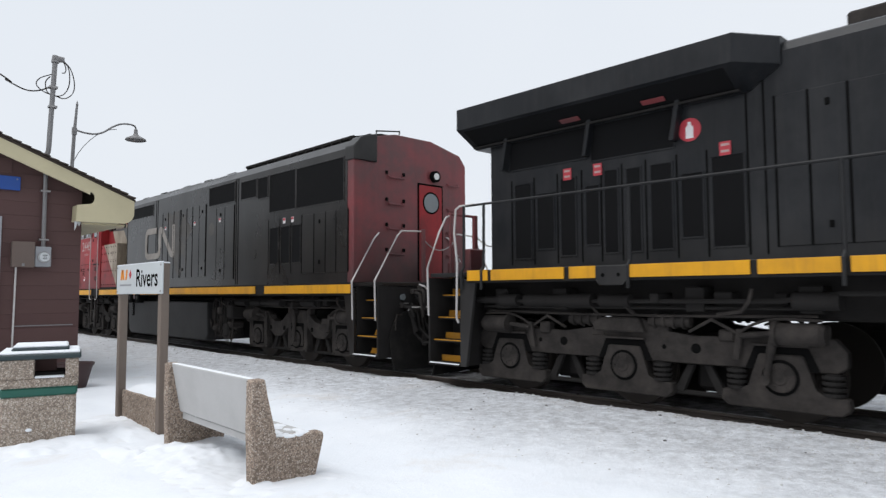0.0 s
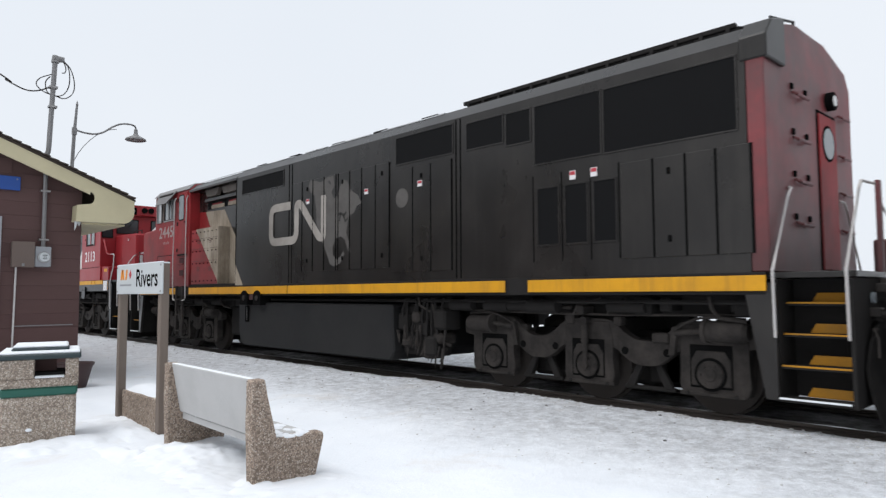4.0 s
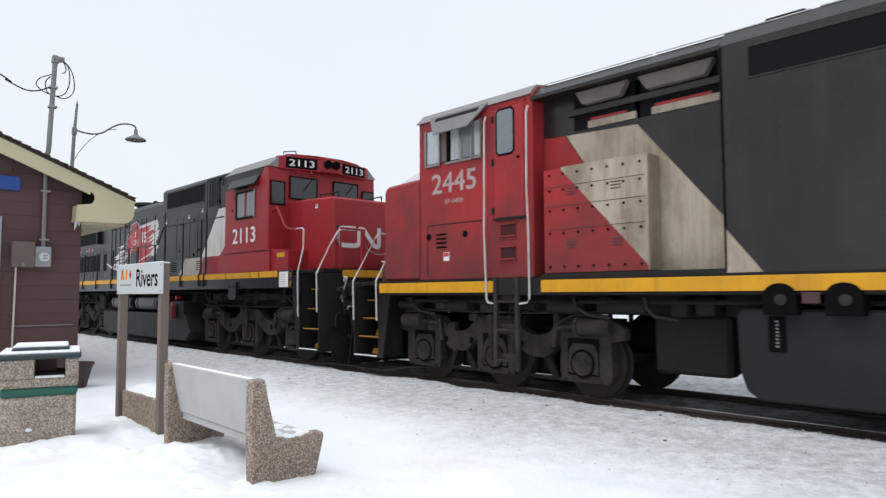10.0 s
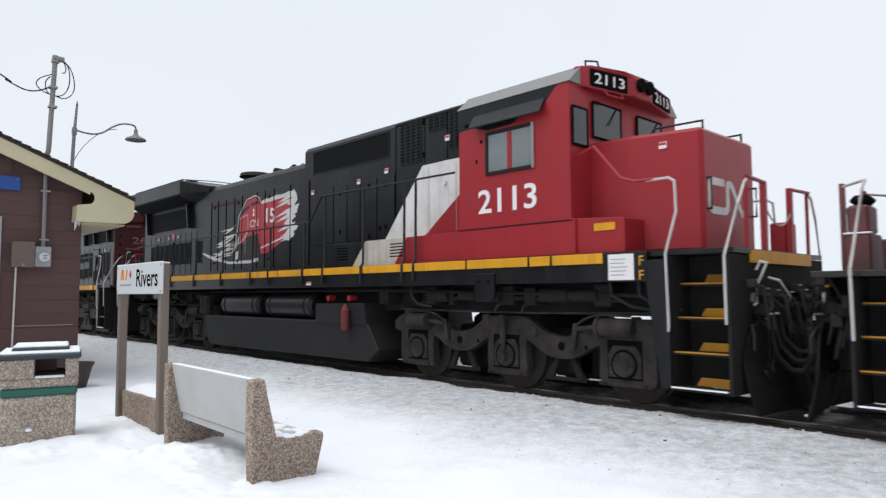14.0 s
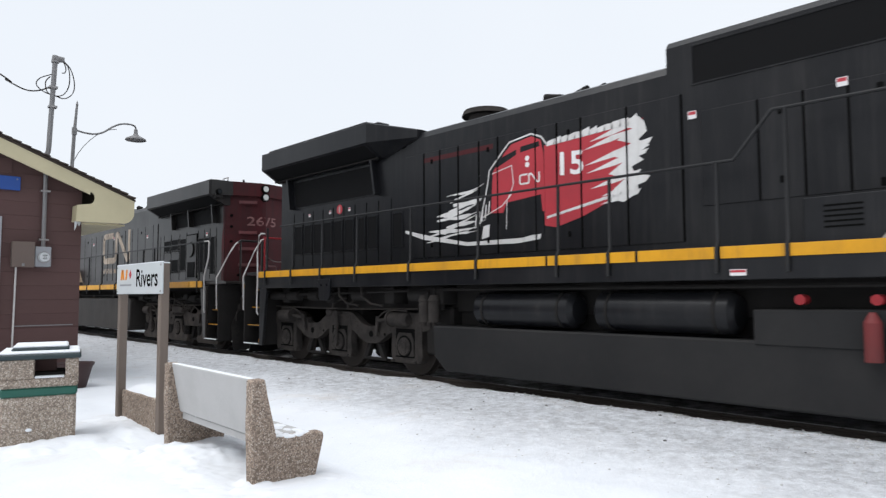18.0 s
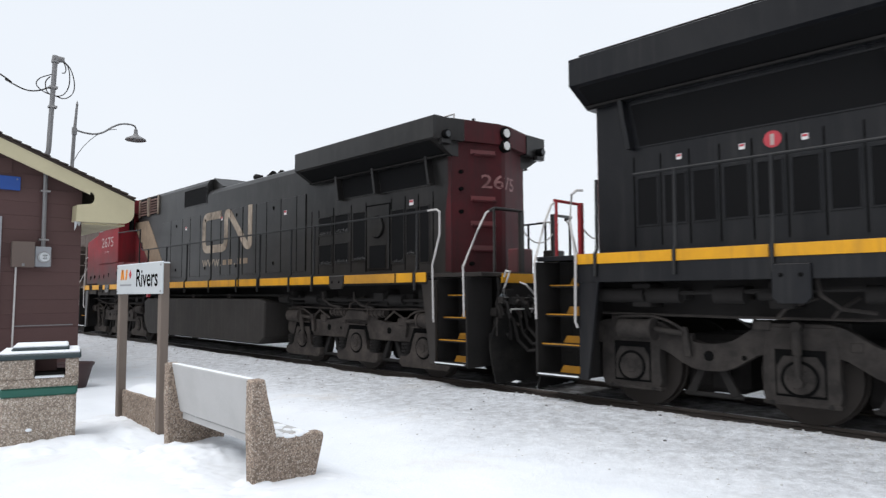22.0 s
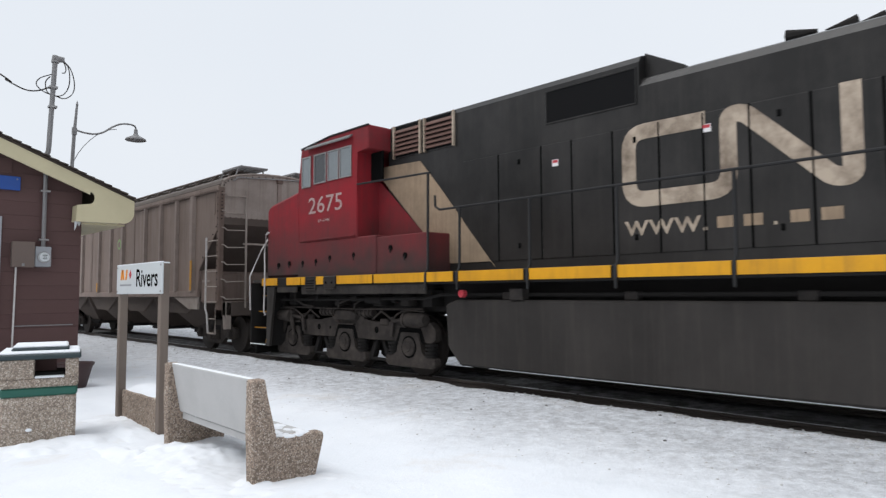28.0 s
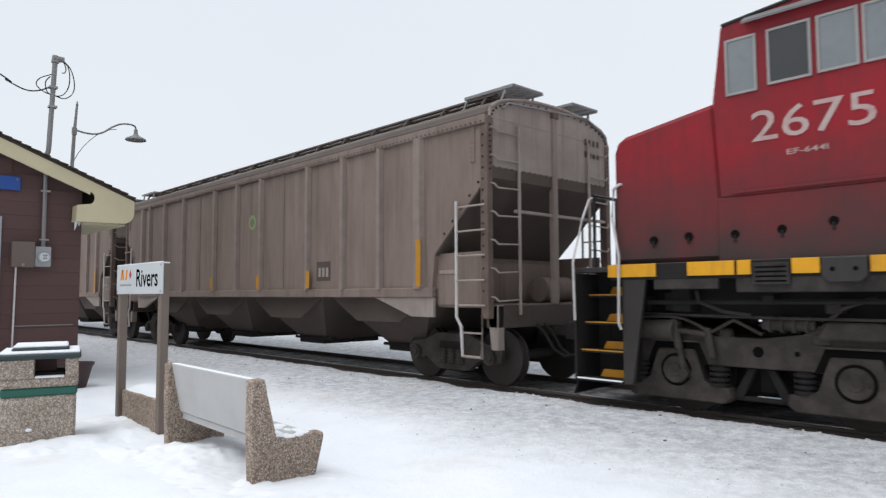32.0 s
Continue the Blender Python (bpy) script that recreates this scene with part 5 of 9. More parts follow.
def end_works(v, xe, d, zd, blk, railm=None, stairs_n=4, posts=True, gangway=RED_NEW, stripe=True, grabs="bend", stand=None, inset=0.0):
    """Everything at one end of a locomotive: deck, steps and grab rails at both corners, plow, coupler, hoses, railings. d: which way the end faces."""
    railm = railm or RAILING
    xi, xo, xp = xe - d * (0.76 + inset), xe - d * (0.06 + inset), xe - d * 0.06
    lo, hi = sorted((xe - d * (1.3 + inset), xe))
    pbox("end_deck", v, blk, lo, hi, -1.46, 1.46, zd - 0.07, zd - 0.005, 0.006)
    lo2, hi2 = sorted((xe - d * (0.25 + inset), xe - d * 0.02))
    ep = 1.0 if inset == 0 else 0.74
    pbox("end_plate", v, UNDER_DK, lo2, hi2, -ep, ep, 0.62, zd - 0.07, 0.01)
    if stripe:
        lo3, hi3 = sorted((xe - d * 0.02, xe + d * 0.014))
        pbox("end_stripe", v, YELLOW, lo3, hi3, -0.98, 0.98, zd - 0.17, zd - 0.02, 0.003)
    plow(v, xe, d)
    coupler(v, xe - d * inset * 0.8, d)
    # receptacles, bent cables and brackets on the end plate
    g = random.Random(int(abs(xe) * 100) + d)
    for k in range(4):
        y, z = -0.8 + 0.42 * k + g.uniform(-0.08, 0.08), g.uniform(1.18, 1.5)
        a, b = sorted((xe - d * 0.02, xe + d * g.uniform(0.06, 0.14)))
        rc = pbox("cable_receptacle", v, UNDER_DK, a, b, y - 0.08, y + 0.08, z - 0.07, z + 0.07, 0.02)
        pcyl("receptacle_cap", rc, UNDER, (xe + d * 0.1, y, z), (xe + d * 0.17, y, z - 0.03), 0.05, seg=12)
    for k in range(3):
        y = -0.7 + 0.3 * k
        ptube("cable_loop", v, UNDER_DK, [(xe + d * 0.06, y, 1.45), (xe + d * 0.22, y + 0.04, 1.30), (xe + d * 0.2, y + 0.16, 1.12), (xe + d * 0.1, y + 0.24, 1.24), (xe + d * 0.06, y + 0.26, 1.42)], 0.022)
    ptube("cut_lever_guide", v, railm, [(xe + d * 0.14, -0.95, 1.17), (xe + d * 0.16, -0.95, 1.23), (xe + d * 0.16, -0.42, 1.23), (xe + d * 0.14, -0.42, 1.17)], 0.013)
    for y in (-0.45,):
        ptube("pilot_grab", v, railm, [(xe + d * 0.04, y - 0.14, 1.66), (xe + d * 0.16, y - 0.12, 1.62), (xe + d * 0.2, y + 0.1, 1.42), (xe + d * 0.15, y + 0.16, 1.36), (xe + d * 0.04, y + 0.16, 1.4)], 0.014)
    if stand:
        a, b = sorted((xe - d * 0.36, xe - d * 0.10))
        st = pbox("cable_stand", v, stand, a, b, -0.66, -0.20, zd - 0.004, zd + 0.42, 0.02, "boxy cable stand on the end platform")
        pbox("stand_top", st, stand, a + 0.02, b - 0.02, -0.62, -0.26, zd + 0.42, zd + 0.74, 0.03)
        pbox("stand_cap", st, DEEP_BLACK, a + 0.03, b - 0.01, -0.56, -0.30, zd + 0.74, zd + 0.86, 0.05)
        pbox("snow_strip", st, SNOW, a - 0.01, b + 0.01, -0.67, -0.55, zd + 0.415, zd + 0.435, 0.006)
    for s in (-1, 1):
        # side plates of the stair
        pprism("stair_plate", v, blk, [(xi - d * 0.34, zd - 0.12), (xi, zd - 0.12), (xi, 0.34), (xi - d * 0.13, 0.34)], "y", s * 1.53, s * 1.47, 0.006)
        a, b = sorted((xi - d * 0.03, xi))
        pbox("stair_cheek", v, UNDER_DK, a, b, s * 1.46, s * 0.98, 0.34, zd - 0.08, 0)
        a, b = sorted((xo, xo + d * 0.04))
        pbox("stair_cheek", v, UNDER_DK, a, b, s * 1.53, s * 0.95, 0.32, zd - 0.08, 0.004)
        a, b = sorted((xi, xo))
        pbox("stair_back", v, UNDER_DK, a, b, s * 0.99, s * 0.95, 0.34, zd - 0.08, 0)
        for i in range(stairs_n):
            z = 0.37 + i * (zd - 0.37) / stairs_n
            yo, yi = 1.55 - 0.10 * i, 1.30 - 0.085 * i
            st = pbox("step", v, UNDER_DK, a + 0.01, b - 0.01, s * yo, s * (yi - 0.02), z - 0.035, z, 0.004)
            pprism("riser", st, STEP_Y, [(a + 0.20, z + 0.004), (b - 0.03, z + 0.004), (b - 0.03, z + 0.105), (a + 0.26, z + 0.105)], "y", s * (yi - 0.01), s * (yi - 0.03), 0.002)
            pbox("tread_edge", st, STEP_Y if i else SNOW, a + 0.012, b - 0.012, s * (yo + 0.004), s * (yo - 0.02), z - 0.012, z + 0.006, 0.002)
        if grabs == "bend":
            ptube("grab_rail", v, railm, [(xi + d * 0.0, s * 1.56, 1.02), (xi + d * 0.02, s * 1.585, 1.1), (xi, s * 1.585, 1.95), (xi + d * 0.12, s * 1.53, 2.45), (xi + d * 0.10, s * 1.51, 2.82), (xi + d * 0.02, s * 1.5, 2.87),
                                          (xi - d * (0.28 if d > 0 else 0.02), s * (1.5 if d > 0 else 1.42), 2.87)], 0.017)
            ptube("grab_rail", v, railm, [(xo, s * 1.56, 1.12), (xo + d * 0.005, s * 1.58, 1.9), (xo + d * 0.05, s * 1.28, 2.5), (xo + d * 0.06, s * 1.10, 2.78), (xo + d * 0.05, s * 1.02, 2.82)], 0.017)
            ptube("end_rail", v, gangway, [(xo + d * 0.05, s * 1.02, 2.82), (xo + d * (0.05 + inset * 0.6), s * 1.02, 2.85), (xp + d * 0.03, s * 0.44, 2.84)], 0.024)
            ptube("end_rail", v, gangway, [(xo + d * (0.03 + inset * 0.6), s * 1.02, 2.84), (xo + d * (0.03 + inset * 0.6), s * 1.02, zd)], 0.024)
            pbox("gangway_post", v, gangway, *sorted((xp - d * 0.02, xp + d * 0.045)), *sorted((s * 0.48, s * 0.39)), zd - 0.006, 2.86, 0.008)
        elif grabs == "lean":
            for x in (xi - d * 0.0, xo):
                ptube("grab_rail", v, railm, [(x, s * 1.56, 1.0), (x, s * 1.58, 1.72), (x, s * 1.05, 2.56), (x, s * 0.95, 2.66), (x - d * 0.04 if x == xi else xp, s * (0.9 if x == xi else 0.46), 2.68)], 0.016)
            pbox("end_post", v, gangway, *sorted((xp, xp + d * 0.05)), *sorted((s * 0.46, s * 0.38)), zd - 0.01, 2.72, 0.006)
        # cut lever and drooping cable
        ptube("cut_lever", v, UNDER, [(xe + d * 0.05, s * 0.2, 1.05), (xe + d * 0.06, s * 0.6, 1.08), (xe + d * 0.05, s * 1.15, 1.1), (xe + d * 0.10, s * 1.22, 1.0), (xe + d * 0.1, s * 1.22, 0.82)], 0.013)
        if grabs == "bend" and s < 0:
            ptube("hose_guard", v, railm, [(xe + d * 0.02, s * 1.0, 1.33), (xe + d * 0.06, s * 1.0, 1.36), (xe + d * 0.06, s * 1.0, 1.56), (xe + d * 0.13, s * 1.0, 1.70), (xe + d * 0.18, s * 1.0, 1.82), (xe + d * 0.11, s * 1.0, 1.84),
                                           (xe + d * 0.06, s * 1.0, 1.74)], 0.015)
    # braces and pipes in the open corner between the steps and the end of a deep platform
    if inset:
        for s in (-1, 1):
            for k in range(3):
                x = xe - d * (inset - 0.05 + 0.04 * k)
                ptube("deck_brace", v, UNDER if k % 2 else UNDER_DK, [(x, s * 0.98, 1.05 - 0.22 * k), (x + d * 0.1, s * 0.95, 1.35 - 0.15 * k), (xe - d * 0.04, s * (1.05 - 0.1 * k), zd - 0.07)], 0.022)
            for k in range(5):
                x, z = xe - d * inset * (0.1 + 0.2 * k), g.uniform(0.75, 1.5)
                pb = pbox("pipe_fitting", v, UNDER if k % 2 else UNDER_DK, x - 0.06, x + 0.06, s * 0.72, s * g.uniform(0.9, 1.1), z - 0.07, z + 0.07, 0.015)
                ptube("pipe_end", pb, UNDER, [(x, s * 0.92, z + 0.05), (x - d * 0.02, s * 0.98, z - 0.15), (x + d * 0.05, s * 0.95, z - 0.4)], 0.02)
    # draft pocket, pipe ends and a tangle of hanging hoses under the deck edge
    pbox("draft_pocket", v, UNDER, *sorted((xe - d * 0.06, xe + d * 0.22)), -0.34, 0.34, 0.66, 1.14, 0.03)
    for k in range(9):
        y = -1.0 + 0.25 * k + g.uniform(-0.07, 0.07)
        zt, zl, out, dy = g.uniform(1.25, 1.62), g.uniform(0.48, 0.95), g.uniform(0.10, 0.26), g.uniform(-0.16, 0.16)
        ptube("air_hose", v, UNDER if k % 3 else UNDER_DK, [(xe - d * 0.01, y, zt), (xe + d * out, y + dy * 0.2, zt - 0.05), (xe + d * (out + 0.05), y + dy * 0.5, (zt + zl) / 2), (xe + d * (out + 0.04), y + dy * 0.8, zl), (xe + d * (out - 0.02), y + dy, zl + 0.06)],
              g.uniform(0.018, 0.03))
        vb = pbox("hose_valve", v, UNDER, *sorted((xe - d * 0.02, xe + d * 0.08)), y - 0.05, y + 0.05, zt - 0.05, zt + 0.05, 0.012)
        pbox("valve_handle", vb, STEEL, *sorted((xe + d * 0.06, xe + d * 0.085)), y - 0.012, y + 0.10, zt + 0.03, zt + 0.045, 0.003)
    if posts:
        pts = [(xe - d * 0.03, 0.44 - 0.88 * i / 8, 2.55 - 0.22 * (1 - (2 * i / 8 - 1) ** 2)) for i in range(9)]
        ptube("safety_chain", v, STEEL, pts, 0.011, seg=5)
        pbox("control_box", v, gangway, *sorted((xe - d * 0.34, xe - d * 0.12)), 0.5, 0.86, zd - 0.002, zd + 0.42, 0.02)
        ptube("jumper_cable", v, UNDER_DK, [(xe, 0.7, 1.5), (xe + d * 0.2, 0.66, 1.25), (xe + d * 0.5, 0.62, 1.1), (xe + d * 0.8, 0.6, 1.2)], 0.035)
        for k in range(3):
            ptube("air_hose", v, UNDER_DK, [(xe, -0.62 - 0.13 * k, 1.4 - 0.1 * k), (xe + d * 0.16, -0.62 - 0.13 * k, 1.25 - 0.1 * k), (xe + d * 0.2, -0.6 - 0.12 * k, 0.95 - 0.1 * k), (xe + d * 0.34, -0.55 - 0.1 * k, 0.78 - 0.1 * k),
                                            (xe + d * 0.55, -0.5 - 0.1 * k, 0.80 - 0.1 * k)], 0.026)
        pcyl("class_lamp", v, GLASS_LT, (xe + d * 0.0, -0.98, 1.42), (xe + d * 0.03, -0.98, 1.42), 0.06, seg=14)


def side_rail(v, s, pts, posts, zd, r=0.019, ztop=None):
    """A handrail along a walkway, with its stanchions."""
    ptube("handrail", v, RAIL_BLK, [(x, s * 1.5, z) for x, z in pts], r)
    xs, zs = zip(*sorted(pts))
    for x in posts:
        z = float(np.interp(x, xs, zs))
        p = ptube("stanchion", v, RAIL_BLK, [(x, s * 1.5, z), (x, s * 1.51, zd + 0.05), (x, s * 1.565, zd - 0.02), (x, s * 1.568, zd - 0.3)], 0.023)


def stripe(v, s, segs, z0, z1, material, blk=None):
    for a, b in segs:
        pbox("stripe", v, material, a, b, s * 1.545, s * 1.562, z0, z1, 0.003)


def grille(v, s, y, x0, x1, z0, z1, bars=0, framed=True, slant=0.0, mesh_mat=None):
    """A recessed dark screen with a rim."""
    g = pprism("grille", v, mesh_mat or GRILLE, [(x0, z0), (x1, z0), (x1 - slant, z1), (x0 - slant, z1)], "y", s * (y - 0.03), s * (y + 0.006))
    if framed:
        t = 0.022
        for a, b, c, e in ((x0 - t, x1 + t, z0 - t, z0), (x0 - t, x1 + t, z1, z1 + t)):
            k0, k1 = (-slant if c >= z1 else 0), 0
            pbox("rim", g, PAINT[v.name], a + k0, b + k0, s * (y - 0.004), s * (y + 0.014), c, e, 0.002)
        if not slant:
            for a, b in ((x0 - t, x0), (x1, x1 + t)):
                pbox("rim", g, PAINT[v.name], a, b, s * (y - 0.004), s * (y + 0.014), z0, z1, 0.002)
    for k in range(bars):
        z = z0 + (z1 - z0) * (k + 0.5) / bars
        pbox("slat", g, PAINT[v.name], x0, x1, s * (y + 0.002), s * (y + 0.012), z - 0.006, z + 0.006, 0)
    return g


def doors(v, s, y, xs, z0, z1, material):
    """Hood doors: proud panels with seams between them, latches and hinges."""
    for k, (a, b) in enumerate(zip(xs, xs[1:])):
        d = pbox("hood_door", v, material, a + 0.012, b - 0.012, s * (y - 0.01), s * (y + 0.012), z0, z1, 0.005)
        pbox("seam", d, DEEP_BLACK, b - 0.013, b + 0.013, s * (y - 0.002), s * (y + 0.0135), z0, z1, 0)
        w = b - a
        if w > 0.22 and k % 3 == 1:
            for z in (z0 + 0.22, z1 - 0.18):
                pbox("latch", d, DEEP_BLACK, a + w * 0.5 - 0.022, a + w * 0.5 + 0.022, s * (y + 0.01), s * (y + 0.03), z - 0.04, z + 0.04, 0.006)


def tag(v, s, y, x, z, w=0.11, h=0.10):
    t = pbox("warning_label", v, TAGW, x - w / 2, x + w / 2, s * y, s * (y + 0.004), z - h / 2, z + h / 2, 0, "small red and white warning label")
    pbox("label_bar", t, TAGR, x - w / 2 + 0.008, x + w / 2 - 0.008, s * (y + 0.003), s * (y + 0.006), z, z + h / 2 - 0.008, 0)


def red_tag(v, s, y, x, z, w=0.14, h=0.17):
    t = pbox("warning_label", v, TAGR, x - w / 2, x + w / 2, s * y, s * (y + 0.004), z - h / 2, z + h / 2, 0, "small red warning label")
    for k in range(2):
        pbox("label_bar", t, NUM_OLD, x - w / 2 + 0.02, x + w / 2 - 0.02, s * (y + 0.003), s * (y + 0.006), z - 0.05 + k * 0.08, z - 0.02 + k * 0.08, 0)


def ribbon_logo(v, s, y, c0, c1, n0, n1, z0, z1, w, material, label):
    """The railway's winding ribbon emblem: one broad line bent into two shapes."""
    bm = bmesh.new()
    h = w / 2
    pts = [(c1, z1 - h), (c0 + h, z1 - h), (c0 + h, z0 + h), (n0 + h, z0 + h), (n0 + h, z1 - h), (n0 + h + 0.9 * w, z1 - h), (n1 - h - 0.9 * w, z0 + h), (n1 - h, z0 + h), (n1 - h, z1)]
    band(bm, rounded(pts, w * 1.15, 5), w, s * y, s * 0.005)
    return part("emblem", bm, material, v, label)


def seams_over(v, y, xs, z0, z1, out=0.0185):
    """Door gaps that cut through a painted emblem."""
    for x in xs:
        pbox("seam", v, DEEP_BLACK, x - 0.011, x + 0.011, -y - out, -y - 0.012, z0, z1, 0)


def horns(v, x, y, z, d=1):
    br = pbox("horn_bracket", v, UNDER_DK, x - 0.25, x + 0.25, y - 0.03, y + 0.03, z, z + 0.07, 0.01, "roof bracket with air horns")
    for k, dx in enumerate((-0.3, 0.0, 0.26)):
        sgn = -1 if k == 0 else 1
        bm = bmesh.new()
        cyl(bm, (x + dx - 0.1 * sgn, y + 0.1 * (k - 1), z + 0.13), (x + dx + 0.22 * sgn, y + 0.1 * (k - 1), z + 0.14), 0.028, 10, 0.095)
        cyl(bm, (x + dx - 0.1 * sgn, y + 0.1 * (k - 1), z), (x + dx - 0.1 * sgn, y + 0.1 * (k - 1), z + 0.15), 0.025, 8)
        smooth(part("air_horn", bm, UNDER_DK, br))


PAINT = {}
HOOD = 0.97


def hood_section(y, z0, zs, zt):
    """Half-round-cornered hood section: sides to zs, roof at zt."""
    return [(-y, z0), (-y, zs), (-y + 0.06, zs + (zt - zs) * 0.55), (-y + 0.24, zt - 0.015), (-0.3, zt), (0.3, zt), (y - 0.24, zt - 0.015), (y - 0.06, zs + (zt - zs) * 0.55), (y, zs), (y, z0)]


def wing(v, xout, xin, xj, zlo, zhi, material, yo=1.44, ztop=4.44, label="overhanging radiator wing"):
    """The radiator cab at the rear: a flat box that overhangs both sides, tapering in underneath and running out into the hood at xj."""
    def sec(y, lo, hi, sink):
        return [(-y, lo), (-y, hi - 0.02), (-y + 0.04, hi), (y - 0.04, hi), (y, hi - 0.02), (y, lo), (HOOD + 0.02, lo - sink), (-HOOD - 0.02, lo - sink)]
    rings = [(xout, sec(yo, zlo, zhi, 0.26)), (xin, sec(yo, zlo, zhi, 0.26)), (xj, sec(HOOD + 0.03, zlo, ztop, 0.02))]
    bm = bmesh.new()
    loops = [[bm.verts.new((x, y, z)) for y, z in r] for x, r in rings]
    for p, q in zip(loops, loops[1:]):
        for i in range(8):
            bm.faces.new((p[i], p[(i + 1) % 8], q[(i + 1) % 8], q[i]))
    bm.faces.new(loops[0])
    bm.faces.new(loops[-1][::-1])
    w = part("radiator_wing", bm, material, v, label)
    a, b = sorted((xout, xin))
    for s in (-1, 1):
        # grille-black panel paints the shade on the wing's underside
        pprism("soffit_screen", w, GRILLE, [(s * (yo - 0.05), zlo - 0.03), (s * (HOOD + 0.05), zlo - 0.246), (s * (HOOD + 0.05), zlo - 0.252), (s * (yo - 0.05), zlo - 0.036)], "x", a + 0.12, b - 0.12, 0, "dark panel for the shade under the wing")
        pbox("screen_bar", w, UNDER_DK, a + 0.05, b - 0.05, s * (HOOD + 0.10), s * (HOOD + 0.14), zlo - 0.262, zlo - 0.232, 0.004)
    g = random.Random(31)
    n = 9
    for i in range(n):
        x = a + (b - a) * (i + 0.5) / n
        h = g.uniform(0.012, 0.03)
        sc = pbox("radiator_screen", w, UNDER_DK, x - 0.2, x + 0.2, -yo + 0.2, yo - 0.2, zhi - 0.004, zhi + h, 0.004)
        if i % 2:
            ptube("screen_lug", sc, UNDER_DK, [(x - 0.05, -yo + 0.2, zhi), (x - 0.05, -yo + 0.2, zhi + 0.045), (x + 0.06, -yo + 0.2, zhi + 0.045), (x + 0.06, -yo + 0.2, zhi)], 0.01, seg=5)
    return w


# ---- wide-nosed hood locomotive ----
def dash_wide(name, label, m, blk, cabred, endmat, yel, diag, number, logo, tags_other):
    v = thing(name, m, label, "locomotive", "locomotives of the train")
    PAINT[v.name] = blk
    zd = 1.84
    # frame
    pbox("frame", v, UNDER_DK, -10.1, 9.8, -0.95, 0.95, 1.16, zd - 0.03, 0.02)
    pbox("walkway", v, blk, -9.8, 9.15, -1.52, 1.52, zd - 0.05, zd, 0.006)
    for s in (-1, 1):
        pbox("sill", v, UNDER_DK, -9.8, 9.15, s * 1.50, s * 1.535, zd - 0.20, zd - 0.01, 0.006)
    stripe(v, -1, [(-9.82, -9.15), (-8.75, -8.2), (-8.17, -8.02), (-7.6, -7.33), (-6.88, -5.75), (-5.7, -4.33), (-4.29, -3.65), (-3.58, -2.2), (-2.1, -0.75), (-0.65, 0.80), (0.86, 2.4), (2.5, 3.4), (3.5, 4.7), (4.8, 5.65), (5.72, 6.28),
                   (8.35, 8.78), (8.82, 9.13)], zd - 0.165, zd - 0.005, yel)
    stripe(v, -1, [(6.80, 8.3)], zd - 0.165, zd - 0.005, YELLOW_OLD if logo else yel)
    stripe(v, 1, [(9.13 - a, 9.13 - b) for a, b in ((0.43, 0.0), (1.84, 0.5), (2.35, 1.93))] + [(4.8, 6.3), (3.9, 4.72), (2.3, 3.82), (0.6, 2.2), (-1.0, 0.5), (-2.6, -1.1), (-4.2, -2.7), (-9.8, -4.3)], zd - 0.165, zd - 0.005, yel)
    # hood: tall front part, lower middle, radiator part
    pprism("hood", v, blk, hood_section(HOOD, zd, 4.60, 4.77), "x", -6.0, -0.62, 0.0, "tall electrical hood")
    pprism("hood", v, blk, [(-0.62, 4.2), (-0.62, 4.76), (-0.05, 4.46), (-0.05, 4.2)], "y", -0.80, 0.80)
    pprism("hood", v, blk, hood_section(HOOD, zd, 4.26, 4.46), "x", -0.62, 4.8, 0.0, "black engine hood")
    pprism("hood", v, blk, hood_section(HOOD, zd, 4.1, 4.2), "x", 4.8, 9.14, 0.0, "black radiator hood")
    if logo:
        wing(v, 9.19, 4.76, 4.45, 4.13, 4.52, blk)
    else:
        wing(v, 9.46, 4.98, 4.6, 4.12, 4.475, blk)
    # rear end with bevelled corners
    bm = bmesh.new()
    xr, ye = 9.49, 0.05
    prism(bm, [(9.14, -HOOD), (xr, -ye), (xr, ye), (9.14, HOOD)], "z", zd, 4.16, 0.01)
    re = part("rear_hood_end", bm, endmat, v, "sooty dark red rear end of the hood")
    if logo:
        for s, xw in ((-1, 9.17), (1, 9.31)):
            we = pprism("wing_end", re, blk, [(xw, s * 1.43), (9.35, s * 0.84), (9.0, s * 0.84), (9.0, s * 1.43)], "z", 4.115, 4.50, 0.006)
            lo, hi = (xw + 0.02, xw + 0.10)
            pbox("lamp_bracket", we, blk, lo - 0.04, hi, s * 1.08, s * 1.30, 4.04, 4.12, 0.01)
            pcyl("marker_lamp", we, DEEP_BLACK, (lo, s * 1.2, 4.20), (hi + 0.04, s * 1.2, 4.20), 0.075, "small dark marker lamp on the wing", 16)
            pcyl("marker_lens", we, GLASS_DK, (hi + 0.035, s * 1.2, 4.20), (hi + 0.05, s * 1.2, 4.20), 0.055, "", 16)
        pprism("wing_end", re, endmat, [(9.33, -0.838), (xr + 0.03, -0.14), (xr + 0.03, 0.14), (9.33, 0.838), (9.0, 0.838), (9.0, -0.838)], "z", 4.13, 4.505, 0.006)
    if logo:
        pprism("painted_corner", re, endmat, [(8.99, zd + 0.02), (9.14, zd + 0.02), (9.14, 4.1), (9.05, 4.1), (9.08, 3.4), (9.0, 2.9)], "y", -HOOD - 0.004, -HOOD)
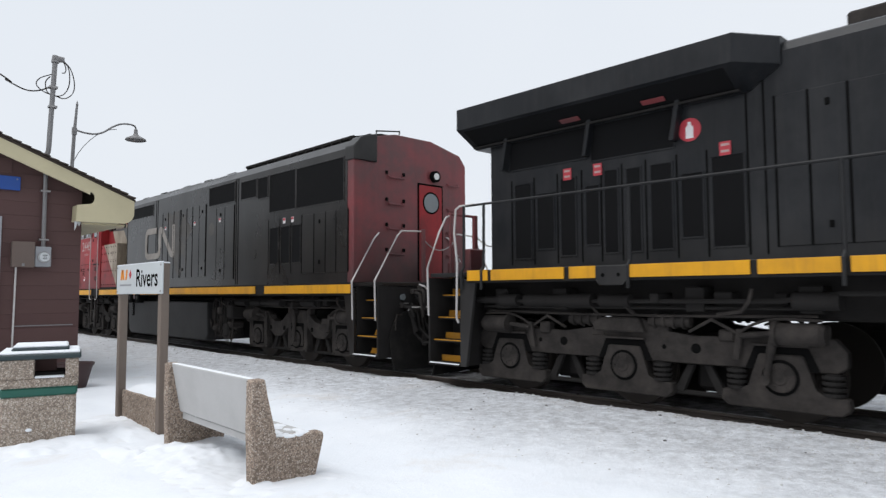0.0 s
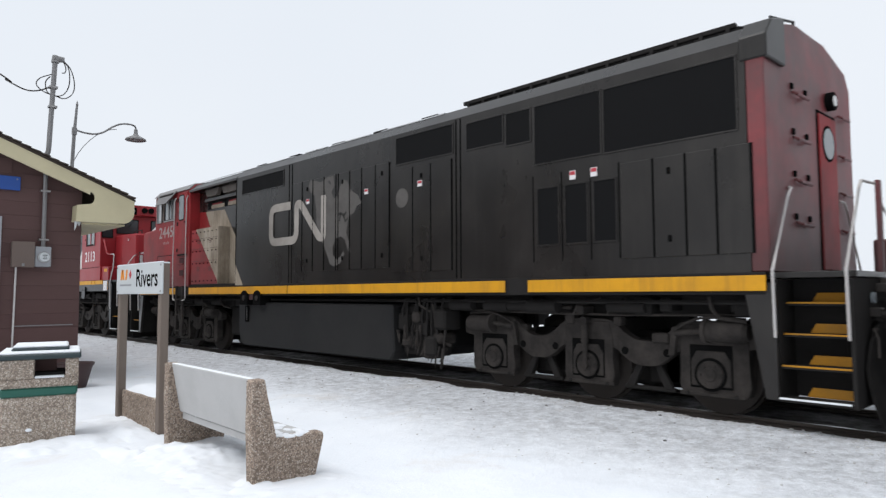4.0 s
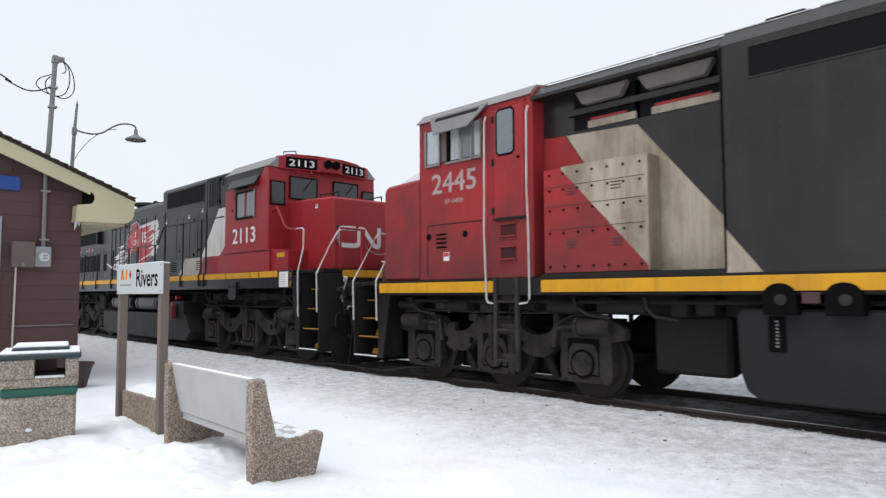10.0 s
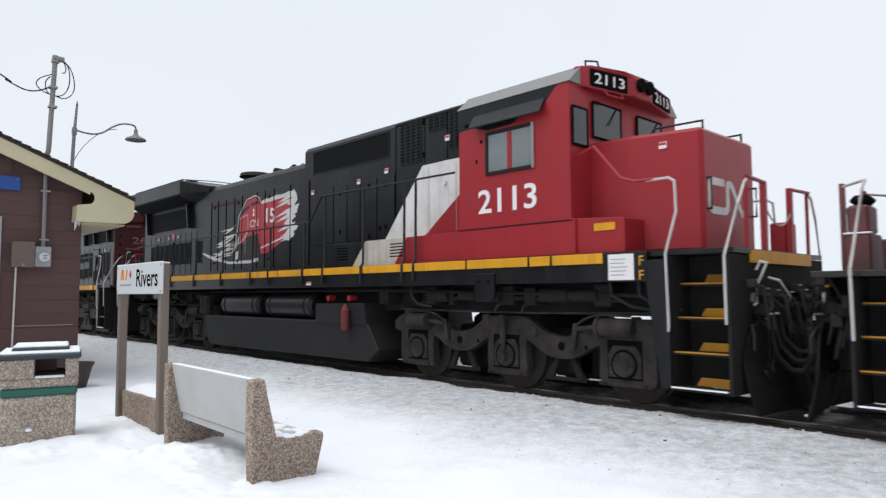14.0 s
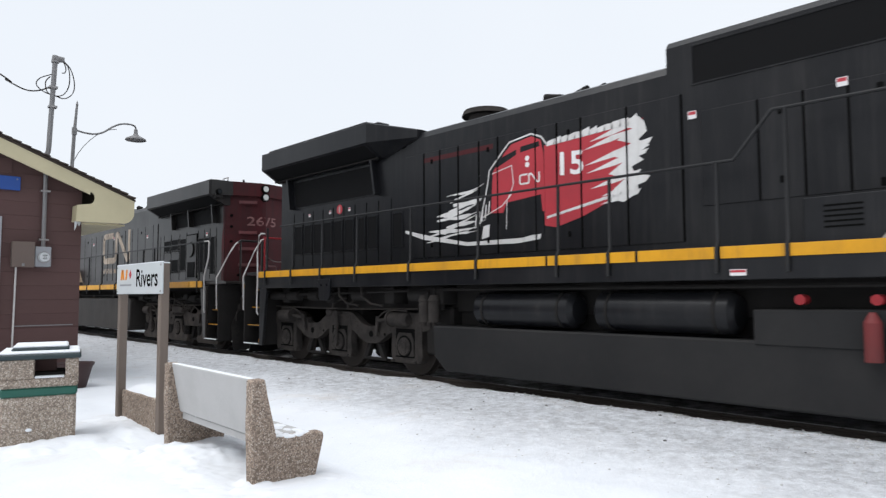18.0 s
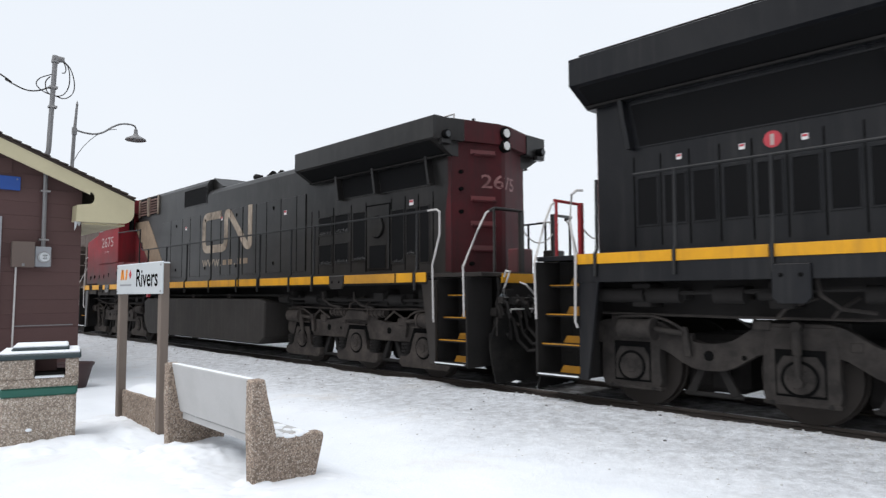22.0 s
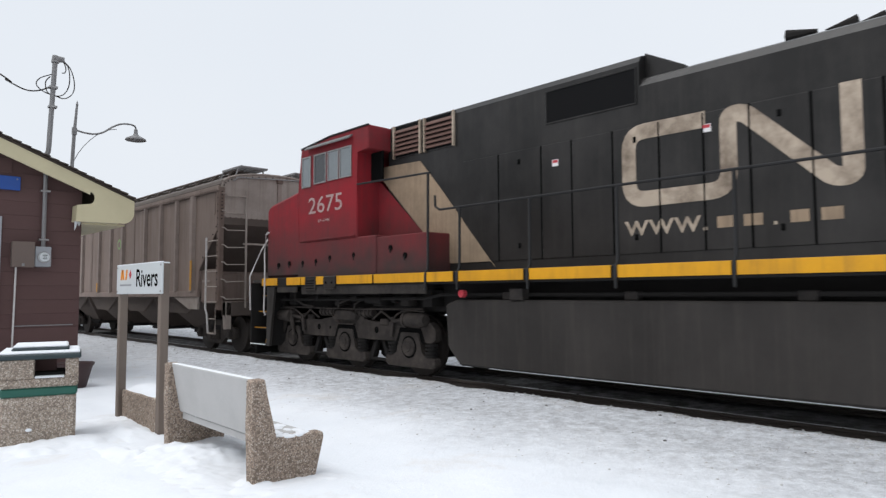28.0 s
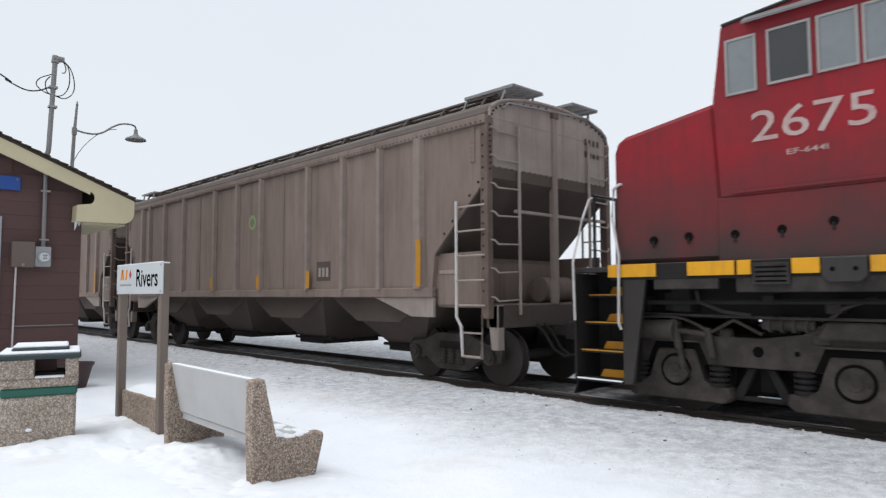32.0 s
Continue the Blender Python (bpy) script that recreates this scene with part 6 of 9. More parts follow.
        for z, y in ((3.60, -0.80), (3.3, -0.80), (2.9, -0.80), (2.0, -0.62)):
            pcyl("lifting_eye", re, DEEP_BLACK, (9.10 + (0.97 - abs(y)) * 0.425, y, z), (9.19 + (0.97 - abs(y)) * 0.425, y * 1.03, z), 0.035, "", 10)
    for z in (4.35, 4.12):
        pcyl("lamp_rim", re, DEEP_BLACK, (xr, 0.0, z), (xr + 0.09, 0.0, z), 0.115, seg=20)
        pcyl("headlight", re, LENS, (xr + 0.08, 0.0, z), (xr + 0.10, 0.0, z), 0.078, seg=20)
    for z in (2.25, 2.68, 3.12, 3.94):
        if logo:
            ptube("grab_iron", re, endmat, [(9.30, -0.58, z), (9.36, -0.61, z - 0.03), (9.51, -0.24, z - 0.03), (9.45, -0.22, z)], 0.018)
            pprism("grab_pad", re, RED_END, [(9.283, -0.63), (9.468, -0.20), (9.474, -0.203), (9.289, -0.633)], "z", z - 0.01, z + 0.07)
    if number:
        no = words("number", re, NUM_SOOT, number, end_face(xr + 0.004, -0.43, 3.34), 0.25, 0.86, "sooty pale road number wrapped round the end", weight=0.012)
        for q in no.data.vertices:
            q.co.x -= max(0.0, abs(q.co.y) - ye) * (xr - 9.14) / (HOOD - ye)
    pbox("roof_rail", re, RAIL_BLK, 9.2, 9.24, -0.5, -0.46, 4.46, 4.60, 0)
    ptube("roof_grab", re, RAILING, [(8.9, -0.9, 4.46), (8.9, -0.9, 4.62), (9.15, -0.9, 4.62), (9.15, -0.9, 4.46)], 0.014)
    # radiator intakes under the wing
    grille(v, -1, HOOD, 5.95, 7.08, 3.46, 3.93, slant=0.10)
    grille(v, -1, HOOD, 7.20, 8.62, 3.44, 3.93, slant=0.10)
    grille(v, 1, HOOD, 5.95, 7.20, 3.36, 3.92)
    grille(v, 1, HOOD, 7.30, 8.72, 3.42, 3.96)
    for s, xs in ((-1, (5.9, 7.14, 8.7)), (1, (5.92, 7.25, 8.8))):
        for x in xs:
            pprism("wing_bracket", v, blk, [(x - 0.03, 3.42), (x + 0.03, 3.42), (x - 0.07, 3.95), (x - 0.13, 3.95)], "y", s * HOOD, s * (HOOD + 0.14), 0.004)
    # screens and doors on the side with the small square ones
    for x0, x1, z0, z1 in ((5.03, 5.49, 2.75, 3.12), (5.03, 5.49, 2.11, 2.52), (5.63, 6.10, 2.77, 3.13), (5.63, 6.10, 2.13, 2.53), (6.28, 6.68, 2.16, 3.12), (7.52, 7.87, 2.06, 3.06), (7.95, 8.22, 2.2, 3.05),
                           (8.33, 8.57, 2.05, 3.06)):
        gr = grille(v, -1, HOOD, x0, x1, z0, z1)
        if logo and x0 < 8:
            # short pale dashes of uneven height along the foot of each screen
            for k in range(int((x1 - x0) / 0.055)):
                x = x0 + 0.03 + k * 0.055
                pbox("screen_wire", gr, GALV, x, x + 0.008, -HOOD - 0.010, -HOOD - 0.006, z0 + 0.008, z0 + 0.045 + 0.012 * ((k * 7) % 3), 0)
    dr = pbox("service_door", v, blk, 6.76, 7.45, -HOOD - 0.03, -HOOD, 1.95, 3.2, 0.01, "service door with a round boss and a mesh foot")
    for a, b, c, e in ((6.74, 6.765, 1.95, 3.22), (7.445, 7.47, 1.95, 3.22), (6.74, 7.47, 3.20, 3.225)):
        pbox("door_gap", dr, DEEP_BLACK, a, b, -HOOD - 0.02, -HOOD - 0.002, c, e, 0)
    pcyl("boss_rim", dr, DEEP_BLACK, (7.1, -HOOD - 0.03, 2.78), (7.1, -HOOD - 0.036, 2.78), 0.225, seg=20)
    pcyl("boss", dr, blk, (7.1, -HOOD - 0.03, 2.78), (7.1, -HOOD - 0.07, 2.78), 0.2, seg=20)
    pbox("foot_screen", dr, GRILLE, 6.86, 7.36, -HOOD - 0.042, -HOOD - 0.03, 1.98, 2.42, 0.004)
    for x in (4.72, 5.0, 5.56, 6.2, 6.7, 7.5, 7.91, 8.28, 8.68):
        pbox("seam", v, DEEP_BLACK, x - 0.012, x + 0.012, -HOOD - 0.005, -HOOD + 0.01, 1.92, 3.3, 0)
    # the other side: nine tall screens
    for x0, x1, z0, z1 in ((8.31, 8.62, 2.02, 3.17), (7.88, 8.18, 2.15, 2.98), (7.49, 7.74, 2.03, 3.16), (7.09, 7.30, 2.17, 3.0), (6.79, 6.99, 2.04, 3.18), (6.44, 6.64, 2.04, 3.16), (5.99, 6.28, 2.05, 3.16),
                           (5.58, 5.85, 2.18, 2.98), (5.07, 5.45, 2.04, 3.14)):
        grille(v, 1, HOOD, x0, x1, z0, z1)
    for x in (8.70, 8.25, 7.81, 7.38, 7.05, 6.72, 6.36, 5.92, 5.52, 5.02, 4.82):
        pbox("seam", v, DEEP_BLACK, x - 0.012, x + 0.012, HOOD - 0.01, HOOD + 0.005, 1.92, 3.25 if x > 5.1 else 4.0, 0)
    # engine doors
    doors(v, -1, HOOD, [-4.0, -3.17, -2.3, -1.74, -1.05, -0.35, 0.25, 0.82, 1.5, 2.2, 2.72, 3.4, 4.1, 4.48], 2.0, 3.72, blk)
    doors(v, 1, HOOD, [-4.0, -3.2, -2.3, -1.4, -0.5, 0.3, 1.1, 1.9, 2.7, 3.45, 3.94, 4.34, 4.70], 2.0, 3.75, blk)
    grille(v, -1, HOOD, -2.18, -0.68, 4.05, 4.52)
    grille(v, 1, HOOD, -2.18, -0.68, 4.05, 4.52)
    for s in (-1, 1):
        for x0, x1 in ((-5.8, -5.05), (-4.93, -4.18)):
            g = grille(v, s, HOOD, x0, x1, 4.06, 4.64)
            for k in range(6):
                pprism("louvre", g, LOUVRE if endmat is MAROON else blk, [(s * (HOOD + 0.004), 4.145 + k * 0.084), (s * (HOOD + 0.05), 4.085 + k * 0.084), (s * (HOOD + 0.055), 4.10 + k * 0.084), (s * (HOOD + 0.008), 4.16 + k * 0.084)], "x", x0 + 0.01, x1 - 0.01)
            for xf in (x0 - 0.02, x1 - 0.02):
                pbox("louvre_post", g, LOGO_TAN if endmat is MAROON else blk, xf, xf + 0.04, s * (HOOD + 0.004), s * (HOOD + 0.06), 4.03, 4.66, 0.006)
    for x, z in ((-2.03, 3.42), (0.3, 3.52), (3.6, 3.38), (8.1, 3.16)):
        tag(v, -1, HOOD + 0.013, x, z)
    # things on the roof
    horns(v, 1.6, -0.3, 4.46)
    bm = bmesh.new()
    box(bm, 3.55, 4.1, -0.3, 0.3, 4.42, 4.76, 0.03)
    box(bm, 3.5, 4.15, -0.35, 0.35, 4.42, 4.52, 0.02)
    part("exhaust_outlet", bm, GALV if logo else UNDER, v)
    # cab, nose
    bm = bmesh.new()
    prism(bm, [(-8.36, 2.55), (-8.42, 3.67), (-8.30, 4.54), (-7.2, 4.65), (-5.95, 4.66), (-5.95, 4.2), (-6.31, 4.2), (-6.31, 2.55)], "y", -1.5, 1.5, 0.02)
    cab = part("cab", bm, cabred, v, "dirty red wide cab")
    bm = bmesh.new()
    prism(bm, [(-9.76, zd), (-9.76, 3.34), (-9.66, 3.47), (-8.40, 3.68), (-8.30, zd)], "y", -1.48, 1.48, 0.06)
    part("nose", bm, cabred, v, "dirty red full-width nose")
    for s in (-1, 1):
        pbox("cab_step_well", v, cabred, -8.4, -5.72, s * 1.5, s * 0.9, zd - 0.05, 2.56, 0.02)
        pbox("equipment_locker", v, cabred, -5.72, -4.31, s * 1.48, s * 0.9, zd - 0.05, 2.52, 0.015)
        pbox("skirt", v, UNDER, -8.2, -4.32, s * 1.53, s * 1.48, 1.48, 1.68, 0.01)
        pbox("skirt", v, UNDER, -9.2, -8.4, s * 1.53, s * 1.48, 1.52, 1.68, 0.01)
        # pale panes have the sky painted into their glass colour
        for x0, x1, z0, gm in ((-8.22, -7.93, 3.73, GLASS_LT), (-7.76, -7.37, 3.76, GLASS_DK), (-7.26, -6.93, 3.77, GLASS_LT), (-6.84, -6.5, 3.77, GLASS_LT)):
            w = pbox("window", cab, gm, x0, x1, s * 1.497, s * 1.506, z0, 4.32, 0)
            for a, b, c, e in ((x0 - 0.03, x0, z0 - 0.03, 4.35), (x1, x1 + 0.03, z0 - 0.03, 4.35), (x0, x1, z0 - 0.03, z0), (x0, x1, 4.32, 4.35)):
                pbox("window_frame", w, STEEL, a, b, s * 1.498, s * 1.52, c, e, 0.003)
        # no recess is built: black panel paints the doorway's shade
        pbox("rear_door", cab, DEEP_BLACK, -6.31, -5.96, s * 1.12, s * 1.16, 3.66, 4.42, 0, "flat black panel for the shaded doorway recess behind the cab")
        for x, z in ((-9.2, 2.12), (-8.75, 2.14), (-8.2, 2.13), (-7.7, 2.15), (-7.2, 2.2), (-6.4, 2.22), (-5.3, 2.3), (-4.9, 2.15)):
            pcyl("recess_hook", cab, DEEP_BLACK, (x, s * 1.485, z), (x, s * 1.504, z), 0.05, seg=12)
            pbox("hook_bar", cab, UNDER_DK, x - 0.012, x + 0.012, s * 1.50, s * 1.515, z - 0.09, z - 0.01, 0.004)
        pbox("drip_rail", cab, cabred, -8.2, -6.35, s * 1.50, s * 1.525, 2.58, 2.61, 0.004)
        ptube("roof_gutter", cab, RAIL_BLK, [(-8.28, s * 1.5, 4.54), (-7.2, s * 1.5, 4.645), (-5.95, s * 1.5, 4.655)], 0.022)
        pprism("rain_visor", cab, VISOR, [(s * 1.50, 4.53), (s * 1.60, 4.46), (s * 1.605, 4.485), (s * 1.505, 4.56)], "x", -8.02, -6.45, 0.0, "grey rain visor over the windows")
        ptube("roof_ledge", cab, SNOW, [(-8.1, s * 1.4, 4.57), (-7.2, s * 1.42, 4.658), (-6.0, s * 1.42, 4.668)], 0.02)
        # painted slant: cream then black over red
        y = s * (HOOD + 0.004)
        pprism("painted_panel", v, cabred, [(-6.31, 2.5), (-4.9, 2.5), (-6.25, 3.65), (-6.31, 3.65)], "y", s * HOOD, y)
        pprism("painted_slant", v, diag, [(-4.9, 2.5), (-4.31, 2.0), (-3.35, 2.0), (-3.25, 1.9), (-4.59, 3.39), (-5.08, 3.90), (-6.2, 3.93), (-6.3, 3.8)], "y", s * HOOD, s * (HOOD + 0.0135), label="cream slanted band")
    for y0, y1 in ((-1.2, -0.25), (0.25, 1.2)):
        pprism("windshield", cab, GLASS_DK, [(-8.428, 3.76), (-8.30, 4.34), (-8.27, 4.34), (-8.39, 3.76)], "y", y0, y1)
    if number:
        words("number", cab, NUM_OLD, number, side_face(-7.98, -1.507, 3.13), 0.34, 1.2, "white road number")
    if number:
        words("class_mark", cab, NUM_OLD, "EF-644l", side_face(-7.62, -1.507, 2.94), 0.06, 0.40, "small worn class lettering")
    ptube("nose_grab", cab, RAILING, [(-9.4, -0.9, 3.48), (-9.35, -0.9, 3.62), (-8.9, -0.9, 3.68), (-8.85, -0.9, 3.58)], 0.014)
    if logo:
        ribbon_logo(v, -1, HOOD + 0.0125, -0.90, 0.28, 0.46, 2.0, 2.62, 3.74, 0.21, LOGO_TAN, "dusty cream winding ribbon emblem")
        x = -0.88
        seams_over(v, HOOD, (-0.35, 0.25, 0.82, 1.5), 2.0, 3.72)
        words("web_word", v, LOGO_TAN, "www.", side_face(-0.88, -HOOD - 0.0145, 2.24), 0.2, 1.16, "dusty cream lettering")
        for x, w in ((0.40, 0.20), (0.72, 0.22), (1.24, 0.20), (1.56, 0.22)):
            pbox("text_bar", v, TAN, x, x + w, -HOOD - 0.0165, -HOOD - 0.0135, 2.265, 2.405, 0)
        pbox("text_dot", v, LOGO_TAN, 1.06, 1.10, -HOOD - 0.0165, -HOOD - 0.0135, 2.255, 2.295, 0)
    if tags_other:
        d = pcyl("round_sign", v, TAGR, (5.73, HOOD, 3.54), (5.73, HOOD + 0.006, 3.54), 0.15, "round red fire extinguisher sign", seg=28)
        pprism("extinguisher_shape", d, TAGW, [(5.68, 3.43), (5.78, 3.43), (5.78, 3.57), (5.75, 3.60), (5.75, 3.64), (5.71, 3.64), (5.71, 3.60), (5.68, 3.57)], "y", HOOD + 0.005, HOOD + 0.010)
        for x, z in ((7.62, 3.22), (7.1, 3.22), (5.28, 3.23)):
            red_tag(v, 1, HOOD + 0.012, x, z)
        for x in (6.1, 7.4):
            pprism("wing_label", v, RED_END, [(1.17, 3.928), (1.24, 3.968), (1.24, 3.962), (1.17, 3.922)], "x", x - 0.16, x + 0.16)
    # fuel tank
    bm = bmesh.new()
    prism(bm, [(-3.95, 1.30), (-3.9, 0.62), (-3.62, 0.34), (3.25, 0.34), (3.5, 0.5), (3.55, 1.3), (3.3, 1.38), (-3.7, 1.38)], "y", -1.44, 1.44, 0.03)
    ft = part("fuel_tank", bm, TANK, v, "long grimy black fuel tank")
    for s in (-1, 1):
        for x in (-2.7, -0.6, 1.5):
            pbox("fuel_cap", ft, UNDER, x - 0.1, x + 0.1, s * 1.34, s * 1.18, 1.38, 1.5, 0.015)
        pcyl("emergency_valve", ft, TAGR, (-3.5, s * 1.44, 1.48), (-3.5, s * 1.53, 1.48), 0.06, seg=12)
        pbox("valve_box", ft, UNDER, -2.55, -2.3, s * 1.46, s * 1.3, 1.38, 1.55, 0.01)
    for xc in (6.64, -7.16):
        truck(v, [xc - 1.97, xc, xc + 1.97], "straight", um=UNDER_DUST if logo else UNDER)
    for s in (-1, 1):
        jack_plate(v, s, 6.31, 6.77, 1.58, zd - 0.01, blk)
        jack_plate(v, s, -7.31, -6.90, 1.58, zd - 0.01, blk)
        vt = pbox("louvred_vent", v, UNDER, -8.0, -7.62, s * 1.53, s * 1.57, 1.56, 1.80, 0.006)
        for k in range(4):
            pbox("vent_slot", vt, DEEP_BLACK, -7.97, -7.65, s * 1.565, s * 1.572, 1.59 + k * 0.05, 1.61 + k * 0.05, 0)
    # underframe clutter
    bm = bmesh.new()
    for s in (-1, 1):
        for x in (-9.0, -6.0, -4.6, 4.3, 5.6, 7.6, 8.7):
            box(bm, x - 0.12, x + 0.12, s * 0.95, s * 1.25, 1.25, 1.55, 0.015)
        tube(bm, [(-9.4, s * 1.3, 1.36), (-4.6, s * 1.3, 1.4), (-4.2, s * 1.3, 1.46), (4.0, s * 1.3, 1.46), (4.6, s * 1.3, 1.38), (9.1, s * 1.28, 1.36)], 0.03, 6)
        tube(bm, [(4.0, s * 1.2, 1.3), (9.1, s * 1.2, 1.28)], 0.022, 6)
    part("underframe_piping", bm, UNDER_DK, v)
    under_clutter(v, 4.0, 9.0, 1.24, 1.52, 3)
    under_clutter(v, -9.6, -4.2, 1.24, 1.50, 4)
    # rails and ends
    side_rail(v, -1, [(9.12, 2.87), (-4.0, 2.86), (-4.11, 2.92), (-4.12, 3.11)], [8.85, 5.66, 4.76, 3.39, 2.35, 0.84, -0.67, -2.11, -3.54], zd)
    side_rail(v, -1, [(-4.24, 3.51), (-6.3, 3.56)], [-4.29], zd)
    side_rail(v, 1, [(9.2, 2.86), (-3.9, 2.78), (-4.1, 2.95), (-4.3, 3.47), (-6.0, 3.42)], [9.25, 8.82, 6.3, 3.88, 2.2, 0.5, -1.1, -2.7, -4.2], zd)
    if logo:
        end_works(v, 10.30, 1, zd - 0.02, blk, gangway=blk, inset=0.22)
        pbox("cable_box", v, RED_END, 9.86, 10.10, -0.34, 0.06, zd - 0.022, zd + 0.40, 0.02, "dull red cable box on the end platform")
    else:
        end_works(v, 10.08, 1, zd - 0.02, blk, gangway=RED_END, stand=RED_NEW)
    end_works(v, -10.40, -1, zd - 0.02, blk, gangway=blk, stairs_n=4, stripe=False)
    VEH.append(v)
    return v


dash_wide("locomotive", "black freight locomotive with yellow sill stripe and radiator wings", pose(1.76, TRACK_Y, 0, 0, 0, 180), BLACK, RED_DIRTY, RED_END, YELLOW, BEIGE, "", False, True)
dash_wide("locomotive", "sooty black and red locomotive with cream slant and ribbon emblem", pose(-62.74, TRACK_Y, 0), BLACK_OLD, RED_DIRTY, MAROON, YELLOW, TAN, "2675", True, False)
# ---- full-bodied cowl locomotive ----
def ragged(x0, x1, z0, z1, n, amp, seed, slant=0.0):
    """A torn-edged outline between two heights, ragged along its left and right ends."""
    g = random.Random(seed)
    left = [(x0 + g.uniform(-amp, amp) + slant * (k / n - 0.5), z0 + (z1 - z0) * k / n) for k in range(n + 1)]
    right = [(x1 + g.uniform(-amp, amp) + slant * (k / n - 0.5), z0 + (z1 - z0) * k / n) for k in range(n + 1)]
    return left + right[::-1]


def build_cowl():
    v = thing("locomotive", pose(-19.63, TRACK_Y, 0), "dusty black full-body locomotive with red cab and faded emblem", "locomotive", "locomotives of the train")
    blk = BLACK_B
    PAINT[v.name] = blk
    W, zd = 1.52, 1.70
    sec = [(-W, zd - 0.02), (-W, 4.30), (-1.34, 4.50), (-0.5, 4.70), (0.5, 4.70), (1.34, 4.50), (W, 4.30), (W, zd - 0.02)]
    pbox("frame", v, UNDER_DK, -10.0, -2.6, -0.95, 0.95, 1.18, zd - 0.02, 0.02)
    pbox("frame", v, UNDER_DK, -2.6, 3.1, -0.95, 0.95, 1.325, zd - 0.02, 0.02)
    pbox("frame", v, UNDER_DK, 3.1, 9.8, -0.95, 0.95, 1.18, zd - 0.02, 0.02)
    pprism("body", v, blk, sec, "x", -3.22, 9.0, label="dusty black carbody")
    rec = [(-1.22, zd - 0.02), (-1.22, 4.30), (-1.2, 4.46), (-0.5, 4.66), (0.5, 4.66), (1.2, 4.46), (1.22, 4.30), (1.22, zd - 0.02)]
    pprism("tapered_body", v, blk, rec, "x", -6.0, -3.22, label="recessed body section behind the cab")
    pprism("roof_ledge", v, blk, [(-W, 4.32), (-1.34, 4.48), (-0.5, 4.68), (0.5, 4.68), (1.34, 4.48), (W, 4.32), (W, 4.27), (-W, 4.27)], "x", -6.0, -3.22)
    for s in (-1, 1):
        pbox("sill", v, UNDER_DK, -9.4, 9.15, s * 1.50, s * 1.535, 1.455, zd, 0.005)
        stripe(v, s, [(-9.47, -6.72), (-5.81, -0.75), (-0.71, 5.45), (5.88, 9.16)], 1.495, 1.665, YELLOW)
        pbox("black_sill_strip", v, UNDER_DK, -5.81, -3.2, s * 1.54, s * 1.22, 1.672, 1.75, 0.004)
        # open intakes under the roof ledge
        for x0, x1 in ((-5.30, -4.50), (-4.33, -3.34)):
            g = grille(v, s, 1.22, x0 - 0.14, x1 + 0.1, 3.76, 4.26, framed=False)
            pprism("intake_hood", g, FLAP, [(x0 - 0.02, 4.26), (x1, 4.26), (x1 - 0.12, 4.07), (x0 + 0.10, 4.07)], "y", s * 1.26, s * 1.38, 0.01, "tan-grey hinged intake flap")
            pbox("intake_panel", g, BEIGE, x0 + 0.10, x1 + 0.05, s * 1.22, s * 1.245, 3.76, 3.86, 0.006)
            pbox("intake_lip", g, RED, x0 + 0.14, x1 - 0.1, s * 1.22, s * 1.24, 3.86, 3.90, 0.004)
        pbox("intake_bar", v, blk, -5.5, -3.22, s * 1.20, s * 1.30, 3.96, 4.05, 0.008)
        # slanted bands: red, weathered white, then black
        y0, y1 = s * 1.22, s * 1.226
        pprism("painted_panel", v, RED, [(-6.0, 1.75), (-4.2, 1.75), (-5.6, 3.72), (-6.0, 3.74)], "y", y0, y1)
        pprism("painted_slant", v, BEIGE, [(-4.2, 1.75), (-3.24, 1.75), (-3.24, 2.25), (-4.45, 3.68), (-5.58, 3.72)], "y", y0, y1, label="weathered white slanted band")
        pprism("painted_slant", v, BEIGE, [(-3.2, 1.70), (-2.80, 1.70), (-3.2, 2.2)], "y", s * W, s * (W + 0.005))
        # bolted air box
        f = pbox("air_box", v, RED, -5.76, -4.16, s * 1.22, s * 1.525, 1.76, 3.20, 0.0, "bolted air box split red and white")
        pprism("white_half", f, BEIGE, [(-5.46, 3.20), (-4.16, 3.20), (-4.16, 1.82), (-5.46, 3.18)], "y", s * 1.52, s * 1.531)
        pbox("box_end", f, BEIGE, -4.162, -4.148, s * 1.21, s * 1.531, 1.76, 3.20, 0.004)
        pbox("box_lid", f, BEIGE, -5.46, -4.148, s * 1.21, s * 1.531, 3.198, 3.215, 0.004)
        for z in (2.36, 2.68, 2.95):
            pbox("box_seam", f, SIDING, -5.74, -4.18, s * 1.53, s * 1.534, z - 0.004, z + 0.004, 0)
        for x in (-5.3, -4.6):
            for z in (2.1, 2.82):
                for k in range(3):
                    pbox("vent_slot", f, SIDING, x - 0.075, x + 0.075, s * 1.53, s * 1.535, z + k * 0.042, z + k * 0.042 + 0.016, 0)
        def bolt_mesh(bm):
            cyl(bm, (0, 0, 0), (0, 0.014, 0), 0.017, 6)
        for i in range(7):
            for z in (1.84, 2.30, 2.62, 2.90, 3.12):
                put("bolt", f, ("box",), bolt_mesh, DEEP_BLACK, Matrix.Translation((-5.66 + i * 0.235, s * 1.53, z)) @ Matrix.Diagonal((1, s, 1, 1)))
        # seams and screens
        for x, z0, z1 in ((-3.2, 1.72, 4.28), (-0.74, 1.72, 4.28), (4.50, 1.72, 4.28), (-0.62, 1.72, 4.28), (4.40, 1.72, 4.28)):
            pbox("seam", v, DEEP_BLACK, x - 0.014, x + 0.014, s * (W - 0.004), s * (W + 0.005), z0, z1, 0)
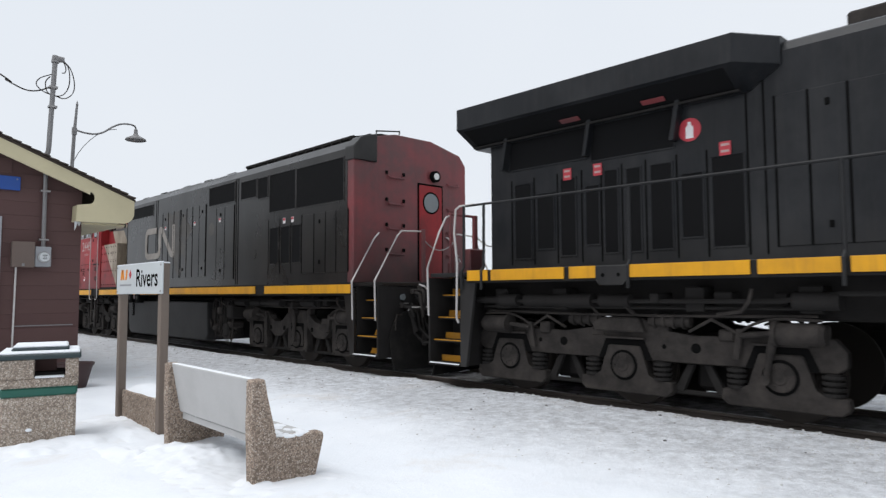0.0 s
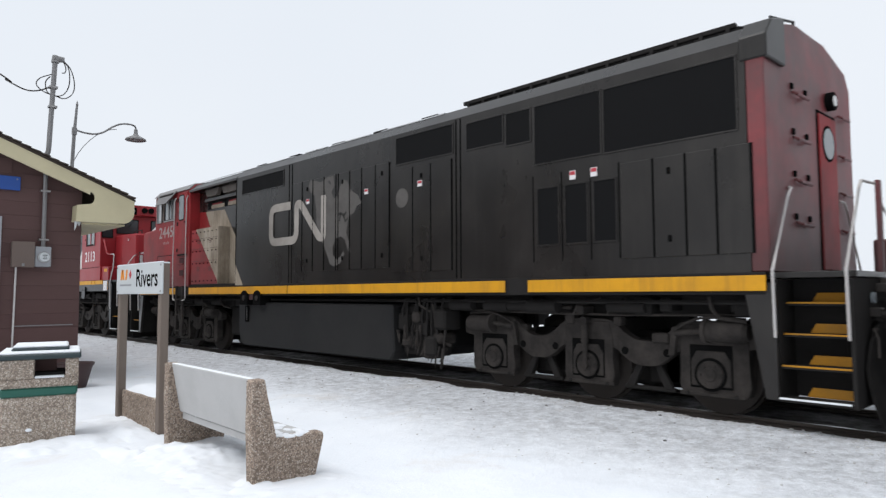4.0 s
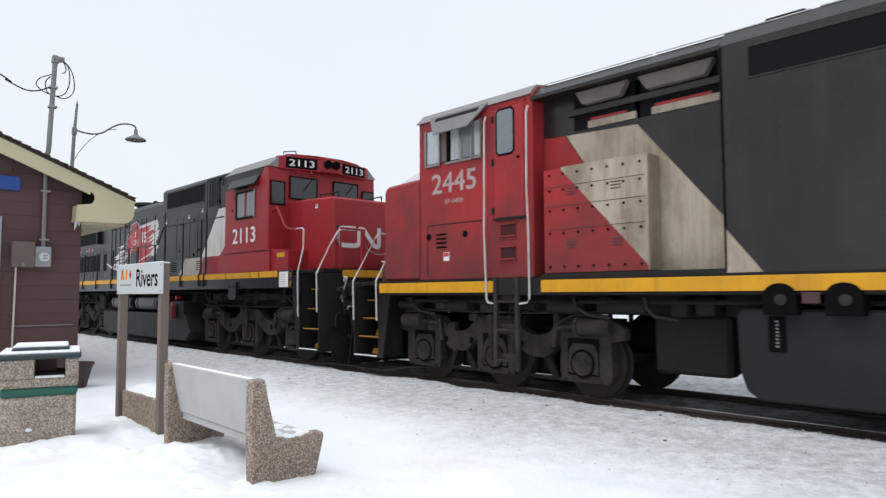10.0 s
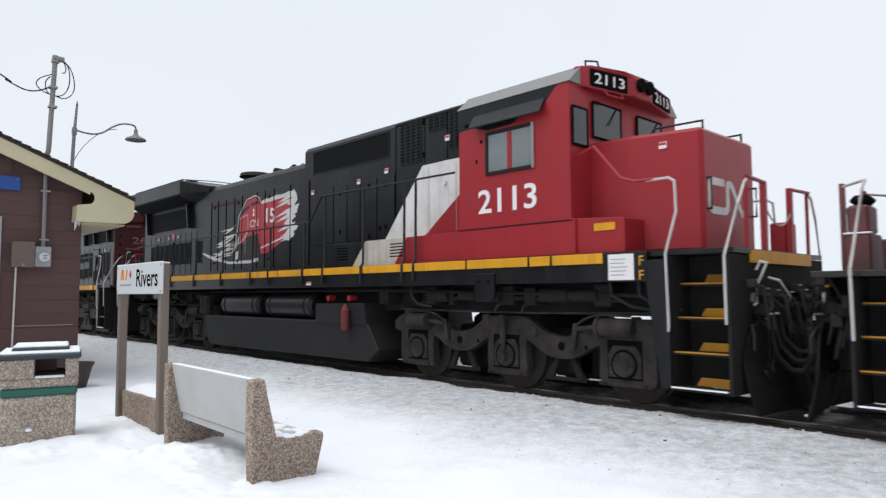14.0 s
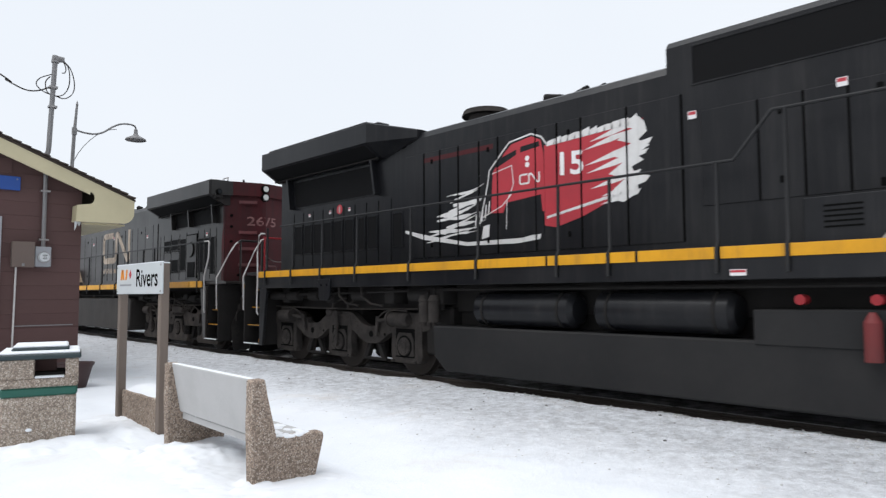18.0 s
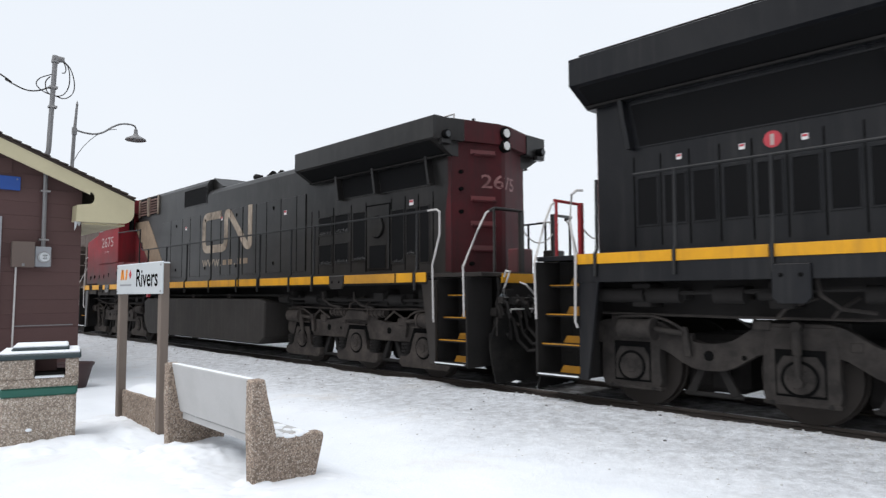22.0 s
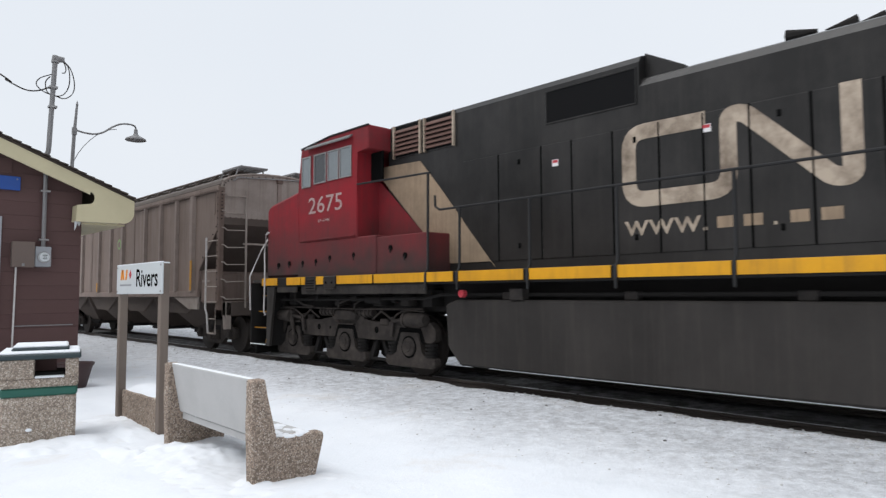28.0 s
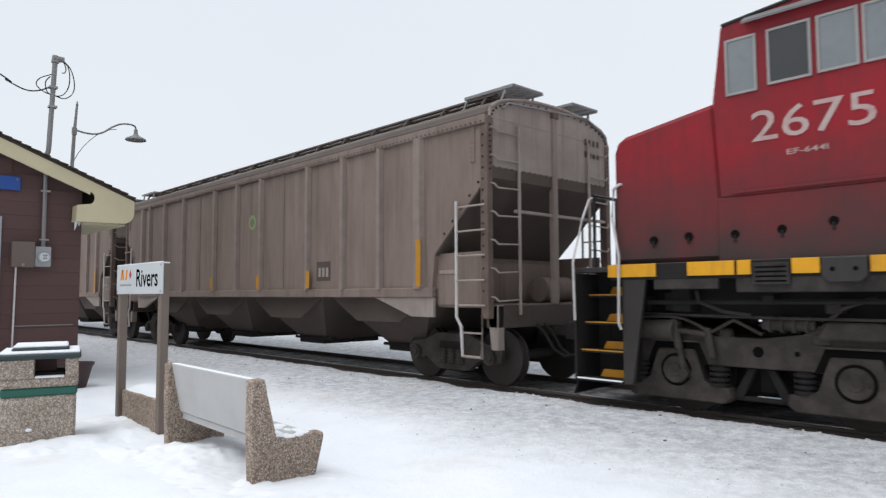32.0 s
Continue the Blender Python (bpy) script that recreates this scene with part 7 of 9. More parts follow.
        for x0, x1, z0, z1 in ((6.02, 7.11, 3.32, 4.15), (7.17, 8.89, 3.31, 4.14), (5.48, 5.93, 3.68, 4.15), (4.65, 5.40, 3.75, 4.16), (2.90, 4.32, 3.76, 4.22), (-2.88, -0.98, 3.87, 4.2), (6.06, 6.41, 2.16, 2.95),
                               (6.54, 6.88, 2.16, 2.95), (7.0, 7.32, 2.16, 2.95)):
            grille(v, s, W, x0, x1, z0, z1)
        doors(v, s, W, [-0.57, -0.20, 0.21, 0.62, 1.04, 1.50, 1.88, 2.30, 2.70], 1.95, 3.84, blk)
        doors(v, s, W, [2.78, 3.34, 3.80, 4.30], 1.86, 3.66, blk)
        doors(v, s, W, [7.39, 7.85, 8.27, 8.64, 9.04], 1.91, 3.13, blk)
        for x in (5.97, 6.47, 6.94, 7.37):
            pbox("seam", v, DEEP_BLACK, x - 0.01, x + 0.01, s * (W - 0.004), s * (W + 0.004), 1.92, 3.15, 0)
        pcyl("painted_disc", v, GREYMAP, (3.06, s * (W + 0.01), 3.15), (3.06, s * (W + 0.0138), 3.15), 0.17, "faint grey painted disc", seg=24)
        for x, z in ((0.02, 3.40), (2.03, 3.38), (3.53, 3.35)):
            tag(v, s, W + 0.013, x, z)
        for x in (6.66, 7.0):
            tag(v, s, W + 0.004, x, 3.08, 0.10, 0.12)
        for x in (-2.63, -2.02):
            arch = [(x - 0.17, 1.24), (x - 0.17, 1.44)] + [(x - 0.17 * math.cos(math.pi * k / 8), 1.44 + 0.135 * math.sin(math.pi * k / 8)) for k in range(1, 8)] + [(x + 0.17, 1.44), (x + 0.17, 1.24)]
            bd = pprism("blower_duct", v, DEEP_BLACK, arch, "y", s * 1.30, s * 1.59, 0.006, "round-topped black filler recess")
            pcyl("filler_cap", bd, UNDER, (x + 0.02, s * 1.58, 1.40), (x + 0.02, s * 1.61, 1.40), 0.06, "", 14)
        pbox("red_marker", v, RED_END, -2.42, -2.24, s * 1.54, s * 1.56, 1.36, 1.48, 0.01)
        # cab side
    bm = bmesh.new()
    prism(bm, [(-9.42, zd), (-9.42, 3.30), (-9.36, 3.40), (-8.37, 3.44), (-8.37, zd)], "y", -1.5, 1.5, 0.05)
    part("nose", bm, RED, v, "dirty red full-width nose")
    pprism("snow_strip", v, SNOW, [(-9.15, 3.40), (-8.45, 3.42), (-8.45, 3.60), (-8.62, 3.60), (-8.85, 3.53), (-9.15, 3.45)], "y", -1.36, 1.2, 0.02)
    ptube("nose_grab", v, RAIL_BLK, [(-9.25, -1.1, 3.42), (-9.2, -1.1, 3.55), (-8.6, -1.1, 3.56), (-8.55, -1.1, 3.66), (-8.5, -1.1, 3.5)], 0.016)
    bm = bmesh.new()
    csec = [(-1.5, zd), (-1.5, 4.36), (-1.34, 4.52), (-0.5, 4.66), (0.5, 4.66), (1.34, 4.52), (1.5, 4.36), (1.5, zd)]
    prism(bm, csec, "x", -8.45, -5.98, 0.015)
    cab = part("cab", bm, RED, v, "dirty red cab")
    pprism("cab_roof", cab, GALV, [(-1.53, 4.37), (-1.36, 4.54), (-0.5, 4.68), (0.5, 4.68), (1.36, 4.54), (1.53, 4.37), (1.44, 4.37), (-1.44, 4.37)], "x", -8.49, -6.0, label="grey snow-dusted cab roof")
    for s in (-1, 1):
        w = pbox("window", cab, DEEP_BLACK, -8.26, -6.98, s * 1.49, s * 1.502, 3.62, 4.20, 0, "sliding side windows, daylight painted into the panes")
        # bright panes carry daylight in their colour, the cab behind is solid
        for x0, x1, gm in ((-8.23, -7.93, DAYLIGHT_PANE), (-7.89, -7.75, BROWNBOX), (-7.66, -7.45, DAYLIGHT_PANE), (-7.40, -7.19, GLASS_LT), (-7.14, -7.0, DAYLIGHT_PANE)):
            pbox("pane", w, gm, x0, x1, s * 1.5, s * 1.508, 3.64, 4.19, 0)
        for x, wd in ((-8.27, 0.03), (-7.93, 0.03), (-7.46, 0.06), (-7.19, 0.025), (-7.15, 0.015), (-7.0, 0.03)):
            pbox("window_frame", w, STEEL, x, x + wd, s * 1.5, s * (1.54 if x < -7.9 or x > -7.2 else 1.525), 3.60, 4.20, 0.004)
        for x0, x1, yy in ((-8.27, -7.90, 1.54), (-7.78, -7.19, 1.525), (-7.15, -6.97, 1.54)):
            pbox("window_frame", w, STEEL, x0, x1, s * 1.5, s * yy, 3.585, 3.622, 0.004)
        pbox("shade_edge", w, DEEP_BLACK, -7.76, -7.69, s * 1.5, s * 1.512, 3.64, 4.19, 0)
        bm = bmesh.new()
        q = [(-8.14, 1.515, 4.40), (-6.82, 1.515, 4.40), (-7.07, 1.73, 4.05), (-7.84, 1.73, 4.05)]
        up = [bm.verts.new((x, s * y, z)) for x, y, z in q]
        dn = [bm.verts.new((x, s * (y + 0.014), z + 0.012)) for x, y, z in q]
        bm.faces.new(up)
        bm.faces.new(dn[::-1])
        for i in range(4):
            bm.faces.new((up[i], dn[i], dn[(i + 1) % 4], up[(i + 1) % 4]))
        vz = part("sun_visor", bm, VISOR, cab, "grey trapezoid sun visor tilted over the windows")
        pprism("visor_slot", vz, UNDER_DK, [(s * 1.556, 4.355), (s * 1.587, 4.305), (s * 1.600, 4.315), (s * 1.569, 4.367)], "x", -7.95, -6.98)
        d = pbox("door", cab, RED, -6.73, -6.12, s * 1.5, s * 1.525, 2.60, 4.28, 0.012, "red cab door")
        bm = bmesh.new()
        prism(bm, [(-6.66, 3.60), (-6.60, 3.54), (-6.35, 3.54), (-6.29, 3.60), (-6.29, 4.20), (-6.35, 4.26), (-6.60, 4.26), (-6.66, 4.20)], "y", s * 1.52, s * 1.531)
        part("window_gasket", bm, DEEP_BLACK, d)
        bm = bmesh.new()
        prism(bm, [(-6.63, 3.61), (-6.59, 3.57), (-6.36, 3.57), (-6.32, 3.61), (-6.32, 4.19), (-6.36, 4.23), (-6.59, 4.23), (-6.63, 4.19)], "y", s * 1.525, s * 1.534)
        part("door_window", bm, GLASS_LT, d)
        for a, b, c, e in ((-6.775, -6.735, 2.58, 4.32), (-6.115, -6.075, 2.58, 4.32), (-6.775, -6.075, 4.285, 4.32)):
            pbox("door_frame", cab, RED, a, b, s * 1.5, s * 1.518, c, e, 0.006)
        pbox("door_sill", cab, UNDER_DK, -6.70, -6.10, s * 1.5, s * 1.535, 2.565, 2.605, 0.006)
        pcyl("door_handle", d, DEEP_BLACK, (-6.22, s * 1.52, 3.48), (-6.22, s * 1.555, 3.48), 0.02, "", 8)
        for z in (2.72, 3.46, 4.12):
            pbox("hinge", d, UNDER_DK, -6.75, -6.70, s * 1.52, s * 1.545, z - 0.05, z + 0.05, 0.006)
        for x in (-6.86, -6.03):
            ptube("grab_rail", v, RAILING, [(x, s * 1.53, 4.2), (x, s * 1.57, 4.1), (x, s * 1.58, 3.0), (x + (0.03 if x > -6.5 else 0.0), s * 1.59, 2.4), (x + 0.03, s * 1.58, 1.40), (x + (-0.02 if x > -6.5 else 0.06), s * 1.58, 1.345), (x - (0.16 if x > -6.5 else -0.16), s * 1.58, 1.33)], 0.015)
        for z in (2.0, 2.34):
            pbox("step_slot", cab, MAROON, -6.60, -6.31, s * 1.502, s * 1.508, z, z + 0.16, 0)
            pbox("step_lip", cab, RED, -6.62, -6.29, s * 1.5, s * 1.545, z - 0.025, z, 0.004)
            pbox("step_lip", cab, RED, -6.62, -6.29, s * 1.5, s * 1.53, z + 0.16, z + 0.18, 0.004)
        lad = pbox("cab_ladder", v, UNDER, -6.72, -6.65, s * 1.56, s * 1.5, 0.40, 1.72, 0.006, "steel cab ladder")
        pbox("ladder_rail", lad, UNDER, -6.30, -6.23, s * 1.56, s * 1.5, 0.36, 1.72, 0.006)
        for z in (0.48, 0.92, 1.34):
            pbox("rung", lad, UNDER, -6.65, -6.30, s * 1.56, s * 1.42, z, z + 0.035, 0.004)
            pbox("rung_face", lad, UNDER_DUST, -6.65, -6.30, s * 1.47, s * 1.455, z + 0.035, z + 0.11, 0.003)
        for k in range(4):
            pbox("vent_slot", cab, DEEP_BLACK, -8.02, -7.78, s * 1.5, s * 1.508, 2.22 + k * 0.07, 2.25 + k * 0.07, 0)
        for x in (-8.2, -7.35):
            pcyl("recess_hook", cab, DEEP_BLACK, (x, s * 1.495, 2.42), (x, s * 1.508, 2.42), 0.055, seg=10)
        pbox("cab_seam", cab, UNDER_DK, -8.24, -6.95, s * 1.5, s * 1.505, 2.60, 2.615, 0)
        pbox("cab_seam", cab, UNDER_DK, -8.24, -8.228, s * 1.5, s * 1.505, 1.78, 2.60, 0)
        tag(cab, s, 1.501, -7.78, 2.08, 0.13, 0.14)
    words("number", cab, NUM_OLD, "2445", side_face(-8.12, -1.506, 3.12), 0.335, 1.02, "worn white road number", weight=0.014)
    words("class_mark", cab, NUM_OLD, "EF-640b", side_face(-7.80, -1.505, 2.94), 0.075, 0.42, "small worn class lettering")
    for y0, y1 in ((-1.25, -0.1), (0.1, 1.25)):
        pbox("windshield", cab, GLASS_DK, -8.46, -8.44, y0, y1, 3.62, 4.18, 0)
    # rear bulkhead
    bm = bmesh.new()
    prism(bm, [(-W, zd), (-W, 4.28), (-1.34, 4.50), (-0.5, 4.70), (0.5, 4.70), (1.34, 4.50), (W, 4.28), (W, zd)], "x", 9.0, 9.20, 0.015)
    re = part("rear_bulkhead", bm, RED_END, v, "grimy red rear bulkhead")
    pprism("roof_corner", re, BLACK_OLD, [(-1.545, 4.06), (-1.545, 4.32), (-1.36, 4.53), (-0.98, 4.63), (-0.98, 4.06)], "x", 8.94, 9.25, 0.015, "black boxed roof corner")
    ptube("roof_grab", re, RAIL_BLK, [(9.05, -0.86, 4.62), (9.05, -0.86, 4.74), (9.12, -0.32, 4.80), (9.12, -0.32, 4.70)], 0.014)
    d = pbox("rear_door", re, RED, 9.2, 9.225, 0.14, 0.78, 1.75, 3.74, 0.02, "red rear door with round window")
    pcyl("round_window", d, GLASS_LT, (9.22, 0.46, 3.38), (9.235, 0.46, 3.38), 0.20, seg=24)
    pcyl("window_gasket", d, DEEP_BLACK, (9.222, 0.46, 3.38), (9.230, 0.46, 3.38), 0.235, seg=24)
    pbox("door_shadow_gap", re, DEEP_BLACK, 9.198, 9.2035, 0.10, 0.82, 1.75, 3.78, 0)
    pcyl("headlight_rim", re, DEEP_BLACK, (9.2, 0.56, 3.95), (9.29, 0.56, 3.95), 0.12, seg=20)
    pcyl("headlight", re, LENS, (9.28, 0.56, 3.95), (9.30, 0.56, 3.95), 0.07, seg=20)
    for k, z in enumerate((2.3, 2.8, 3.3, 3.84)):
        ptube("grab_iron", re, RED_END, [(9.2, -0.68, z), (9.26, -0.68, z - 0.04), (9.26, -0.32, z - 0.04), (9.2, -0.32, z)], 0.016)
        ptube("grab_iron", re, RED_END, [(9.2, 0.95, z), (9.26, 0.95, z - 0.04), (9.26, 1.25, z - 0.04), (9.2, 1.25, z)], 0.014)
        for y in (-0.72, -0.28):
            pbox("latch", re, DEEP_BLACK, 9.2, 9.225, y - 0.03, y + 0.03, z + 0.02, z + 0.09, 0.005)
    # roof gear
    gd = pbox("radiator_guard", v, UNDER_DK, 4.3, 8.8, -0.45, 0.45, 4.69, 4.73, 0.008, "roof grid over the radiators")
    for i in range(14):
        x = 4.4 + i * 0.33
        pprism("guard_bar", gd, UNDER_DK, [(-1.26, 4.53), (-0.5, 4.70), (0.5, 4.70), (1.26, 4.53), (1.26, 4.62), (0.5, 4.80), (-0.5, 4.80), (-1.26, 4.62)], "x", x, x + 0.045, 0)
    for y in (-1.22, -0.8, 0.8, 1.22):
        z = 4.70 - max(0, abs(y) - 0.5) * 0.235
        pbox("guard_rail", gd, UNDER_DK, 4.3, 8.8, y - 0.03, y + 0.03, z + 0.05, z + 0.11, 0.008)
    bm = bmesh.new()
    for x in (-2.6, -1.1, 0.6, 2.0, 3.4):
        box(bm, x - 0.22, x + 0.22, -1.2, -0.9, 4.52, 4.60, 0.02)
    part("lifting_lugs", bm, UNDER_DK, v)
    for s in (-1, 1):
        g = random.Random(23 + s)
        x = -5.9
        while x < 4.0:
            w = g.uniform(0.5, 1.8)
            h = g.uniform(0.012, 0.022)
            pprism("roof_snow", v, EDGE_SNOW, [(s * 1.355, 4.492), (s * 1.30, 4.512), (s * 1.29, 4.512 + h), (s * 1.345, 4.498 + h)], "x", x, min(4.2, x + w), 0.004)
            x += w + g.uniform(0.05, 0.5)
    # emblem and map
    ribbon_logo(v, -1, W + 0.0125, -1.57, -0.66, -0.50, 0.70, 2.54, 3.47, 0.175, LOGO_OLD, "faded grey winding ribbon emblem")
    land = [(0.05, 3.72), (0.12, 3.83), (0.3, 3.80), (0.5, 3.74), (0.72, 3.81), (0.95, 3.82), (0.99, 3.62), (0.88, 3.50), (0.98, 3.36), (1.12, 3.42), (1.18, 3.58), (1.28, 3.70), (1.42, 3.66), (1.50, 3.50), (1.62, 3.42),
            (1.78, 3.34), (1.88, 3.18), (1.74, 3.14), (1.64, 3.02), (1.50, 2.98), (1.44, 2.84), (1.40, 2.66), (1.49, 2.46), (1.54, 2.28), (1.46, 2.30), (1.36, 2.52), (1.22, 2.60), (1.04, 2.56), (0.94, 2.40), (0.96, 2.24),
            (1.08, 2.16), (1.22, 2.22), (1.30, 2.32), (1.34, 2.24), (1.20, 2.08), (0.98, 2.02), (0.84, 2.08), (0.70, 2.34), (0.50, 2.62), (0.36, 2.90), (0.34, 3.2), (0.28, 3.5), (0.12, 3.58)]
    pprism("painted_map", v, GREYMAP, land, "y", -W - 0.0135, -W - 0.0123, label="faded grey painted land outline")
    for pts, wd in (([(1.10, 3.02), (1.20, 3.05), (1.32, 3.0), (1.40, 3.06)], 0.05), ([(1.20, 3.04), (1.17, 2.90)], 0.045), ([(1.30, 3.0), (1.36, 2.88), (1.46, 2.94)], 0.04), ([(0.62, 3.55), (0.70, 3.42)], 0.05), ([(0.78, 3.74), (0.86, 3.66)], 0.05)):
        bm = bmesh.new()
        band(bm, pts, wd, -W - 0.0143, 0.0008)
        part("painted_lake", bm, blk, v)
    seams_over(v, W, (-0.20, 0.21, 0.62, 1.04, 1.12, 1.50, 1.88), 1.95, 3.84)
    # tank with icicles
    bm = bmesh.new()
    prism(bm, [(-3.15, 1.24), (-3.13, 0.62), (-3.06, 0.40), (-2.92, 0.30), (2.62, 0.30), (2.73, 0.45), (2.68, 1.29), (-3.1, 1.30)], "y", -1.44, 1.44, 0.025)
    ft = part("fuel_tank", bm, TANK_DK, v, "long smooth black fuel tank")
    for s in (-1, 1):
        sg = pbox("sight_glass", ft, DEEP_BLACK, -2.80, -2.62, s * 1.46, s * 1.44, 0.84, 1.22, 0.01)
        for k in range(8):
            pbox("gauge_mark", sg, GALV, -2.72, -2.69, s * 1.465, s * 1.459, 0.89 + k * 0.038, 0.91 + k * 0.038, 0)
        bm = bmesh.new()
        g = random.Random(7)
        for k in range(34):
            x = 2.76 + 0.035 * k + g.uniform(-0.01, 0.01)
            L = g.uniform(0.15, 0.55)
            z = g.uniform(0.55, 1.0)
            cyl(bm, (x, s * (1.38 - g.uniform(0, 0.2)), z), (x, s * 1.36, max(0.1, z - L)), g.uniform(0.02, 0.045), 6, 0.004)
        tagged(smooth(part("ice", bm, UNDER, ft)), "dirty icicles on the tank end", kind="stuff")
        for k in range(9):
            x, z, w = 2.85 + 0.125 * k, g.uniform(0.5, 1.12), g.uniform(0.07, 0.16)
            vb = pbox("pipe_valve", v, UNDER if k % 2 else UNDER_DK, x - w, x + w, s * (1.42 - g.uniform(0, 0.1)), s * 1.0, z - g.uniform(0.08, 0.2), z + g.uniform(0.06, 0.16), 0.04)
            ptube("valve_pipe", vb, UNDER_DK, [(x, s * 1.3, z), (x + 0.03, s * 1.36, z + 0.2), (x + g.uniform(-0.1, 0.1), s * 1.3, 1.40)], 0.024)
        pbox("air_dryer", v, UNDER_DK, 2.75, 3.7, s * 1.26, s * 0.9, 0.42, 1.3, 0.05)
        ptube("air_pipe", v, UNDER, [(3.6, s * 1.3, 1.3), (3.75, s * 1.3, 0.7), (4.0, s * 1.25, 0.62)], 0.03)
    # added dark boxes that close the daylight gap between truck and tank
    for s in (-1, 1):
        pbox("battery_tray", v, UNDER_DK, -4.4, -3.4, s * 1.02, s * 0.7, 0.45, 1.2, 0.05)
    under_clutter(v, 3.3, 9.0, 1.16, 1.42, 5)
    under_clutter(v, -9.2, -3.4, 1.16, 1.42, 6)
    truck(v, [-8.72, -7.07, -5.42], "swayback", 0.5)
    truck(v, [4.85, 6.59, 8.33], "swayback", 0.5)
    end_works(v, 10.0, 1, zd, blk, gangway=RED_END, grabs="lean", posts=True, stripe=False)
    end_works(v, -10.64, -1, zd, blk, gangway=RED_END, grabs="lean", posts=True, stairs_n=4, stand=RED_END, inset=0.34)
    bm = bmesh.new()
    for s in (-1, 1):
        tube(bm, [(-9.0, s * 1.3, 1.36), (9.1, s * 1.3, 1.36)], 0.028, 6)
        for x in (-9.0, -5.0, -3.6, 3.9, 5.6, 7.5, 8.8):
            box(bm, x - 0.12, x + 0.12, s * 0.95, s * 1.25, 1.2, 1.42, 0.015)
    part("underframe_piping", bm, UNDER_DK, v)
    VEH.append(v)


build_cowl()


# ---- standard-cab hood locomotive with the anniversary flag ----
def build_standard():
    v = thing("locomotive", pose(-41.2, TRACK_Y, 0), "glossy black and bright red locomotive with painted flag emblem", "locomotive", "locomotives of the train")
    blk = BLACK_CLEAN
    PAINT[v.name] = blk
    zd = 2.0
    pbox("frame", v, UNDER_DK, -9.8, 9.8, -0.95, 0.95, 1.17, zd - 0.03, 0.02)
    pbox("walkway", v, blk, -9.4, 9.1, -1.52, 1.52, zd - 0.05, zd, 0.006)
    cuts = [-9.45, -8.0, -6.9, -5.7, -4.17, -2.58, -1.2, 0.2, 1.24, 3.3, 4.45, 4.75, 6.0, 7.25, 7.65, 8.5]
    for s in (-1, 1):
        pbox("sill", v, blk, -9.45, 9.1, s * 1.50, s * 1.54, 1.62, zd - 0.01, 0.006)
        for a, b in zip(cuts, cuts[1:]):
            pbox("stripe", v, YELLOW, a + 0.02, b - 0.02, s * 1.54, s * 1.556, zd - 0.14, zd - 0.005, 0.003)
    pprism("hood", v, blk, hood_section(HOOD, zd, 4.66, 4.82), "x", 0.36, 5.85, 0.0, "tall black hood behind the cab")
    pprism("hood", v, blk, hood_section(HOOD, zd, 4.32, 4.52), "x", -4.9, 0.36, 0.0, "black engine hood")
    pprism("hood", v, blk, hood_section(HOOD, zd, 4.2, 4.3), "x", -9.42, -4.9, 0.0, "black radiator hood")
    wing(v, -9.57, -5.55, -4.55, 4.35, 4.74, blk, 1.42, 4.5)
    # raised guards over the radiators, with a little snow caught in them
    g = random.Random(77)
    for s in (-1, 1):
        for y in (1.26, 0.9):
            ptube("guard_rail", v, UNDER_DK, [(-9.5, s * y, 4.80), (-5.75, s * y, 4.80)], 0.016, seg=6)
        for k in range(10):
            x = -9.5 + k * 0.415 + g.uniform(-0.03, 0.03)
            ptube("guard_bar", v, UNDER_DK, [(x, s * 1.26, 4.70), (x, s * 1.26, 4.80), (x, s * 0.5, 4.84), (x, 0, 4.85)], 0.013, seg=6)
            if k % 3 == 0:
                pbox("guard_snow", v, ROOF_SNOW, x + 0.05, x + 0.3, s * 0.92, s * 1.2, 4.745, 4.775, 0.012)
    bm = bmesh.new()
    prism(bm, [(-9.42, -HOOD), (-9.50, -0.86), (-9.62, -0.5), (-9.62, 0.5), (-9.50, 0.86), (-9.42, HOOD)], "z", zd, 4.4, 0.01)
    re = part("rear_hood_end", bm, RED_END, v, "dusty red rear end of the hood")
    pcyl("headlight", re, LENS, (-9.62, 0, 4.15), (-9.65, 0, 4.15), 0.09, seg=16)
    for s in (-1, 1):
        grille(v, s, HOOD, -8.75, -5.78, 3.44, 4.02, slant=0.12)
        for x in (-8.85, -5.7):
            pprism("wing_bracket", v, blk, [(x - 0.03, 3.4), (x + 0.03, 3.4), (x - 0.1, 4.1), (x - 0.16, 4.1)], "y", s * HOOD, s * (HOOD + 0.14), 0.004)
        for i in range(10):
            x = -8.79 + 0.39 * i
            if i in (4,):
                ds = pcyl("round_sign", v, TAGR, (x + 0.18, s * HOOD, 3.25), (x + 0.18, s * (HOOD + 0.006), 3.25), 0.10, "small faded round red sign", 20)
                pbox("sign_mark", ds, NUM_OLD, x + 0.155, x + 0.20, s * (HOOD + 0.005), s * (HOOD + 0.009), 3.18, 3.31, 0)
            if i != 8:
                grille(v, s, HOOD, x, x + 0.27, 2.38, 3.0)
            pbox("seam", v, DEEP_BLACK, x - 0.07, x - 0.05, s * (HOOD - 0.01), s * (HOOD + 0.005), 2.1, 3.3, 0)
        for x in (-8.2, -7.4, -6.7):
            tag(v, s, HOOD + 0.004, x, 3.22, 0.07, 0.07)
        doors(v, s, HOOD, [-4.9, -4.39, -3.97, -3.51, -3.02, -2.60, -1.82, -1.42, -0.99, -0.24, 0.55], 2.12, 4.02, blk)
        doors(v, s, HOOD, [0.8, 1.5, 2.0, 2.45, 3.0, 3.55], 2.55, 3.75, blk)
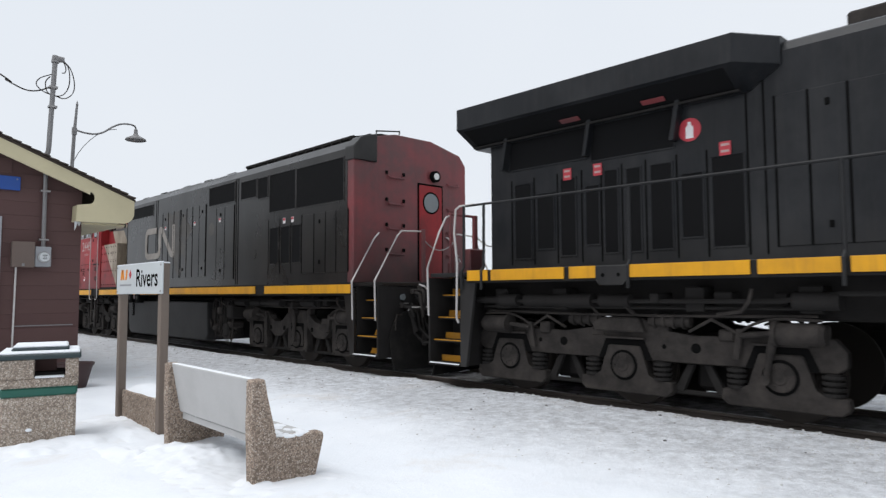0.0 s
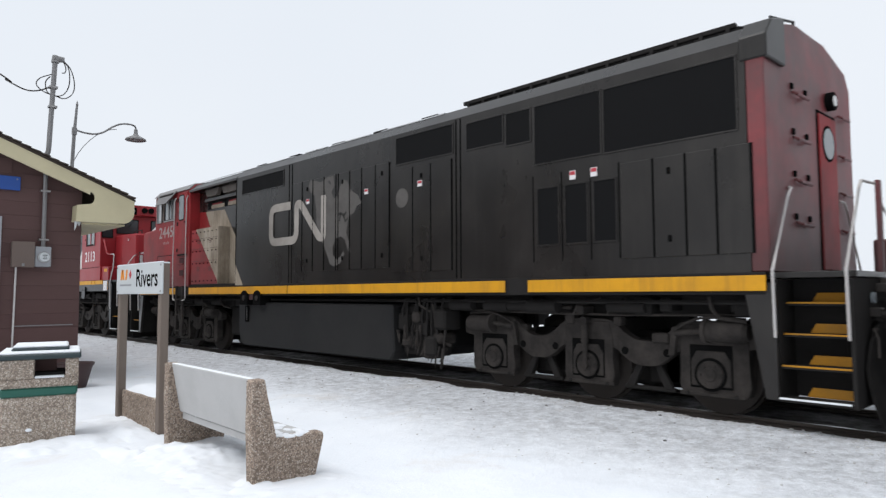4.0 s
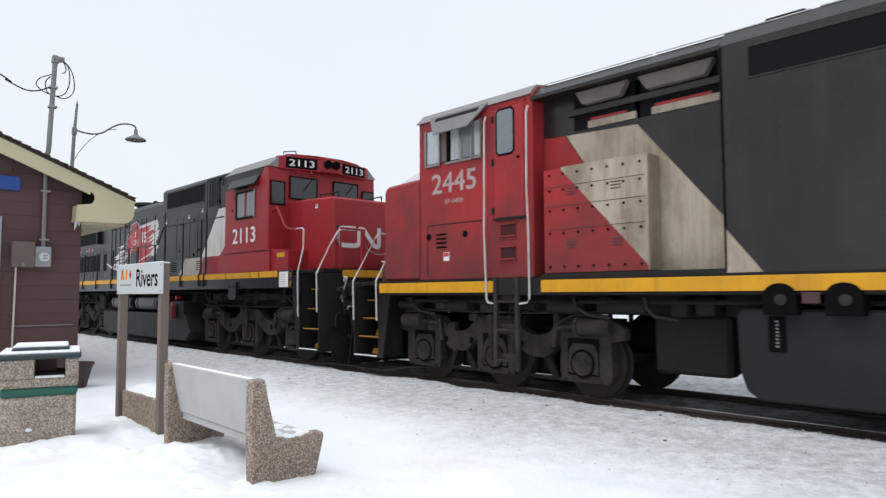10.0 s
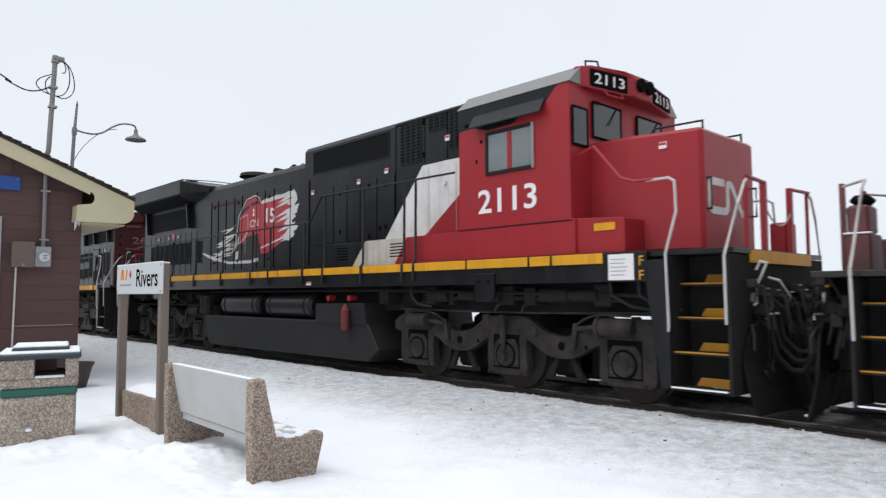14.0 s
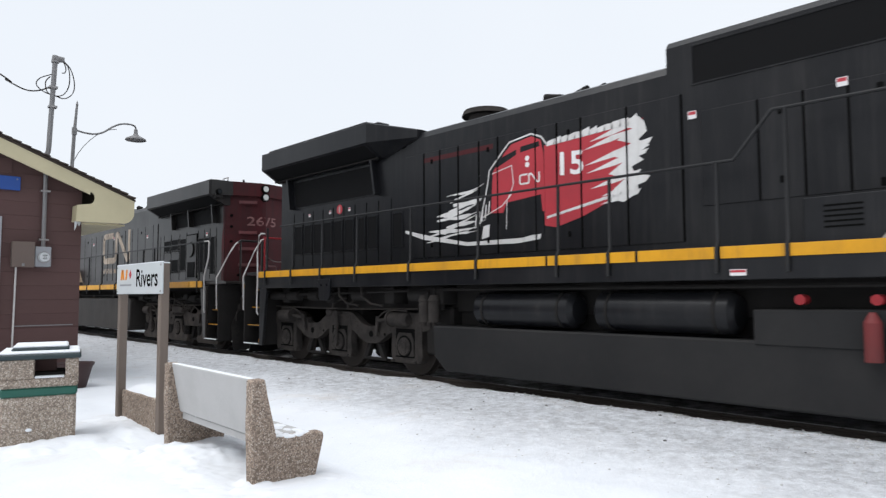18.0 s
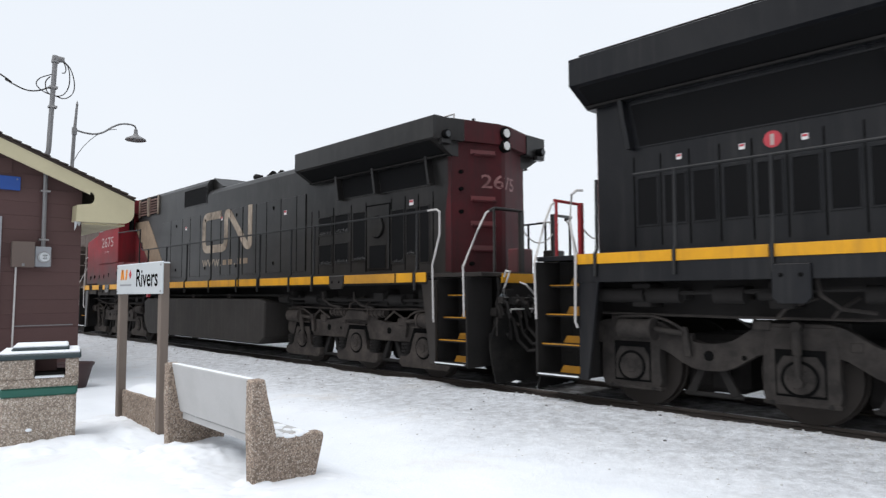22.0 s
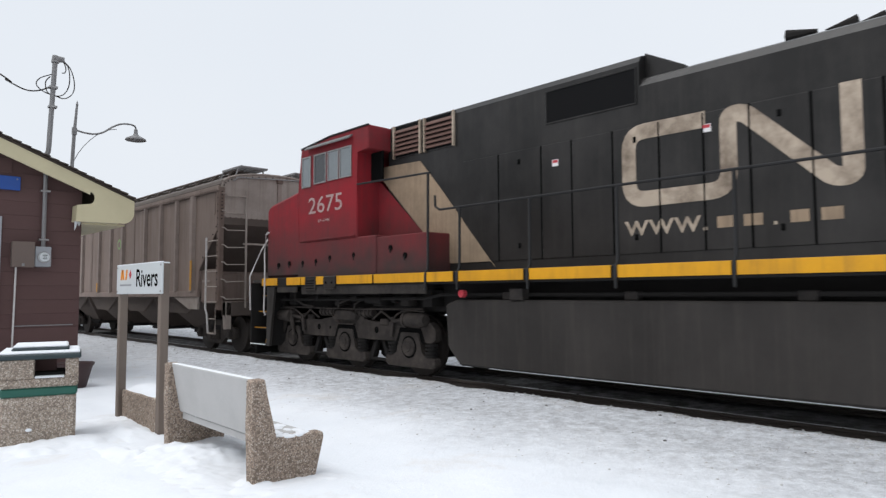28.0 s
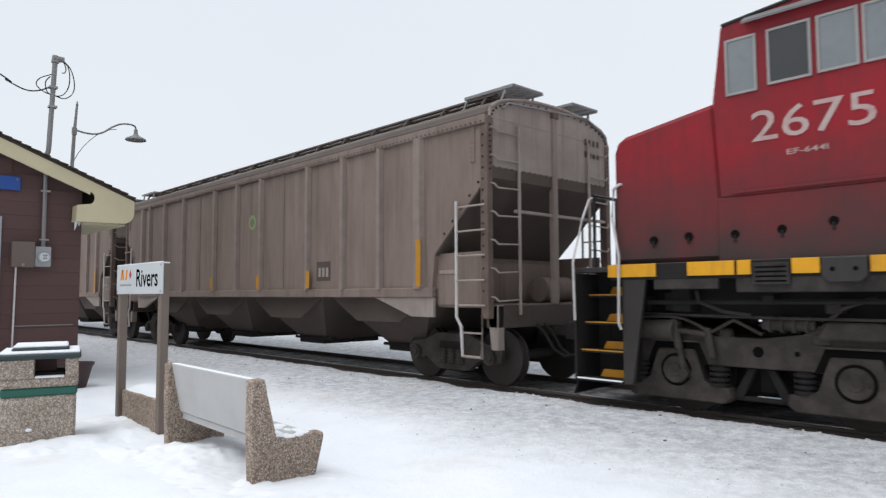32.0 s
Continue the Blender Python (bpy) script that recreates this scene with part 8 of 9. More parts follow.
        grille(v, s, HOOD, 0.72, 3.36, 4.12, 4.60)
        for x0, x1, z0 in ((3.73, 3.84, 3.90), (3.89, 4.0, 3.90), (4.04, 4.15, 3.90), (4.19, 4.30, 3.90), (4.52, 4.63, 4.40), (4.67, 4.78, 4.40), (4.83, 4.94, 4.40), (5.06, 5.15, 4.0), (5.20, 5.29, 4.0), (5.34, 5.43, 4.0)):
            grille(v, s, HOOD, x0, x1, z0, 4.64, bars=round((4.64 - z0) / 0.06))
        for x, z0, z1 in ((3.57, 2.1, 4.7), (4.40, 3.84, 4.7), (4.99, 3.84, 4.7), (5.50, 3.84, 4.7)):
            pbox("seam", v, DEEP_BLACK, x - 0.01, x + 0.01, s * (HOOD - 0.01), s * (HOOD + 0.005), z0, z1, 0)
        pbox("hood_lip", v, blk, 3.6, 5.8, s * (HOOD - 0.02), s * (HOOD + 0.03), 4.665, 4.70, 0.006)
        for x, z in ((4.37, 4.6), (4.37, 4.0), (2.75, 3.62), (3.1, 2.75), (2.75, 2.62)):
            pbox("latch", v, DEEP_BLACK, x - 0.03, x + 0.03, s * HOOD, s * (HOOD + 0.03), z - 0.045, z + 0.045, 0.008)
        for x, z in ((-5.8, 3.62), (2.4, 3.75), (3.3, 3.85), (0.7, 3.72), (5.0, 4.2)):
            tag(v, s, HOOD + 0.014, x, z)
        # slanted white band over black, red beyond it
        y0, y1 = s * HOOD, s * (HOOD + 0.016)
        pprism("painted_slant", v, WHITE, [(3.25, 2.5), (4.35, 3.8), (4.97, 3.81), (5.79, 3.8), (5.79, 3.53), (4.38, 2.5)], "y", y0, y1, label="white slanted band")
        pprism("painted_panel", v, RED_NEW, [(4.38, 2.5), (5.79, 3.53), (5.79, 2.5)], "y", y0, y1)
        for x in (4.52, 5.22):
            pbox("door_gap", v, GREYBOX, x - 0.006, x + 0.006, s * (HOOD + 0.014), s * (HOOD + 0.018), 2.55, 3.75, 0)
        pcyl("door_boss", v, WHITE, (4.95, s * (HOOD + 0.01), 3.42), (4.95, s * (HOOD + 0.06), 3.42), 0.05, seg=12)
        # locker under the hood, painted black, white and red
        pbox("locker", v, blk, 2.1, 2.95, s * 1.42, s * HOOD, zd, 2.47, 0.008)
        pprism("locker", v, blk, [(2.95, zd), (2.95, 2.47), (3.2, 2.47), (2.78, zd)], "y", s * HOOD, s * 1.42)
        pprism("locker_white", v, DUSTY_WHITE, [(2.80, zd), (3.22, 2.47), (4.42, 2.47), (4.08, zd)], "y", s * HOOD, s * 1.425, 0.004, "white slanted locker panel")
        pprism("locker_red", v, RED_NEW, [(4.08, zd), (4.42, 2.47), (5.80, 2.47), (5.80, zd)], "y", s * HOOD, s * 1.425, 0.004, "red locker panel")
        for x0 in (2.3, 3.95):
            for k in range(5):
                pbox("vent_slot", v, DEEP_BLACK, x0, x0 + 0.36, s * 1.425, s * 1.43, 2.14 + k * 0.055, 2.16 + k * 0.055, 0)
        # cab step ledge
        pbox("cab_base", v, RED_NEW, 5.80, 8.02, s * 1.5, s * 0.9, zd - 0.002, 2.5, 0.012)
        pbox("cab_base_seam", v, MAROON, 5.8, 8.0, s * 1.5, s * 1.505, 2.47, 2.485, 0)
        pprism("cab_front_corner", v, RED_NEW, [(8.0, zd), (8.0, 2.5), (8.75, 2.45), (8.75, zd)], "y", s * 1.45, s * 0.75, 0.01)
        pbox("yellow_step_mark", v, YELLOW, 8.3, 8.62, s * 1.452, s * 1.46, 2.3, 2.4, 0)
    # cab
    bm = bmesh.new()
    prism(bm, [(-1.5, 2.45), (-1.5, 4.40), (-1.24, 4.64), (-0.6, 4.74), (0.6, 4.74), (1.24, 4.64), (1.5, 4.40), (1.5, 2.45)], "x", 5.80, 7.96, 0.012)
    cab = part("cab", bm, RED_NEW, v, "bright red square cab")
    pprism("cab_roof", cab, GALV, [(-1.52, 4.41), (-1.25, 4.665), (-0.6, 4.765), (0.6, 4.765), (1.25, 4.665), (1.52, 4.41), (1.46, 4.40), (-1.46, 4.40)], "x", 5.78, 7.99, label="grey cab roof with thin snow")
    pprism("painted_crown", cab, blk, [(5.80, 4.40), (5.80, 4.06), (6.1, 4.08), (6.45, 3.98), (6.95, 4.0), (7.15, 4.14), (7.55, 4.2), (7.75, 4.40)], "y", -1.506, -1.5, label="black roof edge paint")
    plan = [(7.9, -1.31), (8.02, -1.25), (8.05, -1.12), (8.18, -0.36), (8.25, -0.22), (8.25, 0.22), (8.18, 0.36), (8.05, 1.12), (8.02, 1.25), (7.9, 1.31)]
    brow = pprism("brow", cab, RED_NEW, plan, "z", 4.37, 4.67, 0.02, "bowed red brow over the windshields")
    pprism("brow_crown", brow, RED_NEW, [(7.9, -1.1), (8.0, -0.95), (8.12, -0.36), (8.19, -0.2), (8.19, 0.2), (8.12, 0.36), (8.0, 0.95), (7.9, 1.1)], "z", 4.66, 4.75, 0.03)
    ptube("board_step", cab, RED_NEW, [(8.12, -0.86, 4.36), (8.16, -0.84, 4.29), (8.2, -0.52, 4.29), (8.16, -0.5, 4.38)], 0.014)
    for sy in (-1, 1):
        ux, uy = 0.1686 * -sy, 0.9857
        nx, ny = 0.9857, 0.1686 * sy
        face = Matrix(((ux, 0, nx, 8.115), (uy, 0, ny, sy * 0.74), (0, 1, 0, 4.52), (0, 0, 0, 1)))
        bm = bmesh.new()
        box(bm, -0.385, 0.385, -0.12, 0.13, 0.0, 0.022, 0.02, face)
        nb = part("number_board", bm, DEEP_BLACK, cab, "black number board")
        words("number", nb, TAGW, "2113", face @ Matrix.Translation((-0.31, -0.075, 0.0235)), 0.155, 0.62, weight=0.012)
    for y in (-0.115, 0.115):
        pcyl("lamp_rim", cab, DEEP_BLACK, (8.2, y, 4.56), (8.31, y, 4.56), 0.10, seg=20)
        pcyl("headlight", cab, GLASS_LT, (8.29, y, 4.56), (8.302, y, 4.56), 0.082, seg=18)
        pcyl("bulb", cab, LENS, (8.3, y, 4.56), (8.306, y, 4.56), 0.03, seg=12)
    for y0, y1, z0, z1, what in ((-0.95, -0.25, 3.72, 4.2, "windshield"), (0.25, 0.95, 3.72, 4.2, "windshield"), (-1.44, -1.12, 3.55, 4.05, "door_window"), (1.12, 1.44, 3.55, 4.05, "door_window")):
        w = pbox(what, cab, GLASS_DK, 7.975, 7.987, y0, y1, z0, z1, 0)
        for a, b, c, e in ((y0 - 0.03, y0, z0 - 0.03, z1 + 0.03), (y1, y1 + 0.03, z0 - 0.03, z1 + 0.03), (y0, y1, z0 - 0.03, z0), (y0, y1, z1, z1 + 0.03)):
            pbox("gasket", w, DEEP_BLACK, 7.976, 7.997, a, b, c, e, 0.004)
        if what == "windshield":
            ptube("wiper", w, DEEP_BLACK, [(7.99, y1 - 0.1, z1 + 0.02), (8.01, (y0 + y1) / 2, z0 + 0.2)], 0.008)
    for s in (-1, 1):
        pprism("window_awning", cab, blk, [(s * 1.50, 4.22), (s * 1.63, 4.03), (s * 1.642, 4.045), (s * 1.507, 4.26)], "x", 6.15, 7.55, 0.0, "black awning over the side window")
        pbox("awning_slot", cab, DEEP_BLACK, 5.95, 6.4, s * 1.5, s * 1.512, 4.10, 4.16, 0)
        # near-side pane has the sky painted into its paler glass
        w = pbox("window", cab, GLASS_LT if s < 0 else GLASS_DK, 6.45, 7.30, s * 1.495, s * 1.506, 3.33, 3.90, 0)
        for a, b, c, e in ((6.40, 6.45, 3.28, 3.95), (7.30, 7.35, 3.28, 3.95), (6.45, 7.30, 3.28, 3.33), (6.45, 7.30, 3.90, 3.95)):
            pbox("window_frame", w, UNDER_DK if a < 7.2 else STEEL, a, b, s * 1.5, s * 1.53, c, e, 0.006)
        pbox("window_post", w, RED_NEW, 6.84, 6.92, s * 1.5, s * 1.52, 3.33, 3.90, 0.004)
        ptube("hand_grab", cab, RED_NEW, [(7.9, s * 1.35, 3.35), (8.02, s * 1.4, 3.36), (8.35, s * 1.5, 3.42), (8.75, s * 1.52, 2.95), (8.95, s * 1.52, 2.88), (9.2, s * 1.5, 2.88)], 0.02)
        for x in (6.3, 6.2):
            pbox("latch", cab, DEEP_BLACK, x - 0.02, x + 0.02, s * 1.5, s * 1.512, 3.5 + (x - 6.2) * 3, 3.56 + (x - 6.2) * 3, 0.005)
    words("number", cab, TAGW, "2113", side_face(6.23, -1.507, 2.70), 0.37, 1.15, "white road number", weight=0.016)
    ptube("roof_grab", cab, RAIL_BLK, [(8.0, -1.15, 4.66), (8.0, -1.15, 4.76), (8.0, -0.85, 4.82), (8.0, -0.8, 4.72)], 0.013)
    pcyl("antenna", cab, UNDER_DK, (6.9, 0.2, 4.68), (6.9, 0.2, 4.86), 0.05, seg=10)
    # nose
    bm = bmesh.new()
    prism(bm, [(7.9, -1.0), (8.6, -0.98), (9.50, -0.79), (9.50, 0.79), (8.6, 0.98), (7.9, 1.0)], "z", zd, 3.61, 0.05)
    ns = part("nose", bm, RED_NEW, v, "bright red tapered short nose")
    bm = bmesh.new()
    h = 0.055
    pts = rounded([(-0.12, 2.93), (-0.55, 2.93), (-0.55, 2.55), (-0.02, 2.55), (-0.02, 2.93), (0.10, 2.93), (0.42, 2.55), (0.54, 2.55), (0.54, 2.98)], 0.11, 4)
    band(bm, pts, 0.10, 0, 0.004)
    bmesh.ops.transform(bm, matrix=Matrix(((0, -1, 0, 9.506), (1, 0, 0, -0.08), (0, 0, 1, 0), (0, 0, 0, 1))), verts=bm.verts)
    part("emblem", bm, WHITE, ns, "white winding ribbon emblem")
    for y in (-0.7, 0.7):
        ptube("nose_grab", ns, RAIL_BLK, [(9.50, y, 2.55), (9.56, y, 2.55), (9.56, y, 2.95), (9.50, y, 2.95)], 0.014)
        ptube("nose_rail", ns, RAIL_BLK, [(8.75, y * 0.9, 3.60), (8.75, y * 0.9, 3.73), (9.42, y * 0.85, 3.73), (9.42, y * 0.85, 3.60)], 0.014)
    tag(ns, -1, 0.90, 9.0, 3.42, 0.14, 0.09)
    # roof things
    horns(v, -1.6, -0.2, 4.52)
    bm = bmesh.new()
    cyl(bm, (-3.75, 0, 4.48), (-3.75, 0, 4.74), 0.36, 20, 0.34)
    cyl(bm, (-3.75, 0, 4.74), (-3.75, 0, 4.84), 0.46, 20, 0.42)
    smooth(part("exhaust_outlet", bm, UNDER, v))
    # anniversary flag: torn white and red cloth with an engine front
    y = -HOOD - 0.0135
    fl = pprism("flag_red", v, FLAG_RED, [(-1.65, 2.50), (-1.42, 2.47), (-0.9, 2.62), (-0.35, 2.84), (0.02, 2.98), (-0.2, 3.08), (0.06, 3.2), (-0.12, 3.34), (0.12, 3.5), (-0.02, 3.62), (0.2, 3.92), (-0.3, 3.90), (-0.7, 3.84),
                                                     (-1.2, 3.76), (-1.65, 3.72)], "y", y, y + 0.001, label="torn red flag with white edges")
    g = random.Random(11)

    def stroke(poly, depth):
        pprism("brush_stroke", fl, WHITE, poly, "y", y - depth, y + 0.001)
    stroke([(-0.42, 2.86), (-0.15, 2.80), (0.10, 2.93), (-0.02, 3.0), (0.22, 3.06), (0.30, 3.14), (0.04, 3.18), (0.0, 3.28), (0.20, 3.36), (0.08, 3.44), (0.30, 3.55), (0.12, 3.64), (0.26, 3.74), (0.22, 3.88), (0.12, 3.96),
            (-0.1, 3.93), (-0.3, 3.86), (0.02, 3.8), (-0.25, 3.66), (0.0, 3.6), (-0.35, 3.45), (-0.1, 3.38), (-0.4, 3.2), (-0.12, 3.12), (-0.3, 3.0)], 0.0012)
    for k in range(9):
        z0 = 2.78 + 1.02 * k / 9
        x0 = -0.62 + g.uniform(-0.25, 0.45)
        x1 = 0.14 + g.uniform(-0.18, 0.14) + (z0 - 3.2) * 0.12
        rise = (x1 - x0) * 0.22
        stroke([(x0, z0), ((x0 + x1) / 2, z0 + rise * 0.45 - 0.02), (x1, z0 + rise - 0.02), (x1 + 0.06, z0 + rise + g.uniform(0.02, 0.06)), ((x0 + x1) / 2, z0 + rise * 0.6 + 0.03)], 0.0015 + 0.0002 * k)
    for k in range(12):
        x = -1.6 + k * 0.14
        stroke([(x, 3.70 + k * 0.014), (x + 0.17, 3.72 + k * 0.014), (x + 0.16, 3.78 + k * 0.016 + g.uniform(0, 0.05)), (x + 0.02, 3.75 + k * 0.015 + g.uniform(0, 0.05))], 0.005)
        stroke([(x, 2.60 + k * 0.03), (x + 0.16, 2.64 + k * 0.03), (x + 0.15, 2.67 + k * 0.032), (x, 2.64 + k * 0.03)], 0.005)
    for k in range(10):
        # wavy, tapering brush strokes that trail off behind the engine
        z0 = 2.42 + 0.78 * k / 10 + g.uniform(-0.02, 0.02)
        x1 = -2.78 - g.uniform(0.0, 0.30)
        x0 = -4.3 + (k / 10) ** 0.7 * 0.75 + g.uniform(-0.22, 0.22)
        ph, wv, fat = g.uniform(0, 6.3), g.uniform(2.2, 4.2), g.uniform(0.018, 0.045)
        up, dn = [], []
        for i in range(15):
            u = i / 14
            x = x0 + (x1 - x0) * u
            z = z0 + 0.10 * u + 0.16 * max(0, u - 0.55) ** 2 + 0.022 * math.sin(wv * x * 1.6 + ph)
            h = fat * (0.25 + 0.95 * math.sin(math.pi * min(1, u * 0.9 + 0.06)) + 0.35 * math.sin(x * 9 + ph)) * (1.0 if u < 0.8 else 1.25 - u)
            up.append((x, z + max(0.004, h)))
            dn.append((x, z - max(0.004, h * g.uniform(0.4, 1.0))))
        stroke(dn + up[::-1], 0.0015 + 0.0002 * k)
    for k in range(5):
        x = -3.12 + 0.075 * k
        stroke([(x, 2.56 + 0.05 * k), (x + 0.022, 2.56 + 0.05 * k), (x + 0.05, 2.78 + 0.05 * k), (x + 0.028, 2.78 + 0.05 * k)], 0.004)
    stroke([(-2.96, 2.37), (-2.80, 2.40), (-2.78, 2.60), (-2.92, 2.58)], 0.0042)
    stroke([(-4.9, 2.60), (-4.4, 2.45), (-3.3, 2.28), (-2.2, 2.26), (-1.75, 2.30), (-1.72, 2.40), (-2.1, 2.34), (-3.3, 2.34), (-4.3, 2.52), (-4.9, 2.65)], 0.003)
    front = [(-2.75, 2.78), (-2.70, 3.45), (-2.45, 3.72), (-2.3, 3.84), (-1.9, 3.90), (-1.72, 3.82), (-1.66, 3.6), (-1.64, 2.72)]
    pprism("painted_engine", fl, FLAG_RED, front, "y", y - 0.006, y, label="painted red engine front")
    def line(pts, w):
        bm = bmesh.new()
        band(bm, pts, w, y - 0.0075, 0.002)
        part("painted_line", bm, WHITE, fl)
    line([(-3.0, 2.62), (-2.82, 3.25), (-2.78, 3.48), (-2.5, 3.74), (-2.34, 3.88), (-1.9, 3.94), (-1.7, 3.86), (-1.6, 3.74)], 0.024)
    line([(-2.72, 3.42), (-2.3, 3.5), (-2.26, 3.2), (-2.4, 2.95), (-2.42, 2.5)], 0.014)
    line([(-2.95, 2.72), (-2.5, 2.88), (-2.3, 3.05)], 0.016)
    line(rounded([(-1.98, 3.32), (-2.13, 3.32), (-2.13, 3.18), (-1.95, 3.18), (-1.95, 3.32), (-1.90, 3.32), (-1.79, 3.18), (-1.75, 3.18), (-1.75, 3.33)], 0.03, 3), 0.028)
    bm = bmesh.new()
    prism(bm, [(-2.62, 3.50), (-2.2, 3.66), (-2.2, 3.74), (-2.5, 3.66), (-2.64, 3.56)], "y", y - 0.0072, y)
    prism(bm, [(-2.12, 3.68), (-1.74, 3.72), (-1.74, 3.80), (-2.12, 3.77)], "y", y - 0.0072, y)
    prism(bm, [(-2.72, 2.36), (-2.4, 2.92), (-1.72, 2.98), (-1.66, 2.38)], "y", y - 0.0072, y)
    part("painted_shadow", bm, blk, fl)
    for z in (3.47, 3.57):
        pcyl("painted_lamp", fl, TAGW, (-1.98, y - 0.006, z), (-1.98, y - 0.008, z), 0.042, seg=14)
    words("number", fl, TAGW, "15", side_face(-1.32, y - 0.007, 3.235), 0.35, 0.46, "white painted number", weight=0.022)
    pbox("red_text_bar", fl, MAROON, -4.4, -2.7, y - 0.001, y, 3.84, 3.92, 0)
    # the cloth narrows and droops towards its torn end
    for ob in [fl] + list(fl.children):
        for w in ob.data.vertices:
            k = w.co.x + 1.7
            if k > 0:
                w.co.x, w.co.z = -1.7 + k * 0.90, w.co.z - 0.055 * k
    seams_over(v, HOOD, (-4.39, -3.97, -3.51, -3.02, -2.60, -1.82, -1.42, -0.99, -0.24), 2.14, 4.0, 0.0235)
    # tanks
    bm = bmesh.new()
    prism(bm, [(-3.70, 0.95), (-3.66, 0.45), (-3.4, 0.22), (3.3, 0.22), (3.62, 0.45), (3.25, 0.95)], "y", -1.42, 1.42, 0.025)
    part("fuel_tank", bm, TANK_DK, v, "grimy black fuel tank")
    # added dark boxes that block daylight above the tank and beside the truck
    pbox("tank_saddle", v, UNDER_DK, -3.6, 3.2, -0.88, 0.88, 0.9, 1.2, 0.01)
    pbox("battery_box", v, UNDER_DK, -4.22, -3.55, -1.10, 1.10, 0.42, 1.25, 0.04)
    for s in (-1, 1):
        for x0, x1 in ((-2.77, -0.9), (-0.55, 1.32)):
            at = pcyl("air_tank", v, BLACK_CLEAN, (x0 + 0.06, s * 1.20, 1.24), (x1 - 0.06, s * 1.20, 1.24), 0.255, "long black air reservoir", 28)
            pcyl("tank_end", at, BLACK_CLEAN, (x0, s * 1.20, 1.24), (x0 + 0.06, s * 1.20, 1.24), 0.18, "", 28, 0.255)
            pcyl("tank_end", at, BLACK_CLEAN, (x1 - 0.06, s * 1.20, 1.24), (x1, s * 1.20, 1.24), 0.255, "", 28, 0.18)
            for xb in (x0 + 0.22, x1 - 0.22):
                pcyl("tank_strap", at, UNDER_DK, (xb - 0.02, s * 1.20, 1.24), (xb + 0.02, s * 1.20, 1.24), 0.264, "", 28)
        pprism("tank_box", v, TANK_DK, [(1.55, 0.90), (1.55, 1.29), (3.2, 1.31), (3.25, 0.90)], "y", s * 0.7, s * 1.44, 0.015)
        e = pcyl("fire_bottle", v, RED, (2.72, s * 1.52, 0.80), (2.72, s * 1.52, 1.18), 0.082, "small red fire bottle on the tank", 16)
        pcyl("bottle_neck", e, RED, (2.72, s * 1.52, 1.18), (2.72, s * 1.52, 1.28), 0.082, "", 16, 0.03)
        pbox("bottle_bracket", e, UNDER_DK, 2.66, 2.78, s * 1.43, s * 1.5, 0.85, 1.1, 0.005)
        for x in (2.05, 2.75):
            pcyl("fuel_cap", v, RED_NEW, (x, s * 1.3, 1.4), (x, s * 1.47, 1.4), 0.055, seg=14)
        tag(v, s, 1.541, 1.45, 1.70, 0.18, 0.07)
        pl = pbox("placard", v, TAGW, 8.56, 8.93, s * 1.541, s * 1.55, 1.64, 1.97, 0.003, "white data placard")
        for k in range(5):
            pbox("text_bar", pl, GREYBOX, 8.60, 8.60 + 0.2 + 0.02 * (k % 3), s * 1.549, s * 1.552, 1.70 + 0.05 * k, 1.712 + 0.05 * k, 0)
    for z in (1.82, 1.64):
        words("end_mark", v, YELLOW, "F", side_face(9.0, -1.545, z), 0.12, None, "yellow painted letter")
    under_clutter(v, 3.5, 8.9, 1.28, 1.62, 7)
    under_clutter(v, -9.2, -3.6, 1.28, 1.62, 8)
    truck(v, [4.38, 6.45, 8.52], "swayback")
    truck(v, [-8.84, -6.79, -4.74], "swayback")
    for s in (-1, 1):
        jack_plate(v, s, -6.89, -6.50, 1.36, 1.78, blk)
        jack_plate(v, s, 6.2, 6.6, 1.36, 1.78, blk)
        for x in (-3.98, -3.74):
            cn = pcyl("filter_canister", v, UNDER, (x, s * 1.34, 1.0), (x, s * 1.34, 1.36), 0.10, "dusty vertical filter canister", 16)
            pcyl("canister_cap", cn, UNDER, (x, s * 1.34, 1.36), (x, s * 1.34, 1.46), 0.115, "", 16, 0.07)
            pcyl("drain_cock", cn, UNDER, (x, s * 1.34, 0.93), (x, s * 1.34, 1.0), 0.03, "", 8)
        pbox("canister_bracket", v, UNDER_DK, -4.1, -3.62, s * 1.2, s * 1.26, 1.2, 1.6, 0.01)
    bm = bmesh.new()
    for s in (-1, 1):
        tube(bm, [(-9.0, s * 1.3, 1.46), (-3.4, s * 1.3, 1.55), (3.4, s * 1.3, 1.55), (9.0, s * 1.3, 1.44)], 0.028, 6)
        for x in (-8.6, -6.9, -5.0, -3.7, 3.6, 4.9, 6.6, 8.3):
            box(bm, x - 0.13, x + 0.13, s * 0.95, s * 1.3, 1.3, 1.6, 0.015)
        tube(bm, [(4.5, s * 1.25, 1.3), (5.6, s * 1.25, 1.42), (8.6, s * 1.25, 1.38)], 0.035, 6)
    part("underframe_piping", bm, UNDER_DK, v)
    side_rail(v, -1, [(-8.55, 2.97), (1.42, 2.97), (1.85, 3.46), (5.7, 3.43)], [-9.1, -8.0, -6.88, -5.7, -4.15, -2.55, -1.02, -0.2, 1.22, 1.98, 3.26, 4.45, 4.75], zd)
    side_rail(v, 1, [(-8.55, 2.97), (1.42, 2.97), (1.85, 3.46), (5.7, 3.43)], [-8.0, -6.0, -4.15, -2.55, -1.02, 1.22, 1.98, 3.26, 4.75], zd)
    end_works(v, 10.14, 1, zd, blk, gangway=RED_NEW)
